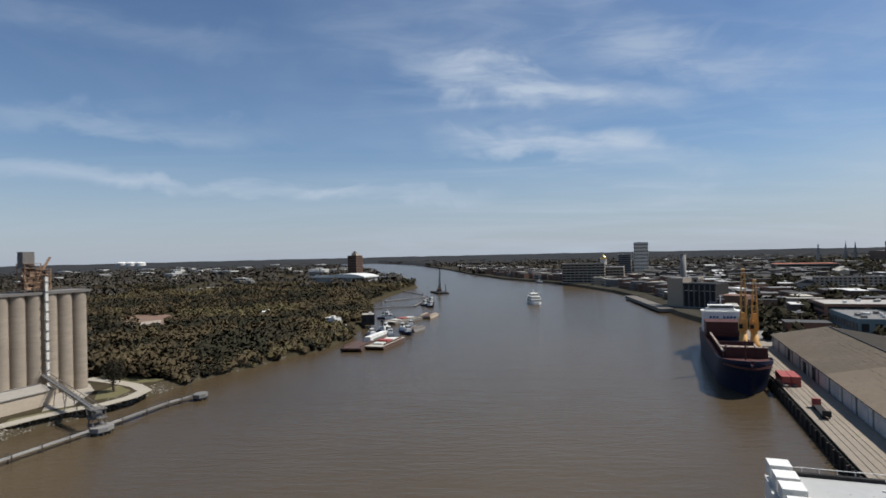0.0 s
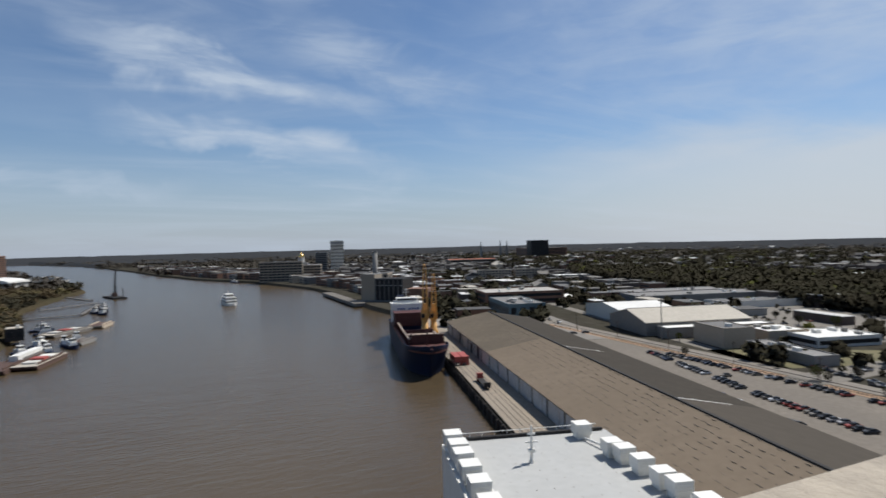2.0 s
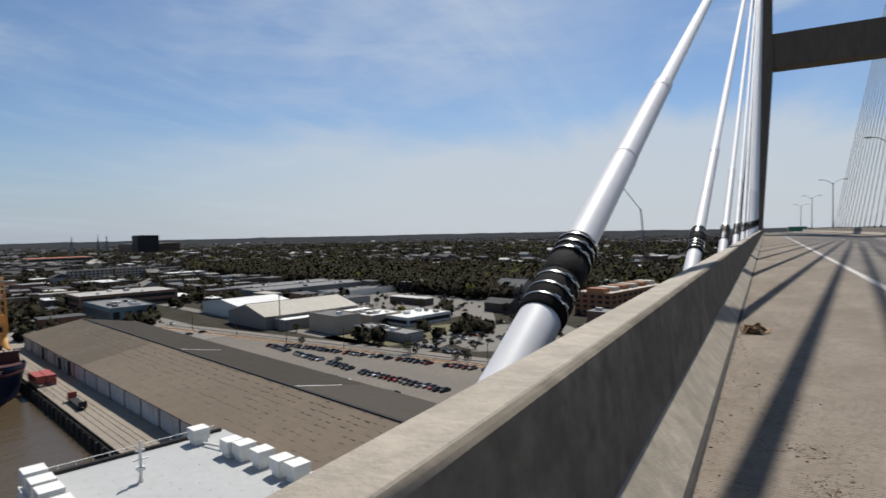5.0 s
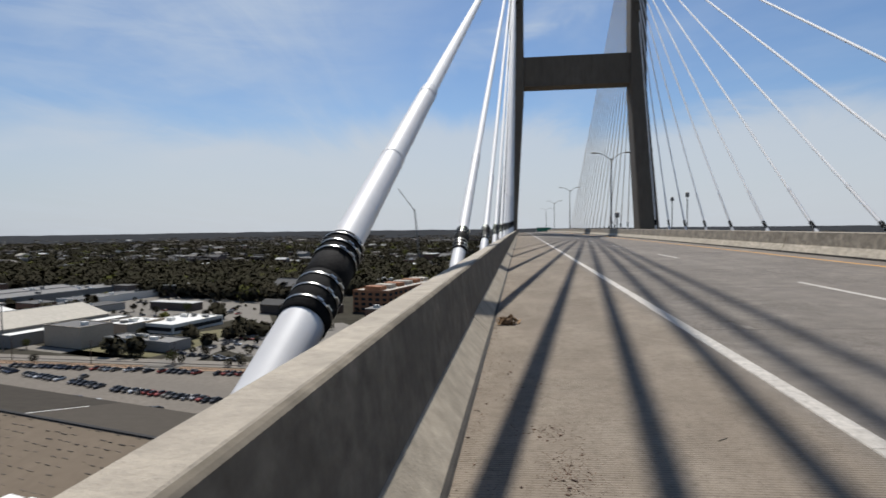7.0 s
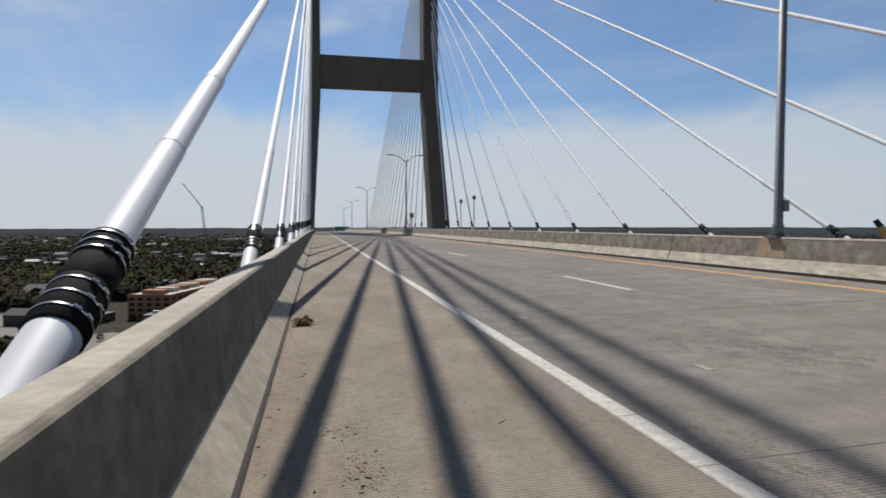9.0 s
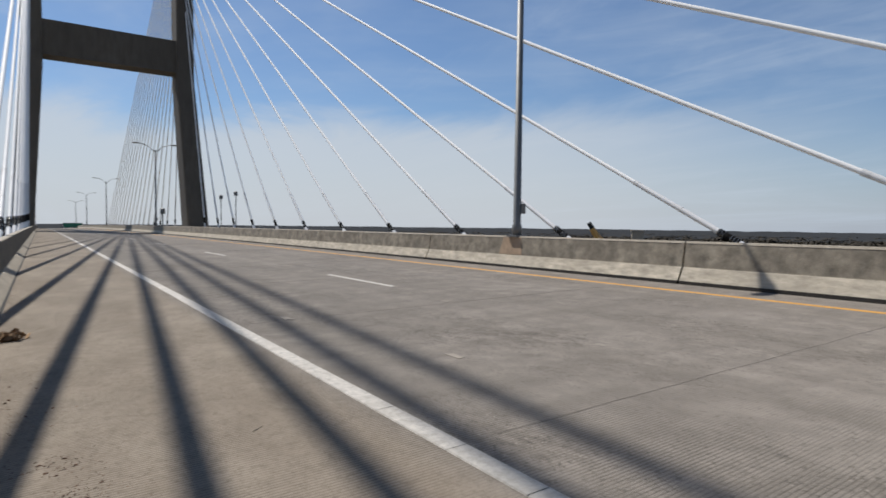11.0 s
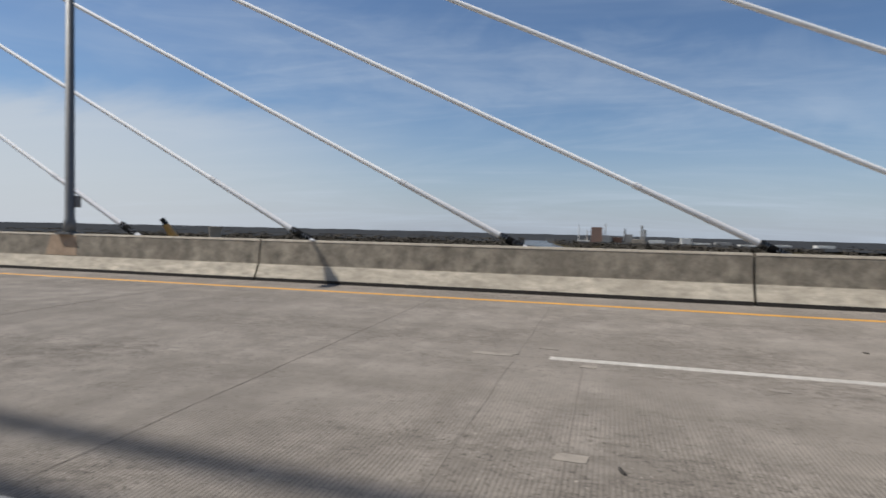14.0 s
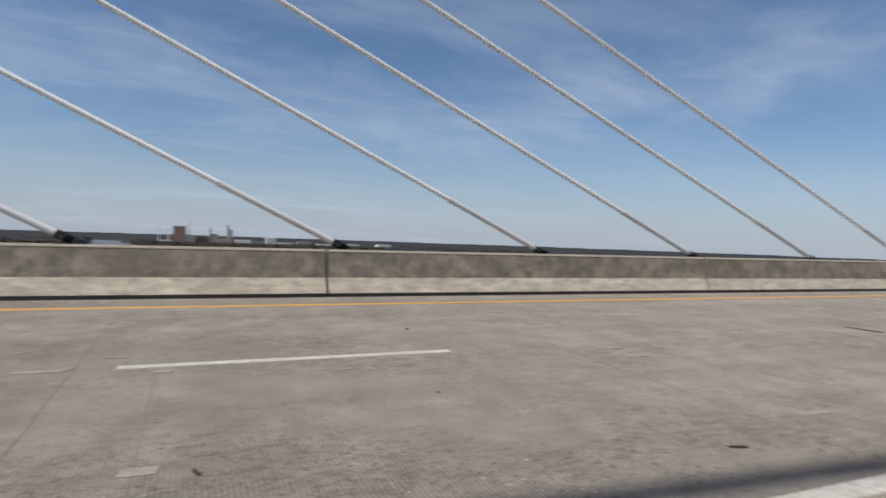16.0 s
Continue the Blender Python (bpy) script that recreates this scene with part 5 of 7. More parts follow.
track("cross_street", [city(40, 120), city(62, 207), city(120, 270), city(186, 300), city(290, 430)], 16, GZ + 0.09, ASPHALT, "worn side street")
flat("side_lot", [city(20, 150), city(46, 160), city(60, 215), city(30, 240), city(-30, 200)], GZ + 0.05, ASPHALT, "small asphalt car park", "parking lot")
cityflat("back_lots", 100, 260, 215, 300, GZ + 0.04, ASPHALT, "worn car parks between low buildings", "parking lot")


# ---- cars and lorries ----
def car(at, label):
    top = thing("car", label, "car", at, "parked cars")
    body = Geo().sweep([[(x, y * w, z) for y, z in ((-0.88, 0.35), (-0.9, 0.7), (-0.8, h), (0.8, h), (0.9, 0.7), (0.88, 0.35))] for x, w, h in ((-2.25, 0.85, 0.75), (-2.05, 1, 0.95), (-0.9, 1, 1.0), (0.9, 1, 0.98), (2.0, 0.98, 0.85), (2.25, 0.8, 0.65))])
    part("body", body, CAR, top)
    part("cabin", Geo().sweep([[(x, y * w, z) for y, z in ((-0.8, 0.95), (-0.66, h), (0.66, h), (0.8, 0.95))] for x, w, h in ((-1.7, 0.9, 1.0), (-1.0, 0.95, 1.45), (0.3, 0.95, 1.45), (1.1, 0.9, 1.0))]), GLASS, top, "dark glazed cabin")
    for x in (-1.4, 1.4):
        for y in (-0.8, 0.8):
            part("wheel", Geo().tube([(x, y - 0.1, 0.33), (x, y + 0.1, 0.33)], 0.33, 10), TYRE, top)
    return top


first = car(spot(54, 99.5, GZ + 0.06, 90), "small parked car on the pale lot")
for row, s0, s1, step, fill, turn in (("a", -8, 100, 2.9, 0.7, 82), ("b", -16, 106, 2.9, 0.85, 84), ("c", -30, 60, 3.0, 0.12, 84)):
    s = s0
    while s < s1:
        w = strip_w(s) - 6.8 if row == "a" else 92.5 + 0.05 * abs(s - 25) if row == "b" else 80
        if rnd.random() < fill and math.hypot(s - 54, w - 99.5) > 6:
            copy_thing(first, spot(s + rnd.uniform(-0.3, 0.3), w + rnd.uniform(-0.5, 0.5), GZ + 0.06, turn + rnd.uniform(-4, 4) + rnd.choice((0, 180))))
        s += step
for i in range(110):
    s, w = rnd.choice(((rnd.uniform(25, 55), rnd.uniform(155, 215)), (rnd.uniform(105, 255), rnd.uniform(218, 296)), (rnd.uniform(60, 255), rnd.uniform(214, 270)), (rnd.uniform(20, 60), rnd.uniform(140, 146)), (rnd.uniform(160, 330), rnd.uniform(70, 98)), (rnd.uniform(200, 320), rnd.uniform(15, 58))))
    copy_thing(first, spot(s, w, GZ + 0.1, rnd.choice((0, 90, 180, 270)) + rnd.uniform(-5, 5)))
for s, w, turn in ((102.3, -0.1, 10), (102.5, 3.5, 170)):
    copy_thing(first, spot(s, w, GZ + 0.5, turn))

truck = thing("flatbed_truck", "lorry with red cab and empty flatbed on the quay", "truck", spot(63.5, 3.2, GZ + 0.5, 178))
part("cab", Geo().sweep([[(x, y, z) for y, z in ((-1.2, 0.6), (-1.2, h), (1.2, h), (1.2, 0.6))] for x, h in ((-8.6, 2.0), (-8.3, 3.1), (-6.4, 3.3), (-6.3, 3.3))]), REDBOX, truck)
part("windscreen", Geo().box(-8.5, 0, 1.9, 0.25, 2.0, 0.9), GLASS, truck)
part("flatbed", Geo().box(1, 0, 1.1, 13.6, 2.5, 0.3), DARKWALL, truck)
part("headboard", Geo().box(7.4, 0, 1.4, 0.3, 2.5, 1.4), DARKWALL, truck)
for x in (-7.3, -4.4, 4.6, 5.9):
    for y in (-1.05, 1.05):
        part("wheel", Geo().tube([(x, y - 0.15, 0.5), (x, y + 0.15, 0.5)], 0.5, 12), TYRE, truck)
for i in range(3):
    for j in range(2):
        box_ = thing("cargo_stack", "stack of red steel cargo frames on the quay", "cargo", spot(112 - i * 4.2, 0.6 + j * 3.4, GZ + 0.5, 3), "quay cargo")
        for k in range(3):
            part("crate", Geo().box(0, 0, k * 1.35, 4.0, 3.1, 1.2), REDBOX, box_)
        part("skid", Geo().box(0, 0, -0.02, 3.6, 2.8, 0.1), DARKWALL, box_)

# ---- filler houses of the town ----
DIMROOF = mat("dark_tar_roofing", (0.075, 0.072, 0.068), 0.9, vary=0.3, big=0.05, small=0.5, bump=0.1, rand=0.5)
HOUSE = [(BRICK, DIMROOF), (BRICK, GREYROOF), (BRICK, DIMROOF), (GREYWALL, DIMROOF), (BRICK, GREYROOF), (GREYWALL, GREYROOF), (BRICK, DIMROOF), (TANWALL, TANROOF), (BRICK, WHITEROOF)]
taken = [(175, 152, 60), (232, 150, 50), (119, 144, 30), (110, 190, 40), (303, 246, 75), (347, 250, 70), (365, 108, 60), (285, 82, 50), (675, 190, 60), (1282, 262, 80), (1574, 535, 60), (1660, 575, 120), (1150, -86, 60), (1172, -118, 40), (826, -166, 55), (858, -128, 45), (1052, -154, 40), (56, 318, 65), (104, 300, 35), (620, 260, 45)]
made = 0
tries = 0
while made < 330 and tries < 9000:
    tries += 1
    near = rnd.random() < 0.5
    s, w = (rnd.uniform(-250, 1500), rnd.uniform(230, 900)) if near else (rnd.uniform(400, 2600), rnd.uniform(-150, 1900))
    x, y = city(s, w)
    if not inside(x, y, SOUTH) or not inside(x - 25, y - 40, SOUTH) or math.hypot(x + 552, y - 196) < 48 or (in_belt(s, w) and rnd.random() < 0.85):
        continue
    L0, D0 = rnd.uniform(12, 32), rnd.uniform(10, 22)
    if any(abs(s - a) < r * 0.6 + L0 / 2 and abs(w - b) < r * 0.6 + D0 / 2 for a, b, r in taken):
        continue
    taken.append((s, w, max(L0, D0)))
    h = rnd.choice((4.5, 5, 6, 7, 8, 9, 12)) * (1.1 if s > 600 and w < 600 else 0.85)
    wall, roof = rnd.choice(HOUSE)
    top = thing("house", {GREYROOF: "town building with a grey flat roof", DIMROOF: "town building with a dark tar roof", WHITEROOF: "town building with a bright white flat roof", TANROOF: "town building with a tan roof"}[roof], "house", spot(s, w, GZ, rnd.choice((0, 90)) + rnd.uniform(-3, 3)), "town houses")
    part("wall", Geo().box(0, 0, -0.5, L0, D0, h + 0.5), wall, top)
    if rnd.random() < 0.35 and L0 < 30:
        g = Geo()
        a, b, rr_ = L0 / 2 + 0.4, D0 / 2 + 0.4, h + D0 * 0.22
        g.add([(-a, -b, h), (a, -b, h), (a, b, h), (-a, b, h), (-a, 0, rr_), (a, 0, rr_)], [(0, 1, 5, 4), (2, 3, 4, 5), (1, 2, 5), (3, 0, 4), (3, 2, 1, 0)])
        part("roof", g, roof, top)
    else:
        part("roof", Geo().box(0, 0, h, L0 + 0.3, D0 + 0.3, 0.5), roof, top)
        for i in range(rnd.randint(0, 3)):
            part("roof_unit", Geo().box(rnd.uniform(-0.35, 0.35) * L0, rnd.uniform(-0.3, 0.3) * D0, h + 0.5, rnd.uniform(1.5, 4), rnd.uniform(1.5, 3), rnd.uniform(0.8, 2)), WHITEWALL, top)
    if h > 5.5 and made < 170:
        nf = max(1, int(h / 3.4))
        for f in range(nf):
            for side in (1,):
                part("window_band", Geo().box(0, side * (D0 / 2 + 0.02), 1.0 + f * 3.3, L0 * 0.84, 0.1, 1.3), GLASS, top)
    made += 1
# small dark buildings and trees between the quay and the town
rk = random.Random(55)
for i in range(170):
    s, w = rk.uniform(215, 820), rk.uniform(8, 235)
    x, y = city(s, w)
    if not inside(x - 10, y - 26, SOUTH):
        continue
    ln, wd, h = rk.uniform(10, 34), rk.uniform(8, 20), rk.choice((3.5, 4.5, 5.5, 7, 8.5))
    if any(abs(s - c0) < c2 * 0.55 + ln / 2 and abs(w - c1) < c2 * 0.55 + wd / 2 for c0, c1, c2 in taken) or math.hypot(x + 552, y - 196) < 46 or (s < 350 and 100 < w < 130):
        continue
    taken.append((s, w, max(ln, wd)))
    wall, roof = rk.choice(HOUSE)
    top = thing("workshop", "low dockside workshop with a flat roof", "house", spot(s, w, GZ, rk.choice((0, 90)) + rk.uniform(-4, 4)), "dockside workshops")
    part("wall", Geo().box(0, 0, -0.5, ln, wd, h + 0.5), wall, top)
    part("roof", Geo().box(0, 0, h, ln + 0.3, wd + 0.3, 0.4), roof, top)
    if rk.random() < 0.5:
        part("roof_unit", Geo().box(rk.uniform(-0.3, 0.3) * ln, 0, h + 0.4, 2, 1.6, 1.2), WHITEWALL, top)
for i in range(900):
    s, w = rk.uniform(205, 900), rk.uniform(15, 240)
    x, y = city(s, w)
    if inside(x, y - 12, SOUTH) and math.hypot(x + 552, y - 196) > 44 and not (s < 350 and 100 < w < 128):
        h = rk.uniform(4, 9)
        CITY_TREES.append((x, y, GZ, h * rk.uniform(0.4, 0.6), h))
SHRUBS = []
for i in range(260):
    s, w = rk.uniform(-60, 300), rk.uniform(126, 320)
    x, y = city(s, w)
    h = rk.uniform(1.4, 3.8)
    if all(abs(s - a) > c * 0.5 + 2 or abs(w - b) > c * 0.5 + 2 for a, b, c in taken):
        SHRUBS.append((x, y, GZ, h * rk.uniform(0.4, 0.6), h))
leaf_cloud("street_shrubs", SHRUBS, 0.3, 190, OAK, "small dark shrubs and young oaks round the lots", "shrubs", 9)
# the waterfront row
rk = random.Random(33)
front = [(-1819, -106), (-1452, -30), (-1179, 41), (-997, 124), (-886, 150), (-788, 170), (-695, 176), (-600, 172)]
for a, b in zip(front, front[1:]):
    d = Vector(b) - Vector(a)
    nrm = Vector((-d.y, d.x)).normalized()
    deg = math.degrees(math.atan2(d.y, d.x))
    for deep in (30, 62, 95, 135):
        f = 0.0
        while f < d.length - 10:
            ln = rk.uniform(11, 26)
            p = Vector(a) + d.normalized() * (f + ln / 2) + nrm * (deep + rk.uniform(-5, 5))
            f += ln + rk.choice((1, 1, 3, 14))
            q = p - O
            s, w = q.dot(u), q.dot(v)
            if any(abs(s - c0) < c2 * 0.5 + ln / 2 and abs(w - c1) < c2 * 0.5 + 10 for c0, c1, c2 in taken[:20]):
                continue
            taken.append((s, w, 26))
            wd, h = rk.uniform(12, 20), rk.uniform(6, 12) if deep < 80 else rk.uniform(5, 11)
            wall, roof = rk.choice(HOUSE)
            top = thing("riverfront_house", "old riverfront warehouse with a flat roof", "house", pose(p.x, p.y, GZ, 0, 0, deg), "waterfront row")
            part("wall", Geo().box(0, 0, -0.5, ln, wd, h + 0.5), wall if rk.random() < 0.5 else BRICK, top)
            part("roof", Geo().box(0, 0, h, ln + 0.3, wd + 0.3, 0.5), roof, top)
            if deep < 40:
                for k in range(int(h / 3.6)):
                    part("window_band", Geo().box(0, -wd / 2 - 0.02, 1 + k * 3.5, ln * 0.85, 0.1, 1.4), GLASS, top)
# city trees that stand clear of the buildings
keep = []
for x, y, z, r, h in CITY_TREES:
    q = Vector((x, y)) - O
    s, w = q.dot(u), q.dot(v)
    if all(abs(s - a) > c * 0.5 + 2 or abs(w - b) > c * 0.5 + 2 for a, b, c in taken):
        keep.append((x, y, z, r, h))
# the crowded low roofs of the farther town, too many to count
r0 = random.Random(77)
near_taken = [(a, b, c) for a, b, c in taken]
cells = collections.defaultdict(list)
for a, b, c in near_taken:
    for i in range(int((a - c) // 80), int((a + c) // 80) + 1):
        for j in range(int((b - c) // 80), int((b + c) // 80) + 1):
            cells[i, j].append((a, b, c))
walls, dark_roofs, mid_roofs, pale_roofs = Geo(), Geo(), Geo(), Geo()
count = 0
while count < 3000:
    s, w = (r0.uniform(-350, 2600), r0.uniform(240, 2000)) if r0.random() < 0.6 else (r0.uniform(380, 1900), r0.uniform(-120, 700))
    x, y = city(s, w)
    if not inside(x - 12, y - 30, SOUTH) or math.hypot(x + 552, y - 196) < 48 or (in_belt(s, w) and r0.random() < 0.9):
        continue
    ln, wd, h = r0.choice((r0.uniform(9, 22), r0.uniform(18, 46))), r0.uniform(8, 18), r0.choice((3.5, 4.5, 5, 6, 7, 9))
    if any(abs(s - a) < c * 0.5 + ln / 2 + 1 and abs(w - b) < c * 0.5 + wd / 2 + 1 for a, b, c in cells[int(s // 80), int(w // 80)]):
        continue
    cells[int(s // 80), int(w // 80)].append((s, w, max(ln, wd)))
    m = spot(s, w, GZ, r0.choice((0, 90)) + r0.uniform(-3, 3))
    walls.box(0, 0, -0.3, ln, wd, h + 0.3, m)
    q = r0.random()
    roof = dark_roofs if q < 0.58 else mid_roofs if q < 0.91 else pale_roofs
    if r0.random() < 0.22 and ln < 24:
        a, b, t_ = ln / 2 + 0.4, wd / 2 + 0.4, h + wd * 0.25
        roof.add([(-a, -b, h), (a, -b, h), (a, b, h), (-a, b, h), (-a, 0, t_), (a, 0, t_)], [(0, 1, 5, 4), (2, 3, 4, 5), (1, 2, 5), (3, 0, 4), (3, 2, 1, 0)], m)
    else:
        roof.box(0, 0, h, ln + 0.3, wd + 0.3, 0.4, m)
        if r0.random() < 0.5:
            mid_roofs.box(r0.uniform(-0.3, 0.3) * ln, 0, h + 0.4, 2.2, 1.8, 1.3, m)
    count += 1
solid("town_walls", walls, mat("town_masonry", (0.13, 0.10, 0.085), 0.9, vary=0.3, big=0.1, small=1, bump=0, island=0.5), "crowded brick and stucco walls of the farther town", "houses", "stuff")
solid("town_roofs", dark_roofs, mat("town_dark_roofing", (0.07, 0.066, 0.062), 0.9, vary=0.3, big=0.1, small=1, bump=0, island=0.5), "crowded dark roofs of the farther town", "roofs", "stuff")
solid("town_grey_roofs", mid_roofs, mat("town_grey_roofing", (0.21, 0.195, 0.175), 0.9, vary=0.3, big=0.1, small=1, bump=0, island=0.4), "scattered grey roofs of the farther town", "roofs", "stuff")
solid("town_pale_roofs", pale_roofs, mat("town_pale_roofing", (0.6, 0.59, 0.57), 0.85, vary=0.2, big=0.1, small=1, bump=0, island=0.25), "scattered pale roofs of the farther town", "roofs", "stuff")
leaf_cloud("city_trees", keep, 1.5, 110, OAK, "dark live-oak canopy between the city's roofs", "trees", 3)
leaf_cloud("spring_trees", fresh, 1.4, 110, FRESH, "bright green spring trees among the oaks", "trees", 4)
for i, (s, w, h) in enumerate(((132, 127, 5), (96, 108, 4.5), (70, 129, 5), (40, 128, 6), (36, 142, 5), (120, 226, 6), (150, 240, 7), (165, 228, 6), (190, 232, 6), (128, 246, 6), (52, 222, 8), (80, 250, 8))):
    x, y = city(s, w)
    tree(x, y, h, h * 0.42, OAK if i % 3 else FRESH, "small dark evergreen tree beside the street" if i % 3 else "small fresh green tree beside the street", 50 + i)
pole = thing("utility_mast", "tall slender grey pole beside the warehouse street", "pole", spot(136.8, 119.7, GZ))
part("shaft", Geo().tube([(0, 0, 0), (0, 0, 21.5)], [0.4, 0.22], 8), GALV, pole)
part("bracket", Geo().box(0, 0, 20.4, 1.6, 0.5, 0.3), GALV, pole)


def utility_pole(s, w):
    top = thing("utility_pole", "wooden utility pole with a crossarm along the street", "pole", spot(s, w, GZ), "utility poles")
    part("shaft", Geo().tube([(0, 0, 0), (0, 0, 10)], [0.2, 0.13], 7), BARK, top)
    part("crossarm", Geo().box(0, 0, 9.1, 0.15, 2.2, 0.15), BARK, top)


for i in range(9):
    utility_pole(-40 + i * 38, strip_w(-40 + i * 38) + 2.6)

# ---- the cargo ship at the quay ----
RIMPAINT = mat("scuffed_pale_paint", (0.36, 0.31, 0.26), 0.7, vary=0.35, big=0.3, small=2, stain=(0.24, 0.12, 0.08), bump=0.05)
ship = thing("cargo_ship", "moored cargo ship with dark blue hull and orange cranes", "ship", spot(103, -12.0, WZ))


def hull_half(x, f, stem):
    """Half breadth at station x and height share f."""
    q = max(0.0, min(1.0, (x - stem) / (36 - 17 * f)))
    aft = max(0.0, min(1.0, (126 - x) / (30 - 18 * f)))
    return 10.0 * (1 - (1 - q) ** 2.4) ** 0.8 * (1 - (1 - aft) ** 3) + 0.05


def hull_top(x):
    return 11.0 + 1.8 * max(0.0, min(1.0, (16 - x) / 23)) ** 1.3


SHARES = [0, 0.2, 0.4, 0.55, 0.7, 0.82, 0.92, 1.0]
rings = []
for i in range(34):
    t_ = i / 33
    row = []
    for f in SHARES:
        stem = -1.5 - 6.0 * f ** 1.7
        x = stem + (125 - stem) * (t_ ** 1.9)
        row.append((x, hull_half(x, f, stem), -2 + (hull_top(x) + 2) * f))
    rings.append([(x, -y, z) for x, y, z in row[::-1]] + row)
hull = Geo().sweep(rings, False, False)
part("hull", hull, HULLBLUE, ship, smooth=True)
part("transom", Geo().box(125, 0, -1, 0.4, 12, 13), HULLBLUE, ship)
for side in (-1, 1):
    bul = []
    for i in range(14):
        x = -7.3 + i * 1.75
        h = hull_half(x, 1.0, -7.5)
        z = hull_top(x)
        bul.append([(x, side * h, z - 0.1), (x - 0.1, side * (h + 0.1), z + 1.4), (x + 0.1, side * (h - 0.12), z + 1.4), (x + 0.2, side * (h - 0.15), z - 0.1)])
    part("bulwark", Geo().sweep(bul), HULLBLUE, ship, smooth=False)
fore = [(x, hull_half(x, 1.0, -7.5) - 0.2) for x in (-6.5, -4, -1, 3, 8, 15)]
part("forecastle", Geo().prism([(x, -y) for x, y in fore] + [(x, y) for x, y in fore[::-1]], 10.8, 11.6), HULLRED, ship)
g = Geo()
for y in (-1.8, 1.8):
    g.tube([(2, y - 0.9, 12.4), (2, y + 0.9, 12.4)], 0.8, 10)
    g.box(2, y, 11.6, 2.4, 1.0, 0.5)
part("windlass", g, HULLRED, ship, "red anchor windlass")
part("foremast", Geo().tube([(9, 0, 11.6), (9, 0, 20)], 0.3, 8).box(9, 0, 18.5, 0.3, 2.4, 0.3), HULLRED, ship)
# the breakwater and the open hold behind it
brk_ = part("breakwater", Geo().box(15.3, -1.5, 10.8, 0.5, 15.5, 5.2), HULLRED, ship, "dark red breakwater with a pale top")
part("breakwater_cap", Geo().box(15.3, -1.5, 16.0, 1.6, 15.7, 0.3), RIMPAINT, brk_)
part("breakwater_return", Geo().box(17.5, 6.2, 12.0, 4.4, 0.4, 4.6), HULLRED, brk_)
for x in (-7.5, -4.5, -1.5, 1.5, 4.5):
    part("stiffener", Geo().box(14.9, x, 12.0, 0.5, 0.3, 4.8), HULLRED, brk_)
for side in (-1, 1):
    part("side_deck", Geo().box(60, side * 8.75, 10.6, 96, 2.4, 0.4), HULLRED, ship)
    part("hold_coaming", Geo().box(45.5, side * 7.4, 4.0, 60, 0.4, 10.0), HULLRED, ship, "dark red hold coaming")
    part("coaming_rim", Geo().box(45.5, side * 7.4, 14.0, 60, 0.9, 0.25), RIMPAINT, ship, "pale scuffed coaming rim")
    part("side_rail", Geo().box(58, side * 9.75, 11.0, 84, 0.15, 1.0), HULLRED, ship)
    for i in range(12):
        part("coaming_stay", Geo().box(18 + i * 5, side * 7.9, 11.0, 0.3, 0.7, 2.9), HULLRED, ship)
part("hold_floor", Geo().box(45.5, 0, 3.6, 60, 14.6, 0.4), HULLRED, ship)
part("hold_bulkhead", Geo().box(16.5, 0, 4.0, 0.4, 14.4, 10.0), HULLRED, ship)
part("hold_divider", Geo().box(37, 0, 4.0, 0.8, 14.4, 11.4), HULLRED, ship, "dark red cross bulkhead")
part("stowed_cover", Geo().box(28, 1.0, 14.0, 3.0, 14.0, 0.6), RIMPAINT, ship, "pale weathered hatch panel")
pile = part("hatch_pile", Geo().box(82, 0.2, 11.9, 13, 18.6, 1.0), HULLRED, ship, "upright stack of dark red hatch covers")
for i in range(5):
    part("hatch_cover", Geo().box(82, 0.2, 12.95 + i * 1.32, 12.6 - 0.2 * (i % 2), 18.2 - 0.3 * (i % 2), 1.26), HULLRED, pile)
house = part("deckhouse", Geo().box(97, 0, 12, 11, 18.5, 11.2), WHITE, ship, "white accommodation block")
part("upper_house", Geo().box(98, 0, 23.2, 9, 15, 1.0), WHITE, house)
part("bridge_deck", Geo().box(96.5, 0, 23.2, 8, 20.0, 0.4), WHITE, house)
part("wheelhouse", Geo().box(97.5, 0, 24.0, 6.5, 13, 2.4), WHITE, house)
part("wheelhouse_windows", Geo().box(94.2, 0, 25.0, 0.2, 12, 0.9), GLASS, house)
part("funnel", Geo().box(107, 3, 12, 5, 5, 15, None, 0.85), HULLBLUE, house)
part("mast", Geo().tube([(97, 0, 26.3), (97, 0, 32)], 0.25, 8).box(97, 0, 29.5, 0.3, 4, 0.3).box(97, 0, 31, 0.5, 2.2, 0.4), WHITE, house)
# the painted name, as plain bars
for i in range(8):
    if i != 4:
        part("name_bar", Geo().box(91.4, -6.3 + i * 1.7, 19.6, 0.12, 1.1, 1.1), mat("blue_lettering", (0.05, 0.09, 0.24), 0.6, bump=0), house, "blue painted bar")
for i in range(9):
    part("window", Geo().box(91.4, -7 + i * 1.75, 14.6, 0.12, 0.7, 0.8), GLASS, house)
for i in range(7):
    ob = part("bow_mark", Geo().box(0, 0, 0, 0.9, 0.15, 0.55), WHITE, ship, "pale painted bar")
    ob.location = (9.0 + i * 1.05, -(hull_half(9.0 + i * 1.05, 0.85, -6.0) + 0.05), 9.4)
    ob.rotation_euler = (0, 0, radians(-9))


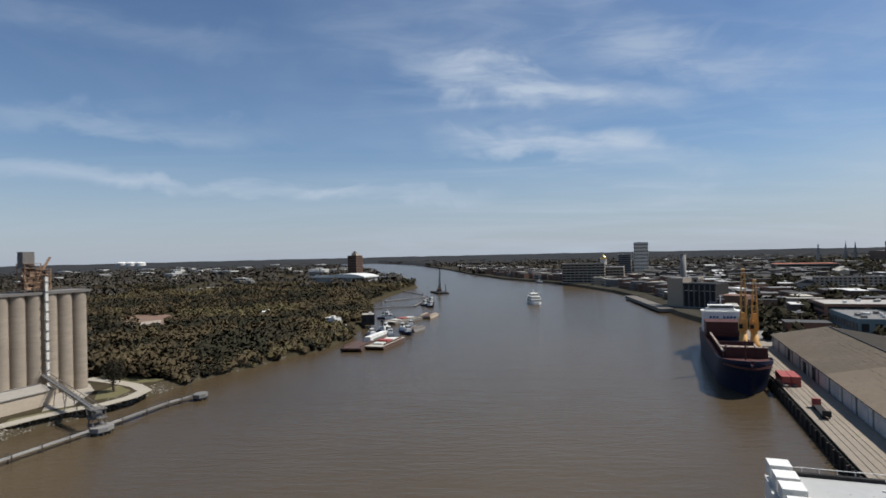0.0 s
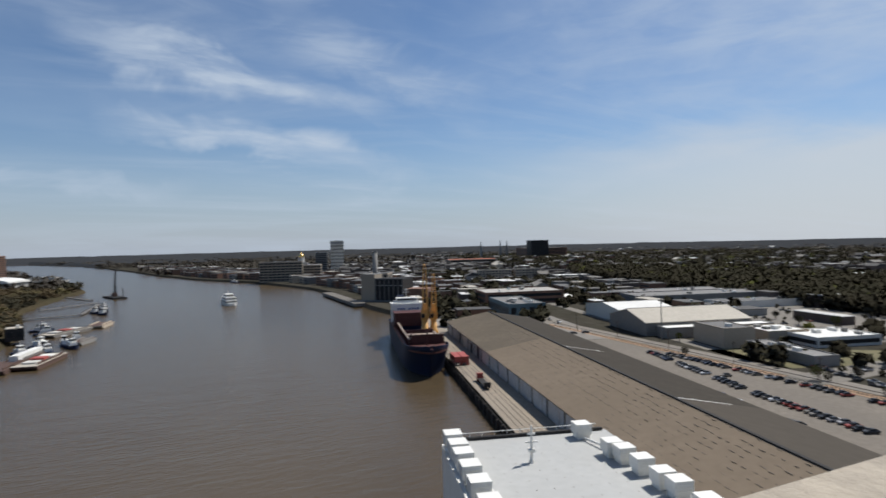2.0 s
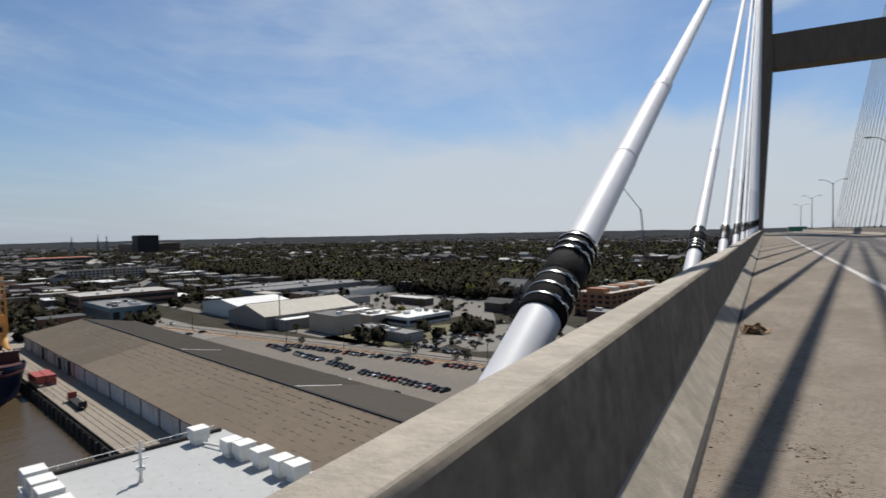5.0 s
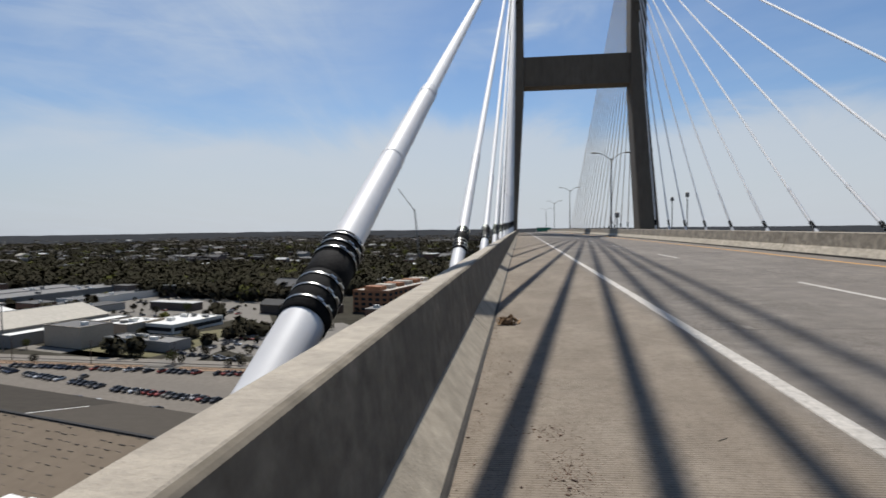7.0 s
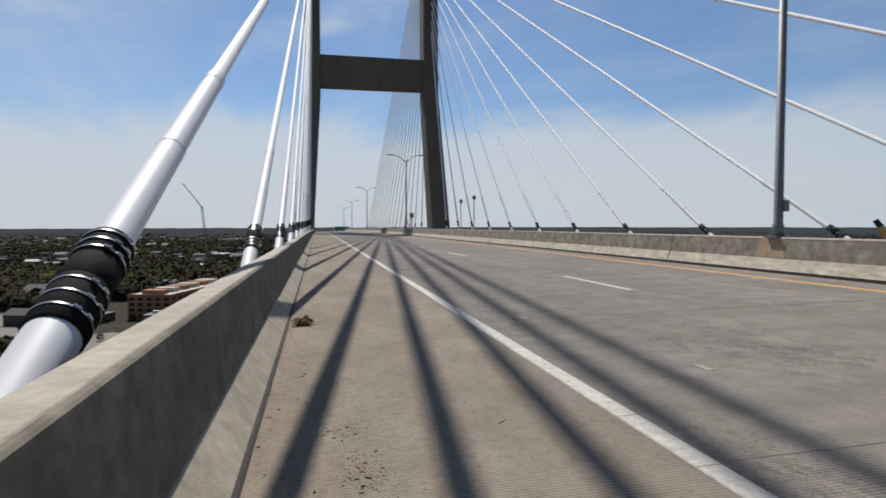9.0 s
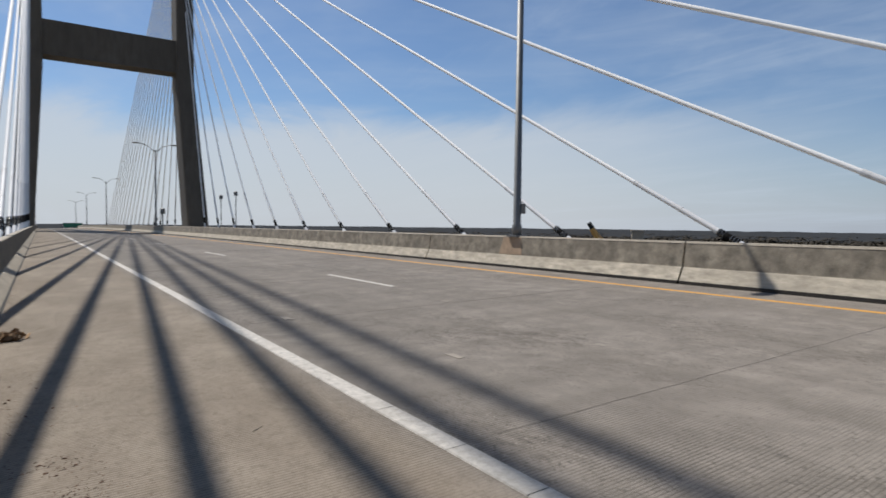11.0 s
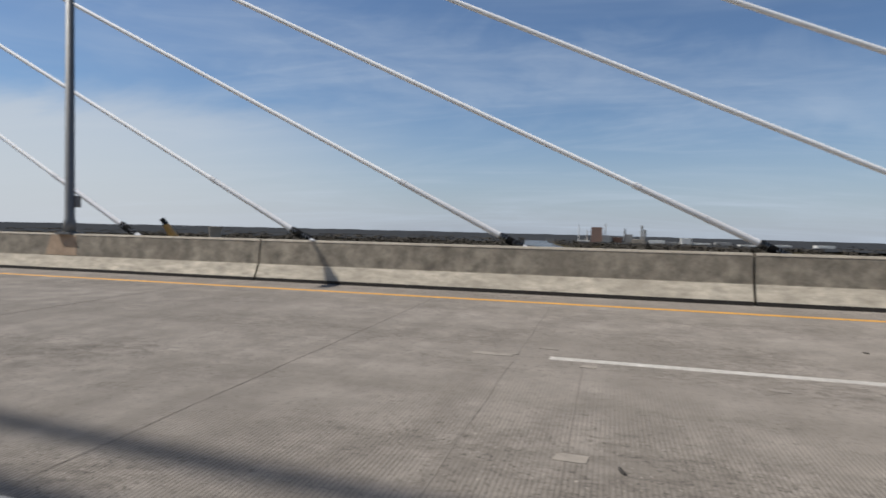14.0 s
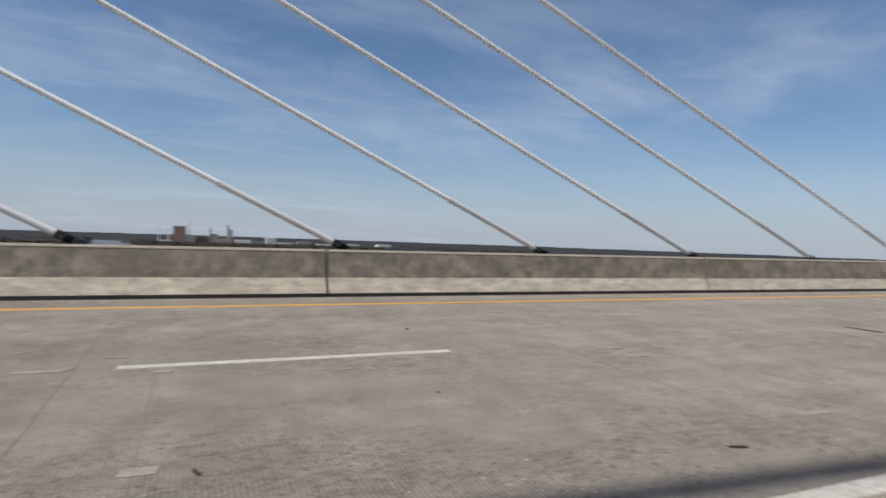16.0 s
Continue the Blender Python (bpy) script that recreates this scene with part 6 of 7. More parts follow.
def ship_crane(x, y, lean, tall, low):
    """A slewing deck crane with its jib stowed steeply upright."""
    top = part("crane_pedestal", Geo().tube([(x, y, 11.5), (x, y, 12.4), (x, y, 13.2), (x, y, low)], [2.6, 2.6, 1.9, 1.5], 16), CRANEYEL, ship, "orange crane pedestal", True)
    part("crane_collar", Geo().tube([(x, y, low), (x, y, low + 0.5)], 2.0, 16), CRANEYEL, top)
    g = Geo()
    g.sweep([[(x + a * k, y + b * k, z) for a, b in ((-1.9, -1.7), (1.9, -1.7), (1.9, 1.7), (-1.9, 1.7))] for z, k in ((low + 0.5, 0.9), (low + 1.3, 1.05), (low + 5.5, 1.0), (low + 8.5, 0.45))])
    part("crane_house", g, CRANEYEL, top)
    part("operator_cab", Geo().box(x - 2.3, y + 1.2, low + 1.4, 1.4, 1.5, 2.0), GLASS, top, "glazed operator cab")
    part("machinery", Geo().box(x + 2.4, y, low + 0.8, 1.8, 2.6, 2.2), CRANEYEL, top)
    jib = Geo()
    foot, head = Vector((x - 2.1, y, low + 1.0)), Vector((x - 2.1 - lean, y, tall))
    for s in (-1, 1):
        jib.tube([foot + Vector((0, s * 1.25, 0)), foot.lerp(head, 0.5) + Vector((0, s * 1.05, 0)), head + Vector((0, s * 0.45, 0))], [0.34, 0.42, 0.26], 6)
    for i in range(9):
        p = foot.lerp(head, (i + 0.6) / 9.4)
        h = 1.2 - 0.75 * (i + 0.6) / 9.4
        jib.tube([p + Vector((0, -h, 0)), p + Vector((0, h, 0))], 0.13, 5)
    jib.tube([head + Vector((0, -0.6, 0)), head + Vector((0, 0.6, 0))], 0.55, 8)
    part("jib", jib, CRANEYEL, top, "steeply raised orange jib")
    wires = Geo()
    for s in (-0.4, 0.4):
        wires.tube([(x + 0.4, y + s, low + 8.3), head + Vector((0, s, 0))], 0.06, 4)
        wires.tube([head + Vector((0.4, s, 0)), (x - 1.0, y + s, low + 10)], 0.06, 4)
    part("hoist_wire", wires, DARKWALL, top)
    part("hook_block", Geo().box(x - 1.0, y, low + 9.2, 0.8, 0.9, 1.2), DARKWALL, top)
    return top


ship_crane(42, -3.7, 1.2, 48.0, 19.5)
ship_crane(49, -9.3, 1.2, 42.5, 18.5)
moor = thing("mooring_lines", "mooring ropes from the ship's bow to the quay", "mooring rope", spot(103, -12.0, WZ))
for i, (a, b) in enumerate((((-3, -4, 13.6), (-24, -12.2, 4.2)), ((-2, -5, 13.6), (-12, -12.4, 4.2)), ((4, -8, 13.2), (16, -12.4, 4.2)))):
    part("rope", Geo().tube([a, (a[0] * 0.5 + b[0] * 0.5, a[1] * 0.5 + b[1] * 0.5, a[2] * 0.5 + b[2] * 0.5 - 0.7), b], 0.08, 5), TIMBER, moor)

# ---- the car carrier almost below the bridge ----
rr = thing("car_carrier", "huge white car-carrying ship with vent housings along its top deck", "ship", spot(-60, -18.2, WZ))
part("hull", Geo().prism([(0, -13.6), (0.8, -14.6), (-8, -14.9), (-150, -14.9), (-150, 14.9), (-8, 14.9), (0.8, 14.6), (0, 13.6)][::-1], -2, 25.4), WHITE, rr)
part("boot_top", Geo().prism([(0.9, -14.7), (-8, -15.0), (-150, -15.0), (-150, 15.0), (-8, 15.0), (0.9, 14.7)], -2.1, 4.0), HULLRED, rr)
part("top_deck", Geo().prism([(0.2, -14.2), (-150, -14.6), (-150, 14.6), (0.2, 14.2)], 25.4, 26.0), mat("white_deck_paint", (0.41, 0.418, 0.415), 0.7, vary=0.1, big=0.05, small=0.6, stain=(0.36, 0.365, 0.36), bump=0.05), rr, "pale painted top deck")
part("end_coaming", Geo().box(-0.2, 0, 26.0, 0.6, 27, 0.5), DARKWALL, rr, "dark edge of the deck end")
for i in range(12):
    part("rail_post", Geo().tube([(0.1, -12 + i * 2.2, 26), (0.1, -12 + i * 2.2, 27.1)], 0.05, 5), WHITE, rr)
part("end_rail", Geo().tube([(0.1, -12.5, 27.1), (0.1, 12.5, 27.1)], 0.06, 5), WHITE, rr)


for i in range(11):
    for j in range(7):
        part("deck_pad", Geo().tube([(-5.5 - i * 3.2, -7.5 + j * 2.6, 25.98), (-5.5 - i * 3.2, -7.5 + j * 2.6, 26.04)], 0.09, 8), WEATHERED, rr)


def vent(x, y, sx, sy, h):
    g = Geo()
    g.box(x, y, 26.0, sx * 0.8, sy * 0.8, h * 0.35)
    g.box(x, y, 26.0 + h * 0.3, sx, sy, h * 0.7)
    q = part("vent_housing", g, WHITE, rr, "white box ventilator")
    for j in range(3):
        part("louvre", Geo().box(x - sx / 2 - 0.03, y, 26.0 + h * (0.42 + 0.16 * j), 0.08, sy * 0.8, h * 0.06), WHITE, q)


for i, x in enumerate((-3.0, -7.5, -11.5, -16.5, -22, -28)):
    vent(x, 13.4, 3.0, 2.8, 2.6)
    part("base_frame", Geo().box(x, 11.6, 26.0, 2.2, 0.6, 0.5), CRANEYEL if i == 1 else WHITE, rr)
for i, (x, y) in enumerate(((-3.0, -8.6), (-12.0, -9.8), (-14.8, -10.4), (-19.2, -10.9), (-24.2, -11.2), (-27.4, -11.6), (-33, -12))):
    vent(x, y, 2.6, 2.6, 2.5)
part("pipe", Geo().tube([(-4.5, -8.4, 26.4), (-9, -9.6, 26.6), (-12, -11.2, 26.4)], 0.18, 6), WHITE, rr)
mst = part("radar_mast", Geo().tube([(-11.9, 3.0, 26), (-11.9, 3.0, 26.8), (-11.9, 3.0, 31.6)], [0.45, 0.25, 0.14], 8), WHITE, rr, "white signal mast")
part("yard", Geo().box(-11.9, 3.0, 29.0, 0.25, 1.9, 0.2), WHITE, mst)
part("scanner", Geo().box(-11.9, 3.0, 30.2, 0.3, 1.1, 0.25), WHITE, mst)
part("floodlight", Geo().box(-11.9, 3.0, 27.6, 0.9, 0.9, 0.5), WHITE, mst)

# ---- north bank: grain silos and jetty ----
ax, ay = 0.923, -0.385
bx, by = -0.385, -0.923
RUSTSTEEL = mat("rusty_steelwork", (0.34, 0.22, 0.145), 0.85, vary=0.4, big=0.3, small=1.5, stain=(0.19, 0.12, 0.08), bump=0.1, island=0.4)
elev = thing("grain_elevator", "row of tall pale concrete grain silos with a rusty headhouse", "grain silos", pose(-243.5, -176.5, GZ))
for row in range(2):
    for i in range(10):
        x, y = ax * 6.15 * i + bx * 6.3 * row, ay * 6.15 * i + by * 6.3 * row
        part("silo", Geo().tube([(x, y, -0.3), (x, y, 41.8)], 3.12, 26), SILO, elev, smooth=False)
turn = Matrix.Rotation(math.atan2(ay, ax), 4, "Z")
cx, cy = ax * 27.7 + bx * 3.2, ay * 27.7 + by * 3.2
at0 = Matrix.Translation((cx, cy, 0)) @ turn
part("roof_slab", Geo().box(0, 0, 41.8, 62.5, 13.4, 1.1, at0), DARKCONC, elev)
part("roof_rail", Geo().box(0, 6.5, 43.9, 62, 0.12, 0.12, at0).box(0, -6.5, 43.9, 62, 0.12, 0.12, at0), GALV, elev)
hd = part("headhouse", Geo().box(0, 0, 42.9, 4.2, 4.0, 9.0, Matrix.Translation((ax * 17, ay * 17, 0)) @ turn), mat("rusty_cladding", (0.30, 0.215, 0.15), 0.85, vary=0.35, big=0.3, small=1.5, stain=(0.17, 0.10, 0.06), bump=0.2), elev, "rusty clad headhouse")
hm = Matrix.Translation((ax * 19.5, ay * 19.5, 0)) @ turn
part("upper_house", Geo().box(1.0, 0, 53.0, 4.4, 4.0, 6.3, hm), DARKCONC, hd)
hb = Matrix.Translation((ax * 15.2, ay * 15.2, 0)) @ turn
lo_ = Geo()
for x in (-2.6, 2.6):
    for y in (-2.6, 2.6):
        lo_.tube([hb @ Vector((x, y, 43)), hb @ Vector((x, y, 52.5))], 0.2, 5)
for z in (45, 47.3, 49.6, 52):
    lo_.box(0, 0, z, 6.2, 6.0, 0.2, hb)
    for x in (-1.6, 0.9):
        lo_.box(x, 1.2, z - 1.7, 1.5, 1.8, 1.5, hb)
for i in range(6):
    lo_.tube([hb @ Vector((-2.6, 2.7, 43.5 + i * 1.5)), hb @ Vector((2.6, 2.7, 45 + i * 1.5))], 0.11, 4)
    lo_.tube([hb @ Vector((2.7, 2.7, 43.5 + i * 1.5)), hb @ Vector((2.7, -2.7, 45 + i * 1.5))], 0.11, 4)
lo_.tube([hb @ Vector((-1, 0, 52)), hb @ Vector((-4, 0, 57))], 0.5, 7)
part("machine_platforms", lo_, RUSTSTEEL, hd, "rusty open platforms with machinery")
st = Geo()
for x in (-3, 3):
    for y in (-2.8, 2.8):
        st.tube([hm @ Vector((x, y, 43)), hm @ Vector((x, y, 54.5))], 0.18, 5)
for z in (44.6, 46.6, 48.6, 50.6, 52.6, 54.4):
    st.box(0, 0, z, 6.6, 6.2, 0.18, hm)
for i in range(8):
    z = 44 + i * 1.3
    st.tube([hm @ Vector((-3, 2.9, z)), hm @ Vector((3, 2.9, z + 1.3))], 0.1, 4)
rq = random.Random(3)
for i in range(26):
    st.box(rq.uniform(-3, 2.6), rq.uniform(-2.4, 2.6), rq.uniform(43.2, 52), rq.uniform(0.6, 1.9), rq.uniform(0.6, 1.8), rq.uniform(0.6, 1.9), hm)
for i in range(8):
    x, y, z = rq.uniform(-3, 3), rq.uniform(-2, 3), rq.uniform(43, 47)
    st.tube([hm @ Vector((x, y, z)), hm @ Vector((x + rq.uniform(-2, 2), y, z + rq.uniform(3, 7)))], 0.3, 6)
part("stair_tower", st, RUSTSTEEL, hd, "rusty open stair tower")
part("lift_leg", Geo().box(0, 0, 0, 1.1, 1.1, 49, Matrix.Translation((ax * 15.2 - bx * 3.9, ay * 15.2 - by * 3.9, 0)) @ turn), WHITEWALL, elev, "pale vertical elevator leg")
for z in range(3, 52, 4):
    part("lift_rung", Geo().box(0, 0, z, 1.9, 1.9, 0.15, Matrix.Translation((ax * 15.2 - bx * 3.9, ay * 15.2 - by * 3.9, 0)) @ turn), GALV, elev)

shed = gable(pose(-204.3, -180.2, GZ, 0, 0, 163.5), 32, 16, 5.5, 6.8, TANWALL, mat("pale_shed_roof", (0.31, 0.29, 0.26), 0.8, vary=0.2, big=0.1, small=0.8, bump=0.1), "low pale shed with a streaked roof below the silos", name="shed")
conv = thing("conveyor", "inclined steel conveyor gallery from the silos to the jetty", "conveyor", pose(0, 0, 0))
p0, p1 = Vector((-227, -180, GZ + 8.5)), Vector((-190, -131, GZ + 3.4))
d = p1 - p0
ang = math.atan2(d.y, d.x)
side = Vector((-math.sin(ang), math.cos(ang), 0))
g = Geo()
for s in (-1, 1):
    for dz in (0, 2.2):
        g.tube([p0 + side * 1.1 * s + Vector((0, 0, dz)), p1 + side * 1.1 * s + Vector((0, 0, dz))], 0.13, 5)
    for i in range(18):
        f, h = i / 18, (i + 1) / 18
        g.tube([p0 + d * f + side * 1.1 * s, p0 + d * h + side * 1.1 * s + Vector((0, 0, 2.2))], 0.09, 4)
part("truss", g, DARKCONC, conv)
g = Geo()
g.sweep([[p + side * 0.9 + Vector((0, 0, 0.25)), p - side * 0.9 + Vector((0, 0, 0.25)), p - side * 0.9 + Vector((0, 0, 0.9)), p + side * 0.9 + Vector((0, 0, 0.9))] for p in (p0, p1)])
part("belt_cover", g, GALV, conv)
for i in range(5):
    q = p0 + d * (0.12 + 0.2 * i)
    leg = Geo()
    for s in (-1, 1):
        leg.tube([q + side * 1.1 * s, Vector((q.x, q.y, WZ if i > 3 else GZ)) + side * 1.8 * s], 0.16, 5)
    part("trestle", leg, DARKCONC, conv)
jet = thing("jetty", "grey timber jetty walkway with dolphins along the silo berth", "jetty", pose(0, 0, 0))
line = [Vector((-120, -152, 0)), Vector((-154, -142.4, 0)), Vector((-190, -133, 0)), Vector((-224.6, -126.5, 0)), Vector((-236, -121.5, 0))]
for a, b in zip(line, line[1:]):
    n = max(2, int((b - a).length / 9))
    dd = (b - a).normalized()
    sd = Vector((-dd.y, dd.x, 0))
    for i in range(n):
        q, r = a + (b - a) * (i / n), a + (b - a) * ((i + 0.97) / n)
        g = Geo().sweep([[p + sd * 0.9 + Vector((0, 0, WZ + 1.6)), p - sd * 0.9 + Vector((0, 0, WZ + 1.6)), p - sd * 0.9 + Vector((0, 0, WZ + 1.95)), p + sd * 0.9 + Vector((0, 0, WZ + 1.95))] for p in (q, r)])
        deck = part("walkway", g, GREYWALL, jet)
        g = Geo()
        for s in (-1, 1):
            g.tube([q + sd * 0.85 * s + Vector((0, 0, WZ - 1)), q + sd * 0.85 * s + Vector((0, 0, WZ + 3.0))], 0.16, 6)
            g.tube([q + sd * 0.85 * s + Vector((0, 0, WZ + 2.9)), r + sd * 0.85 * s + Vector((0, 0, WZ + 2.9))], 0.05, 4)
        part("piles_and_rail", g, TIMBER, deck)
for x, y, r in ((-191.5, -131, 3.4), (-236.5, -118.8, 2.8)):
    g = Geo().prism([(x + r * 1.3 * math.cos(a * 0.7854 + 0.4), y + r * math.sin(a * 0.7854 + 0.4)) for a in range(8)], WZ + 1.2, WZ + 2.6)
    dol = part("dolphin", g, GREYWALL, jet, "concrete mooring dolphin")
    g = Geo()
    for a in range(8):
        g.tube([(x + r * 1.1 * math.cos(a * 0.785), y + r * 0.85 * math.sin(a * 0.785), WZ - 1), (x + r * 1.1 * math.cos(a * 0.785), y + r * 0.85 * math.sin(a * 0.785), WZ + 1.3)], 0.3, 6)
    part("pile", g, TIMBER, dol)
part("light_pole", Geo().tube([(-233.5, -121.5, WZ + 1.8), (-233.5, -121.5, WZ + 9)], 0.1, 6), GALV, jet)
twr = thing("loading_tower", "dark steel loading tower at the jetty", "loading tower", pose(-192.5, -133.5, WZ, 0, 0, math.degrees(ang)))
g = Geo()
for x in (-2, 2):
    for y in (-2, 2):
        g.tube([(x, y, -1), (x, y, 8.5)], 0.2, 6)
for z in (2.5, 5, 8):
    g.box(0, 0, z, 5, 5, 0.25)
part("frame", g, DARKCONC, twr)
part("hopper", Geo().box(0, 0, 5.3, 3, 3, 2.6, None, 0.7), GALV, twr)

track("yard_road", [(-262, -186), (-254, -166), (-247, -153), (-238, -143.8), (-227, -142.8), (-216, -147), (-208, -154.5), (-196, -161.5), (-178, -168), (-140, -176)], 5.5, GZ + 0.12, mat("pale_gravel", (0.38, 0.345, 0.285), 0.95, vary=0.2, big=0.1, small=1, bump=0.1), "pale gravel road curving round the silos")
flat("silo_yard", [(-252, -178), (-238, -166), (-214, -158), (-206, -164), (-228, -178), (-246, -190)], GZ + 0.1, mat("pale_gravel_yard", (0.36, 0.325, 0.275), 0.95, vary=0.25, big=0.1, small=1, bump=0.1), "pale gravel yard below the silos", "paving")
flat("bank_lawn", [(-248, -162), (-238, -150), (-226, -149), (-222, -155), (-236, -163)], GZ + 0.14, GRASS, "round patch of dark lawn beside the road", "lawn")
flat("edge_lawn", [(-290, -142), (-255, -149), (-250, -160), (-268, -185), (-292, -165)], GZ + 0.08, GRASS, "rough winter grass on the bank", "lawn")
flat("shed_lawn", [(-214, -152.6), (-200, -158), (-188, -164.5), (-196, -168), (-210, -159)], GZ + 0.11, GRASS, "green strip beside the shed", "lawn")
tree(-236.4, -156.2, 14.0, 4.6, OAK, "lone dark tree on the lawn by the silos", 5)
g = Geo()
rk = random.Random(8)
bank = [(-150, -168), (-177, -163), (-194, -163), (-208, -155), (-227, -149), (-253, -145), (-285, -136), (-307, -124.5), (-333, -118)]
for a, b in zip(bank, bank[1:]):
    n = int(math.hypot(b[0] - a[0], b[1] - a[1]) / (0.16 if b[0] > -256 else 0.6))
    for i in range(n):
        f = rk.random()
        o = rk.uniform(-0.4, 3.2)
        x, y = a[0] + (b[0] - a[0]) * f, a[1] + (b[1] - a[1]) * f + o
        s = rk.uniform(0.3, 0.9)
        m = Matrix.LocRotScale((x, y, GZ - 0.2 - 1.1 * max(0, o)), Euler((rk.uniform(-0.6, 0.6), rk.uniform(-0.6, 0.6), rk.uniform(0, 6))), None)
        g.box(0, 0, -s / 2, s * rk.uniform(0.8, 1.5), s, s * 0.8, m, rk.uniform(0.6, 0.95))
solid("riprap", g, RIPRAP, "pale tumbled stones along the water's edge", "stones", "stuff")

REDSOIL = mat("reddish_bare_soil", (0.21, 0.125, 0.09), 0.95, vary=0.3, big=0.06, small=0.4, stain=(0.14, 0.10, 0.06), bump=0.1)
flat("bare_clearing", [(-450, -296), (-482, -325), (-556, -346), (-552, -300), (-500, -270), (-478, -262), (-452, -268), (-440, -278)], GZ + 0.06, REDSOIL, "reddish bare ground in a clearing of the scrub", "bare ground")
flat("pale_spoil", [(-465, -291), (-482, -304), (-508, -290), (-482, -276)], GZ + 0.12, mat("pale_spoil", (0.36, 0.31, 0.25), 0.95, vary=0.25, big=0.1, small=0.5, bump=0.1), "pale spoil heap ground in the clearing", "bare ground")
flat("small_clearing", [(-428, -268), (-448, -262), (-452, -250), (-430, -250)], GZ + 0.06, REDSOIL, "small bare clearing in the scrub", "bare ground")
flat("hay_field", [(-1380, -985), (-1520, -930), (-1250, -660), (-1020, -728)], GZ + 0.07, mat("pale_green_field", (0.15, 0.16, 0.075), 0.95, vary=0.2, big=0.01, small=0.1, bump=0), "pale green field beyond the scrub", "field")
flat("gravel_lot", [(-916, -536), (-1049, -497), (-935, -394), (-843, -471)], GZ + 0.08, mat("far_gravel_lot", (0.24, 0.22, 0.19), 0.95, vary=0.3, big=0.02, small=0.2, bump=0), "grey lot with sheds beyond the scrub", "lot")

# ---- boats and barges ----
def barge(at, ln, wd, label, cargo=True, colour=BARGE):
    top = thing("barge", label, "barge", at, "barges")
    part("hull", Geo().sweep([[(x, -wd / 2, z0), (x, wd / 2, z0), (x, wd / 2, 2.2), (x, -wd / 2, 2.2)] for x, z0 in ((-ln / 2, 1.4), (-ln / 2 + 3, -0.5), (ln / 2 - 3, -0.5), (ln / 2, 1.4))]), colour, top)
    part("deck", Geo().box(0, 0, 2.2, ln - 0.6, wd - 0.6, 0.12), TANROOF if cargo else BARGE, top)
    for s in (-1, 1):
        part("coaming", Geo().box(0, s * (wd / 2 - 1.2), 2.3, ln * 0.8, 0.3, 1.1), colour, top)
    for i in range(4):
        part("bollard", Geo().tube([(-ln * 0.4 + i * ln * 0.27, wd / 2 - 0.5, 2.3), (-ln * 0.4 + i * ln * 0.27, wd / 2 - 0.5, 2.9)], 0.2, 6), DARKWALL, top)
    if cargo:
        for i in range(3):
            part("deck_cargo", Geo().box(-ln * 0.25 + i * ln * 0.24, 0, 2.32, ln * 0.16, wd * 0.5, 0.9 + 0.5 * (i % 2)), WHITEWALL if i != 1 else REDBOX, top)
    return top


def tug(at, label, ln=16):
    top = thing("tugboat", label, "boat", at, "moored boats")
    part("hull", Geo().sweep([[(x, -h, 0.2), (x, 0, -0.8), (x, h, 0.2), (x, h * 1.05, z), (x, -h * 1.05, z)] for x, h, z in ((-ln / 2, 2.2, 1.6), (-ln / 4, 2.7, 1.5), (ln / 5, 2.6, 1.8), (ln / 2 - 1, 1.2, 2.6), (ln / 2, 0.2, 2.8))]), HULLBLUE, top)
    hs = part("deckhouse", Geo().box(-0.5, 0, 1.6, ln * 0.45, 3.6, 2.4), WHITE, top)
    part("wheelhouse", Geo().box(0.8, 0, 4.0, 3.0, 2.8, 2.3), WHITE, hs)
    part("wheelhouse_glass", Geo().box(0.8, 0, 4.9, 3.06, 2.86, 0.8), GLASS, hs)
    part("funnel", Geo().tube([(-3, 0, 4), (-3, 0, 6.4)], 0.5, 8), DARKWALL, hs)
    part("mast", Geo().tube([(0.8, 0, 6.3), (0.8, 0, 9)], 0.1, 5), WHITE, hs)
    return top


barge(pose(-362, -79.5, WZ, 0, 0, 174), 30, 13, "rust-brown deck barge with pale deck gear", False)
barge(pose(-373, -64.5, WZ, 0, 0, 168), 40, 13, "rust-brown barge loaded with pale and red gear", True)
barge(pose(-529, -51, WZ, 0, 0, 168), 27, 11, "empty pale tan deck barge", False, TANWALL)
barge(pose(-497, -70, WZ, 0, 0, 150), 40, 13, "dark work barge with gear on deck", True, DARKCONC)
barge(pose(-440, -53, WZ, 0, 0, 160), 20, 8, "small grey float beside the tugs", False, GREYWALL)
for x, y, a in ((-404, -66, 10), (-422, -56, 20), (-436, -62, 190), (-455, -58, 15), (-500, -82, 100), (-520, -88, 80), (-408, -80, 30), (-440, -76, 160), (-418, -70, 175)):
    tug(pose(x, y, WZ, 0, 0, a), "white-topped workboat moored at the bank")
quarters = thing("quarters_block", "row of white site cabins on the work barge", "cabins", pose(-390, -72.5, WZ + 2.2, 0, 0, 168))
for i in range(5):
    cab_ = part("cabin", Geo().box(-14 + i * 6.2, 0, 0, 5.8, 4.2, 3.0), WHITE, quarters)
    part("cabin_window", Geo().box(-14 + i * 6.2, 2.12, 1.2, 2.4, 0.1, 1.0), GLASS, cab_)
barge(pose(-392, -73, WZ, 0, 0, 168), 34, 9, "dark barge carrying white cabins", False, DARKCONC)
ferry = thing("river_ferry", "white double-decked river ferry under way", "ferry", pose(-650, 54, WZ, 0, 0, 5))
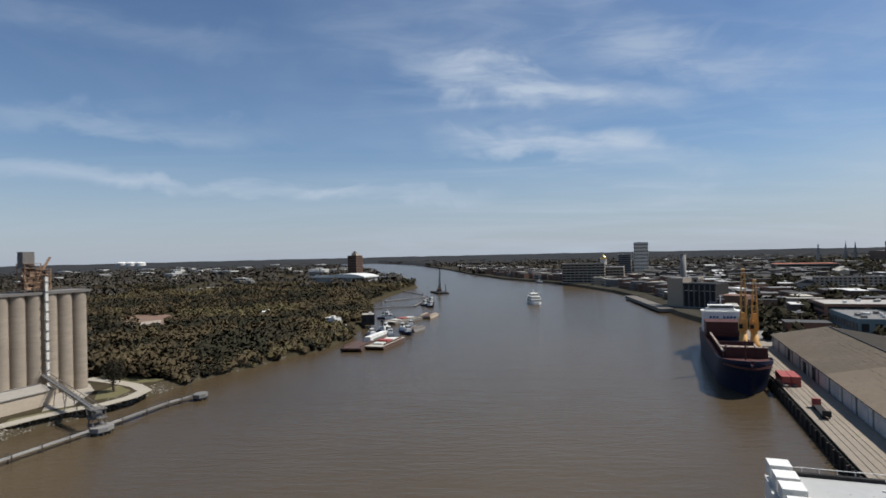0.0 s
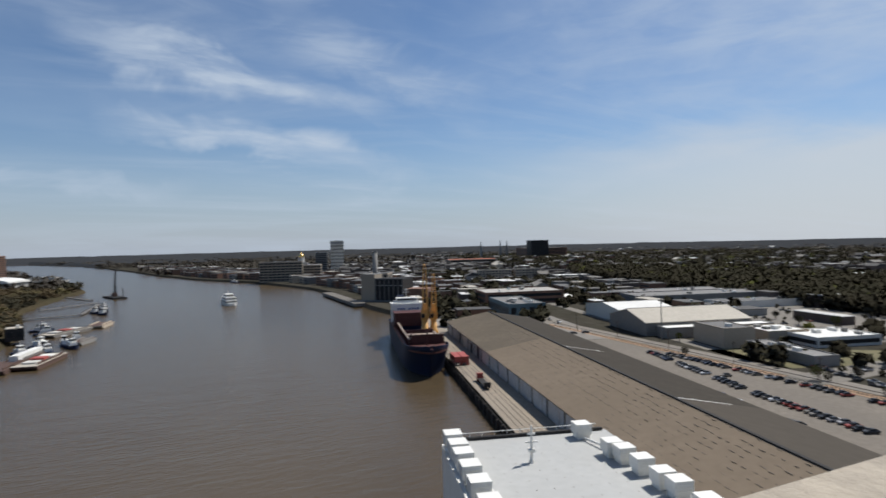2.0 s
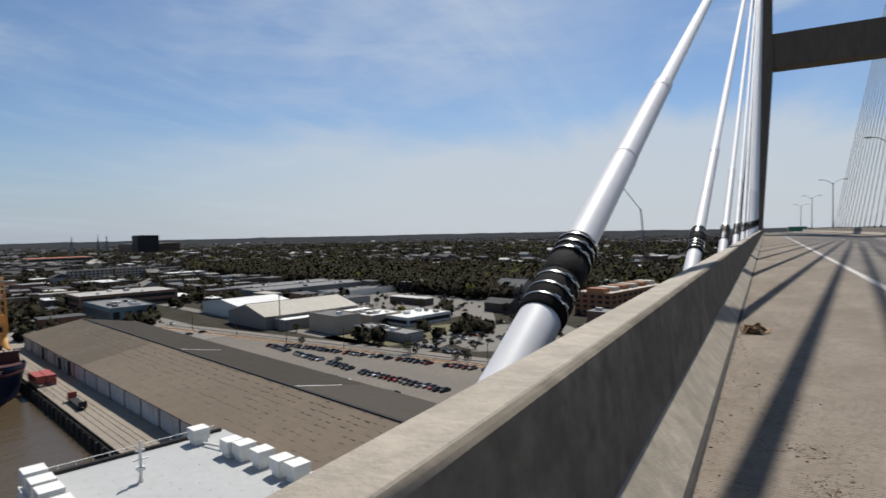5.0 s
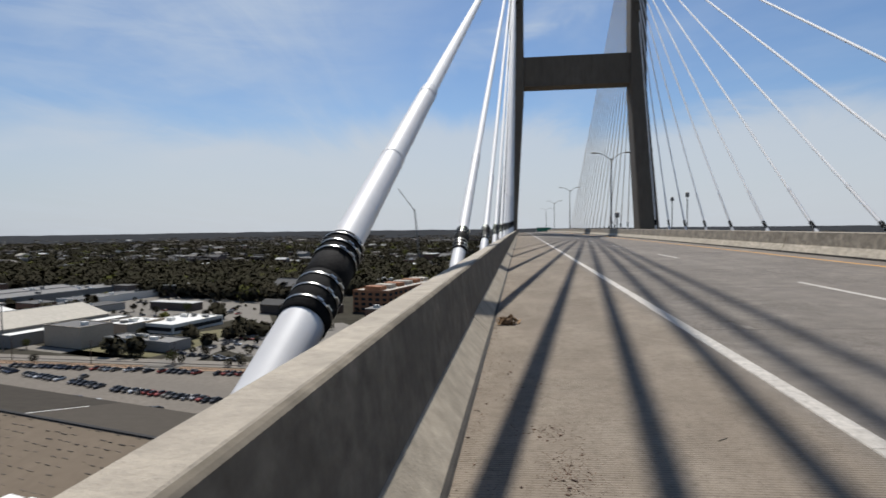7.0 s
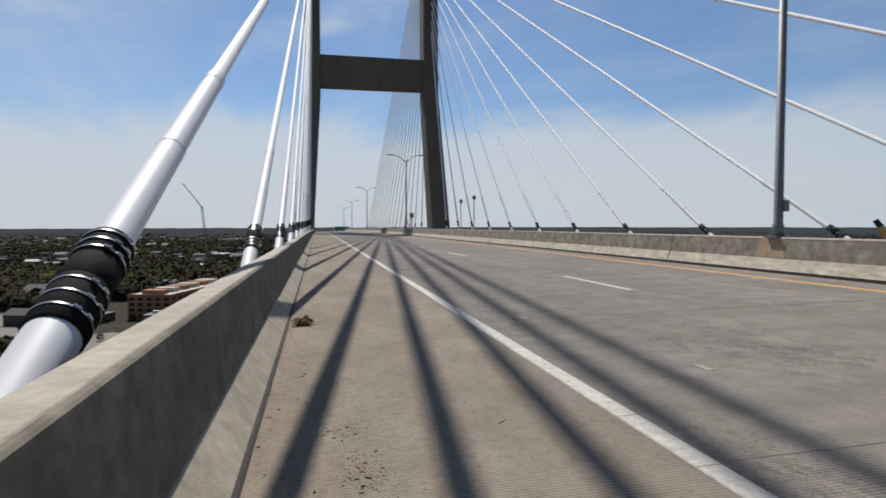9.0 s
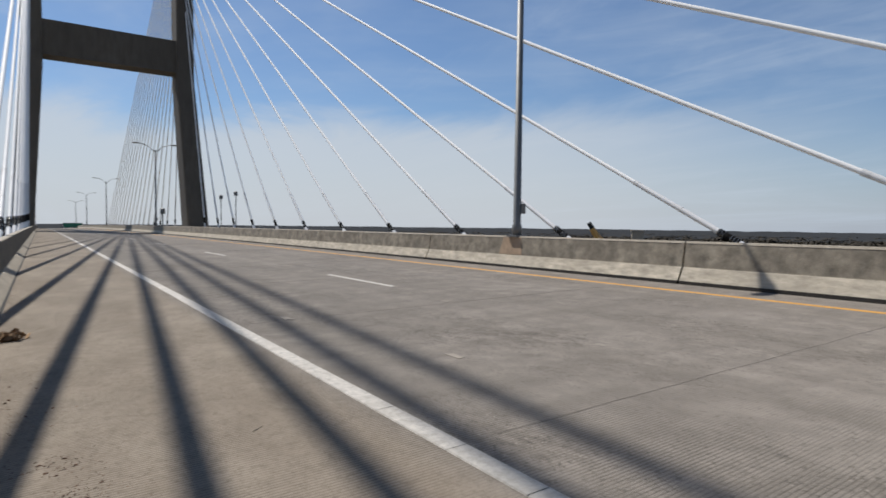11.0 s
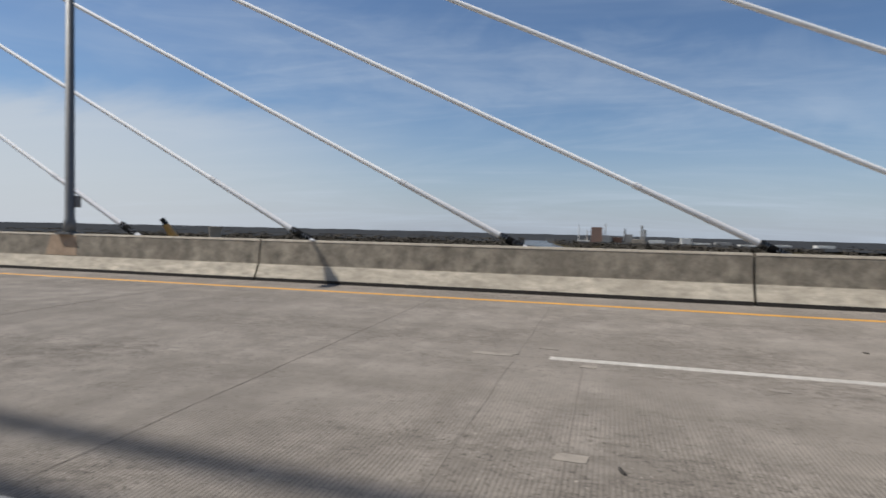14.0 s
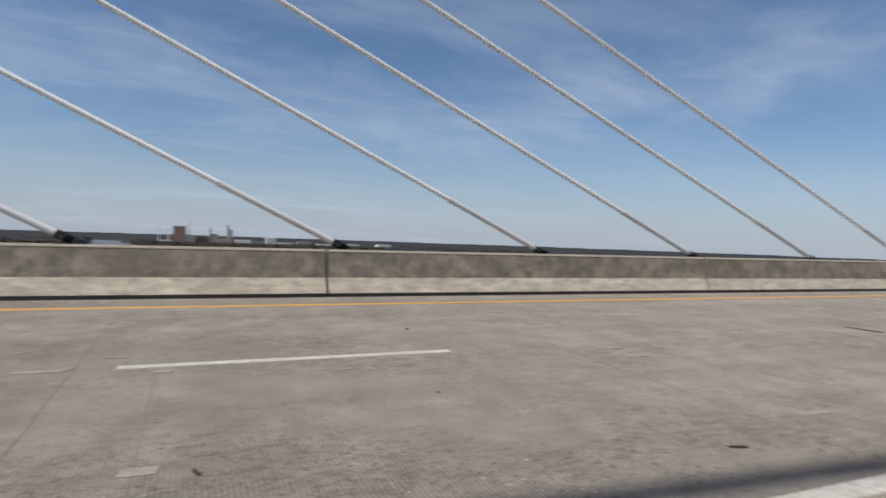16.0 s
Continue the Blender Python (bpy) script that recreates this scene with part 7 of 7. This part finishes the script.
part("hull", Geo().sweep([[(x, -h, -0.5), (x, h, -0.5), (x, h * 1.1, 2.4), (x, -h * 1.1, 2.4)] for x, h in ((-17, 2.0), (-12, 5.2), (12, 5.4), (17, 2.5))]), WHITE, ferry)
for k, (ln, wd, z) in enumerate(((26, 10.5, 2.4), (22, 9.6, 5.4), (12, 7, 8.4))):
    d_ = part("deck_level", Geo().box(0, 0, z, ln, wd, 2.6), WHITE, ferry)
    part("window_band", Geo().box(0, 0, z + 0.9, ln + 0.1, wd + 0.1, 0.9), GLASS, d_)
    part("deck_edge", Geo().box(0, 0, z + 2.6, ln + 1.2, wd + 1.0, 0.25), WHITE, d_)
part("mast", Geo().tube([(0, 0, 11), (0, 0, 15)], 0.15, 5), WHITE, ferry)
tug(pose(-1041, 97, WZ, 0, 0, 200), "white excursion boat at the far quay", 34)

cb = thing("crane_barge", "dark crane barge with a raised lattice boom in the river", "crane barge", pose(-832, -64, WZ, 0, 0, 20))
part("hull", Geo().box(0, 0, -0.5, 44, 15, 2.6), DARKWALL, cb)
part("crane_cab", Geo().box(-2, 0, 2.1, 7, 5, 4.5), BARGE, cb)
g = Geo()
for a in (-1, 1):
    g.tube([(0, a * 1.2, 5), (5, a * 0.4, 36)], 0.4, 5)
    g.tube([(-4, a, 6), (4.5, a * 0.3, 35)], 0.15, 4)
for i in range(10):
    g.tube([(0.5 * i, -1.2 + 0.08 * i, 5 + 3.1 * i), (0.5 * i, 1.2 - 0.08 * i, 6.5 + 3.1 * i)], 0.2, 4)
part("boom", g, DARKWALL, cb)
for x in (-16, -12, 15):
    part("spud", Geo().tube([(x, 5, -1), (x, 5, 13)], 0.5, 6), DARKWALL, cb)
wf = thing("finger_wharf", "low timber finger wharf with floating docks", "wharf", pose(0, 0, WZ))
for (a, b), w in ((((-613, -122), (-626, -76)), 4), (((-626, -76), (-735, -72)), 3), (((-700, -120), (-760, -75)), 3), (((-880, -122), (-800, -85)), 3)):
    q, r = Vector((*a, 0)), Vector((*b, 0))
    sd = Vector((-(r - q).normalized().y, (r - q).normalized().x, 0)) * w / 2
    part("deck", Geo().sweep([[p + sd + Vector((0, 0, 0.9)), p - sd + Vector((0, 0, 0.9)), p - sd + Vector((0, 0, 1.5)), p + sd + Vector((0, 0, 1.5))] for p in (q, r)]), DARKCONC, wf)
    g = Geo()
    for i in range(9):
        p = q + (r - q) * (i / 8)
        g.tube([p + Vector((0, 0, -2)), p + Vector((0, 0, 3.5))], 0.3, 6)
    part("pile", g, TIMBER, wf)
for x, y in ((-623, -58), (-640, -66), (-655, -60), (-676, -62)):
    tug(pose(x, y, WZ, 0, 0, 40), "small boat at the floating dock", 11)

# ---- north bank buildings ----
for x, y, ln, wd, h, wl_, rf, lb, a in (
    (-434, -114, 10, 7, 7.5, WHITEWALL, WHITEROOF, "white boatyard shed near the barges", 60), (-462, -93, 17, 10, 7.0, DARKWALL, TANROOF, "open boatyard shed with a tan roof", 10), (-452, -118, 20, 9, 3.5, DARKWALL, GREYROOF, "low dark boatyard store", 15), (-420, -104, 9, 6, 3.5, WHITEWALL, WHITEROOF, "small white site hut at the boatyard", 30),
    (-521, -198, 14, 8, 4.5, WHITEWALL, WHITEROOF, "small white house among the trees", 20), (-806, -525, 26, 11, 4.5, WHITEWALL, WHITEROOF, "long white-roofed shed in the scrub", 60), (-1150, -480, 46, 16, 6, GREYWALL, WEATHERED, "white shed beyond the scrub", 70), (-1213, -511, 34, 20, 8, GREYWALL, WHITEROOF, "pale industrial building beyond the scrub", 70),
    (-1300, -700, 60, 20, 6, GREYWALL, WEATHERED, "long pale industrial shed in the fields", 65), (-1080, -620, 44, 14, 5, GREYWALL, WEATHERED, "long white shed in the fields", 62), (-1500, -900, 60, 24, 7, GREYWALL, WEATHERED, "far white warehouse on the flat land", 60), (-1700, -760, 60, 30, 12, WHITEWALL, GREYROOF, "far pale warehouse on the flat land", 60),
    (-1500, -430, 50, 20, 12, WHITEWALL, WHITEROOF, "pale riverside building with a flat roof", 75), (-1620, -380, 40, 18, 9, TANWALL, WHITEROOF, "pale riverside building with a flat roof", 75), (-1180, -190, 60, 16, 7, GREYWALL, TANROOF, "low riverside shed with a tan roof", 80), (-1250, -205, 40, 18, 10, WHITEWALL, WHITEROOF, "white riverside hall with a flat roof", 80)):
    block(pose(x, y, GZ, 0, 0, a), ln, wd, h, wl_, rf, lb, 1 if h > 5 else 0, max(3, int(ln / 5)), 2, 1, int(ln))
cc = thing("convention_centre", "long white convention hall with a gently arched roof", "building", pose(-1085, -262, GZ, 0, 0, 68))
part("wall", Geo().box(0, 0, -0.5, 118, 46, 12), GREYWALL, cc)
rings = [[(x, -25, 11.4), (x, 25, 11.4), (x, 25, 12.6 + h), (x, -25, 12.6 + h)] for x, h in ((-61, 1.5), (-30, 3.0), (0, 5.2), (24, 6.0), (45, 4.4), (61, 1.0))]
part("roof", Geo().sweep(rings), WHITEROOF, cc, "white arched roof")
for i in range(14):
    part("glazing_bay", Geo().box(-52 + i * 8, 23.05, 1, 5.5, 0.2, 8.5), GLASS, cc)
ht = block(pose(-1354, -300, GZ, 0, 0, 68), 24, 26, 50, BRICK, GREYROOF, "tall brick tower with a pale lantern top", 13, 5, 5, 0, 30, "brick_tower")
part("lantern", Geo().box(0, 0, 50, 12, 12, 6), TANWALL, ht)
part("spire", Geo().box(0, 0, 56, 9, 9, 5, None, 0.2), GREYROOF, ht)
for i in range(3):
    x, y = -3100 + i * 45, -1990 + i * 80
    tk = thing("storage_tank", "huge white domed storage tank on the horizon", "tank", pose(x, y, GZ), "storage tanks")
    part("shell", Geo().tube([(0, 0, 0), (0, 0, 30)], 27, 20), WHITEWALL, tk)
    part("dome", Geo().tube([(0, 0, 30), (0, 0, 34), (0, 0, 36)], [27, 19, 5], 20), WHITE, tk)
rk = random.Random(21)
for i in range(46):
    a, d_ = radians(rk.uniform(101, 130)), rk.uniform(1700, 2900)
    x, y = -d_ * math.sin(a), d_ * math.cos(a)
    if not inside(x, y, NORTH):
        continue
    top = thing("shed", "far white industrial building on the flat horizon", "building", pose(x, y, GZ, 0, 0, rk.uniform(50, 80)), "far industry")
    ln, wd, h = rk.uniform(20, 60), rk.uniform(15, 30), rk.uniform(6, 13)
    part("wall", Geo().box(0, 0, -0.5, ln, wd, h), WHITEWALL if rk.random() < 0.7 else GREYWALL, top)
    part("roof", Geo().box(0, 0, h - 0.5, ln + 0.6, wd + 0.6, 0.8), WHITEROOF, top)

# ---- across the deck: far plant and near-bank steelwork ----
pl = thing("paper_mill", "distant industrial plant with a red-brown tower and stacks", "factory", pose(2600, 0, GZ))
part("tower", Geo().box(0, 55, 0, 40, 46, 72), mat("faded_brick", (0.30, 0.19, 0.145), 0.9, vary=0.2, big=0.05, small=0.5, bump=0.1), pl, "red-brown tower block")
for i, (y, w, h, m) in enumerate(((15, 40, 38, GREYWALL), (-30, 46, 30, BRICK), (-75, 40, 44, GREYWALL), (-115, 60, 24, TANWALL), (-190, 70, 22, WHITEWALL), (-250, 60, 16, GREYWALL), (-300, 44, 34, WHITEWALL), (-360, 80, 16, WHITEWALL), (-450, 70, 20, GREYWALL), (110, 60, 14, WHITEWALL), (-540, 80, 14, WHITEWALL), (-660, 90, 16, WHITEWALL), (-800, 70, 20, WHITEWALL))):
    part("plant_building", Geo().box(-10 + 30 * (i % 3), y, 0, 50, w * 0.85, h), m, pl)
for y, h, r in ((-128, 84, 4), (20, 88, 2.2), (130, 84, 1.6), (-60, 70, 3), (-140, 66, 6), (95, 60, 2)):
    part("stack", Geo().tube([(0, y, 0), (0, y, h)], [r * 1.15, r], 10), WHITEWALL if y > 0 else GREYWALL, pl)
bm_ = thing("dock_boom", "dark-tipped orange boom end beyond the far parapet", "crane boom", pose(113.2, 98, -6))
part("boom", Geo().tube([(3.0, -3.2, -2), (-0.6, 0.9, 6.3)], [1.3, 0.7], 8), CRANEYEL, bm_)
part("tip", Geo().tube([(-0.3, 0.6, 5.9), (-1.2, 1.5, 7.7)], [0.6, 0.55], 8), DARKWALL, bm_, "black boom tip")
part("mast", Geo().tube([(3.0, -3.2, -52), (3.0, -3.2, -1.5)], 0.9, 8), CRANEYEL, bm_)
hp = thing("dock_tower", "tan concrete tower top beyond the far parapet", "tower", pose(119.4, 90.6, GZ, 0, 0, 40))
part("shaft", Geo().box(0, 0, 0, 2.6, 2.6, 54.0), TANWALL, hp)
part("cap", Geo().box(0, 0, 54.0, 3.0, 3.0, 0.6), TANWALL, hp)
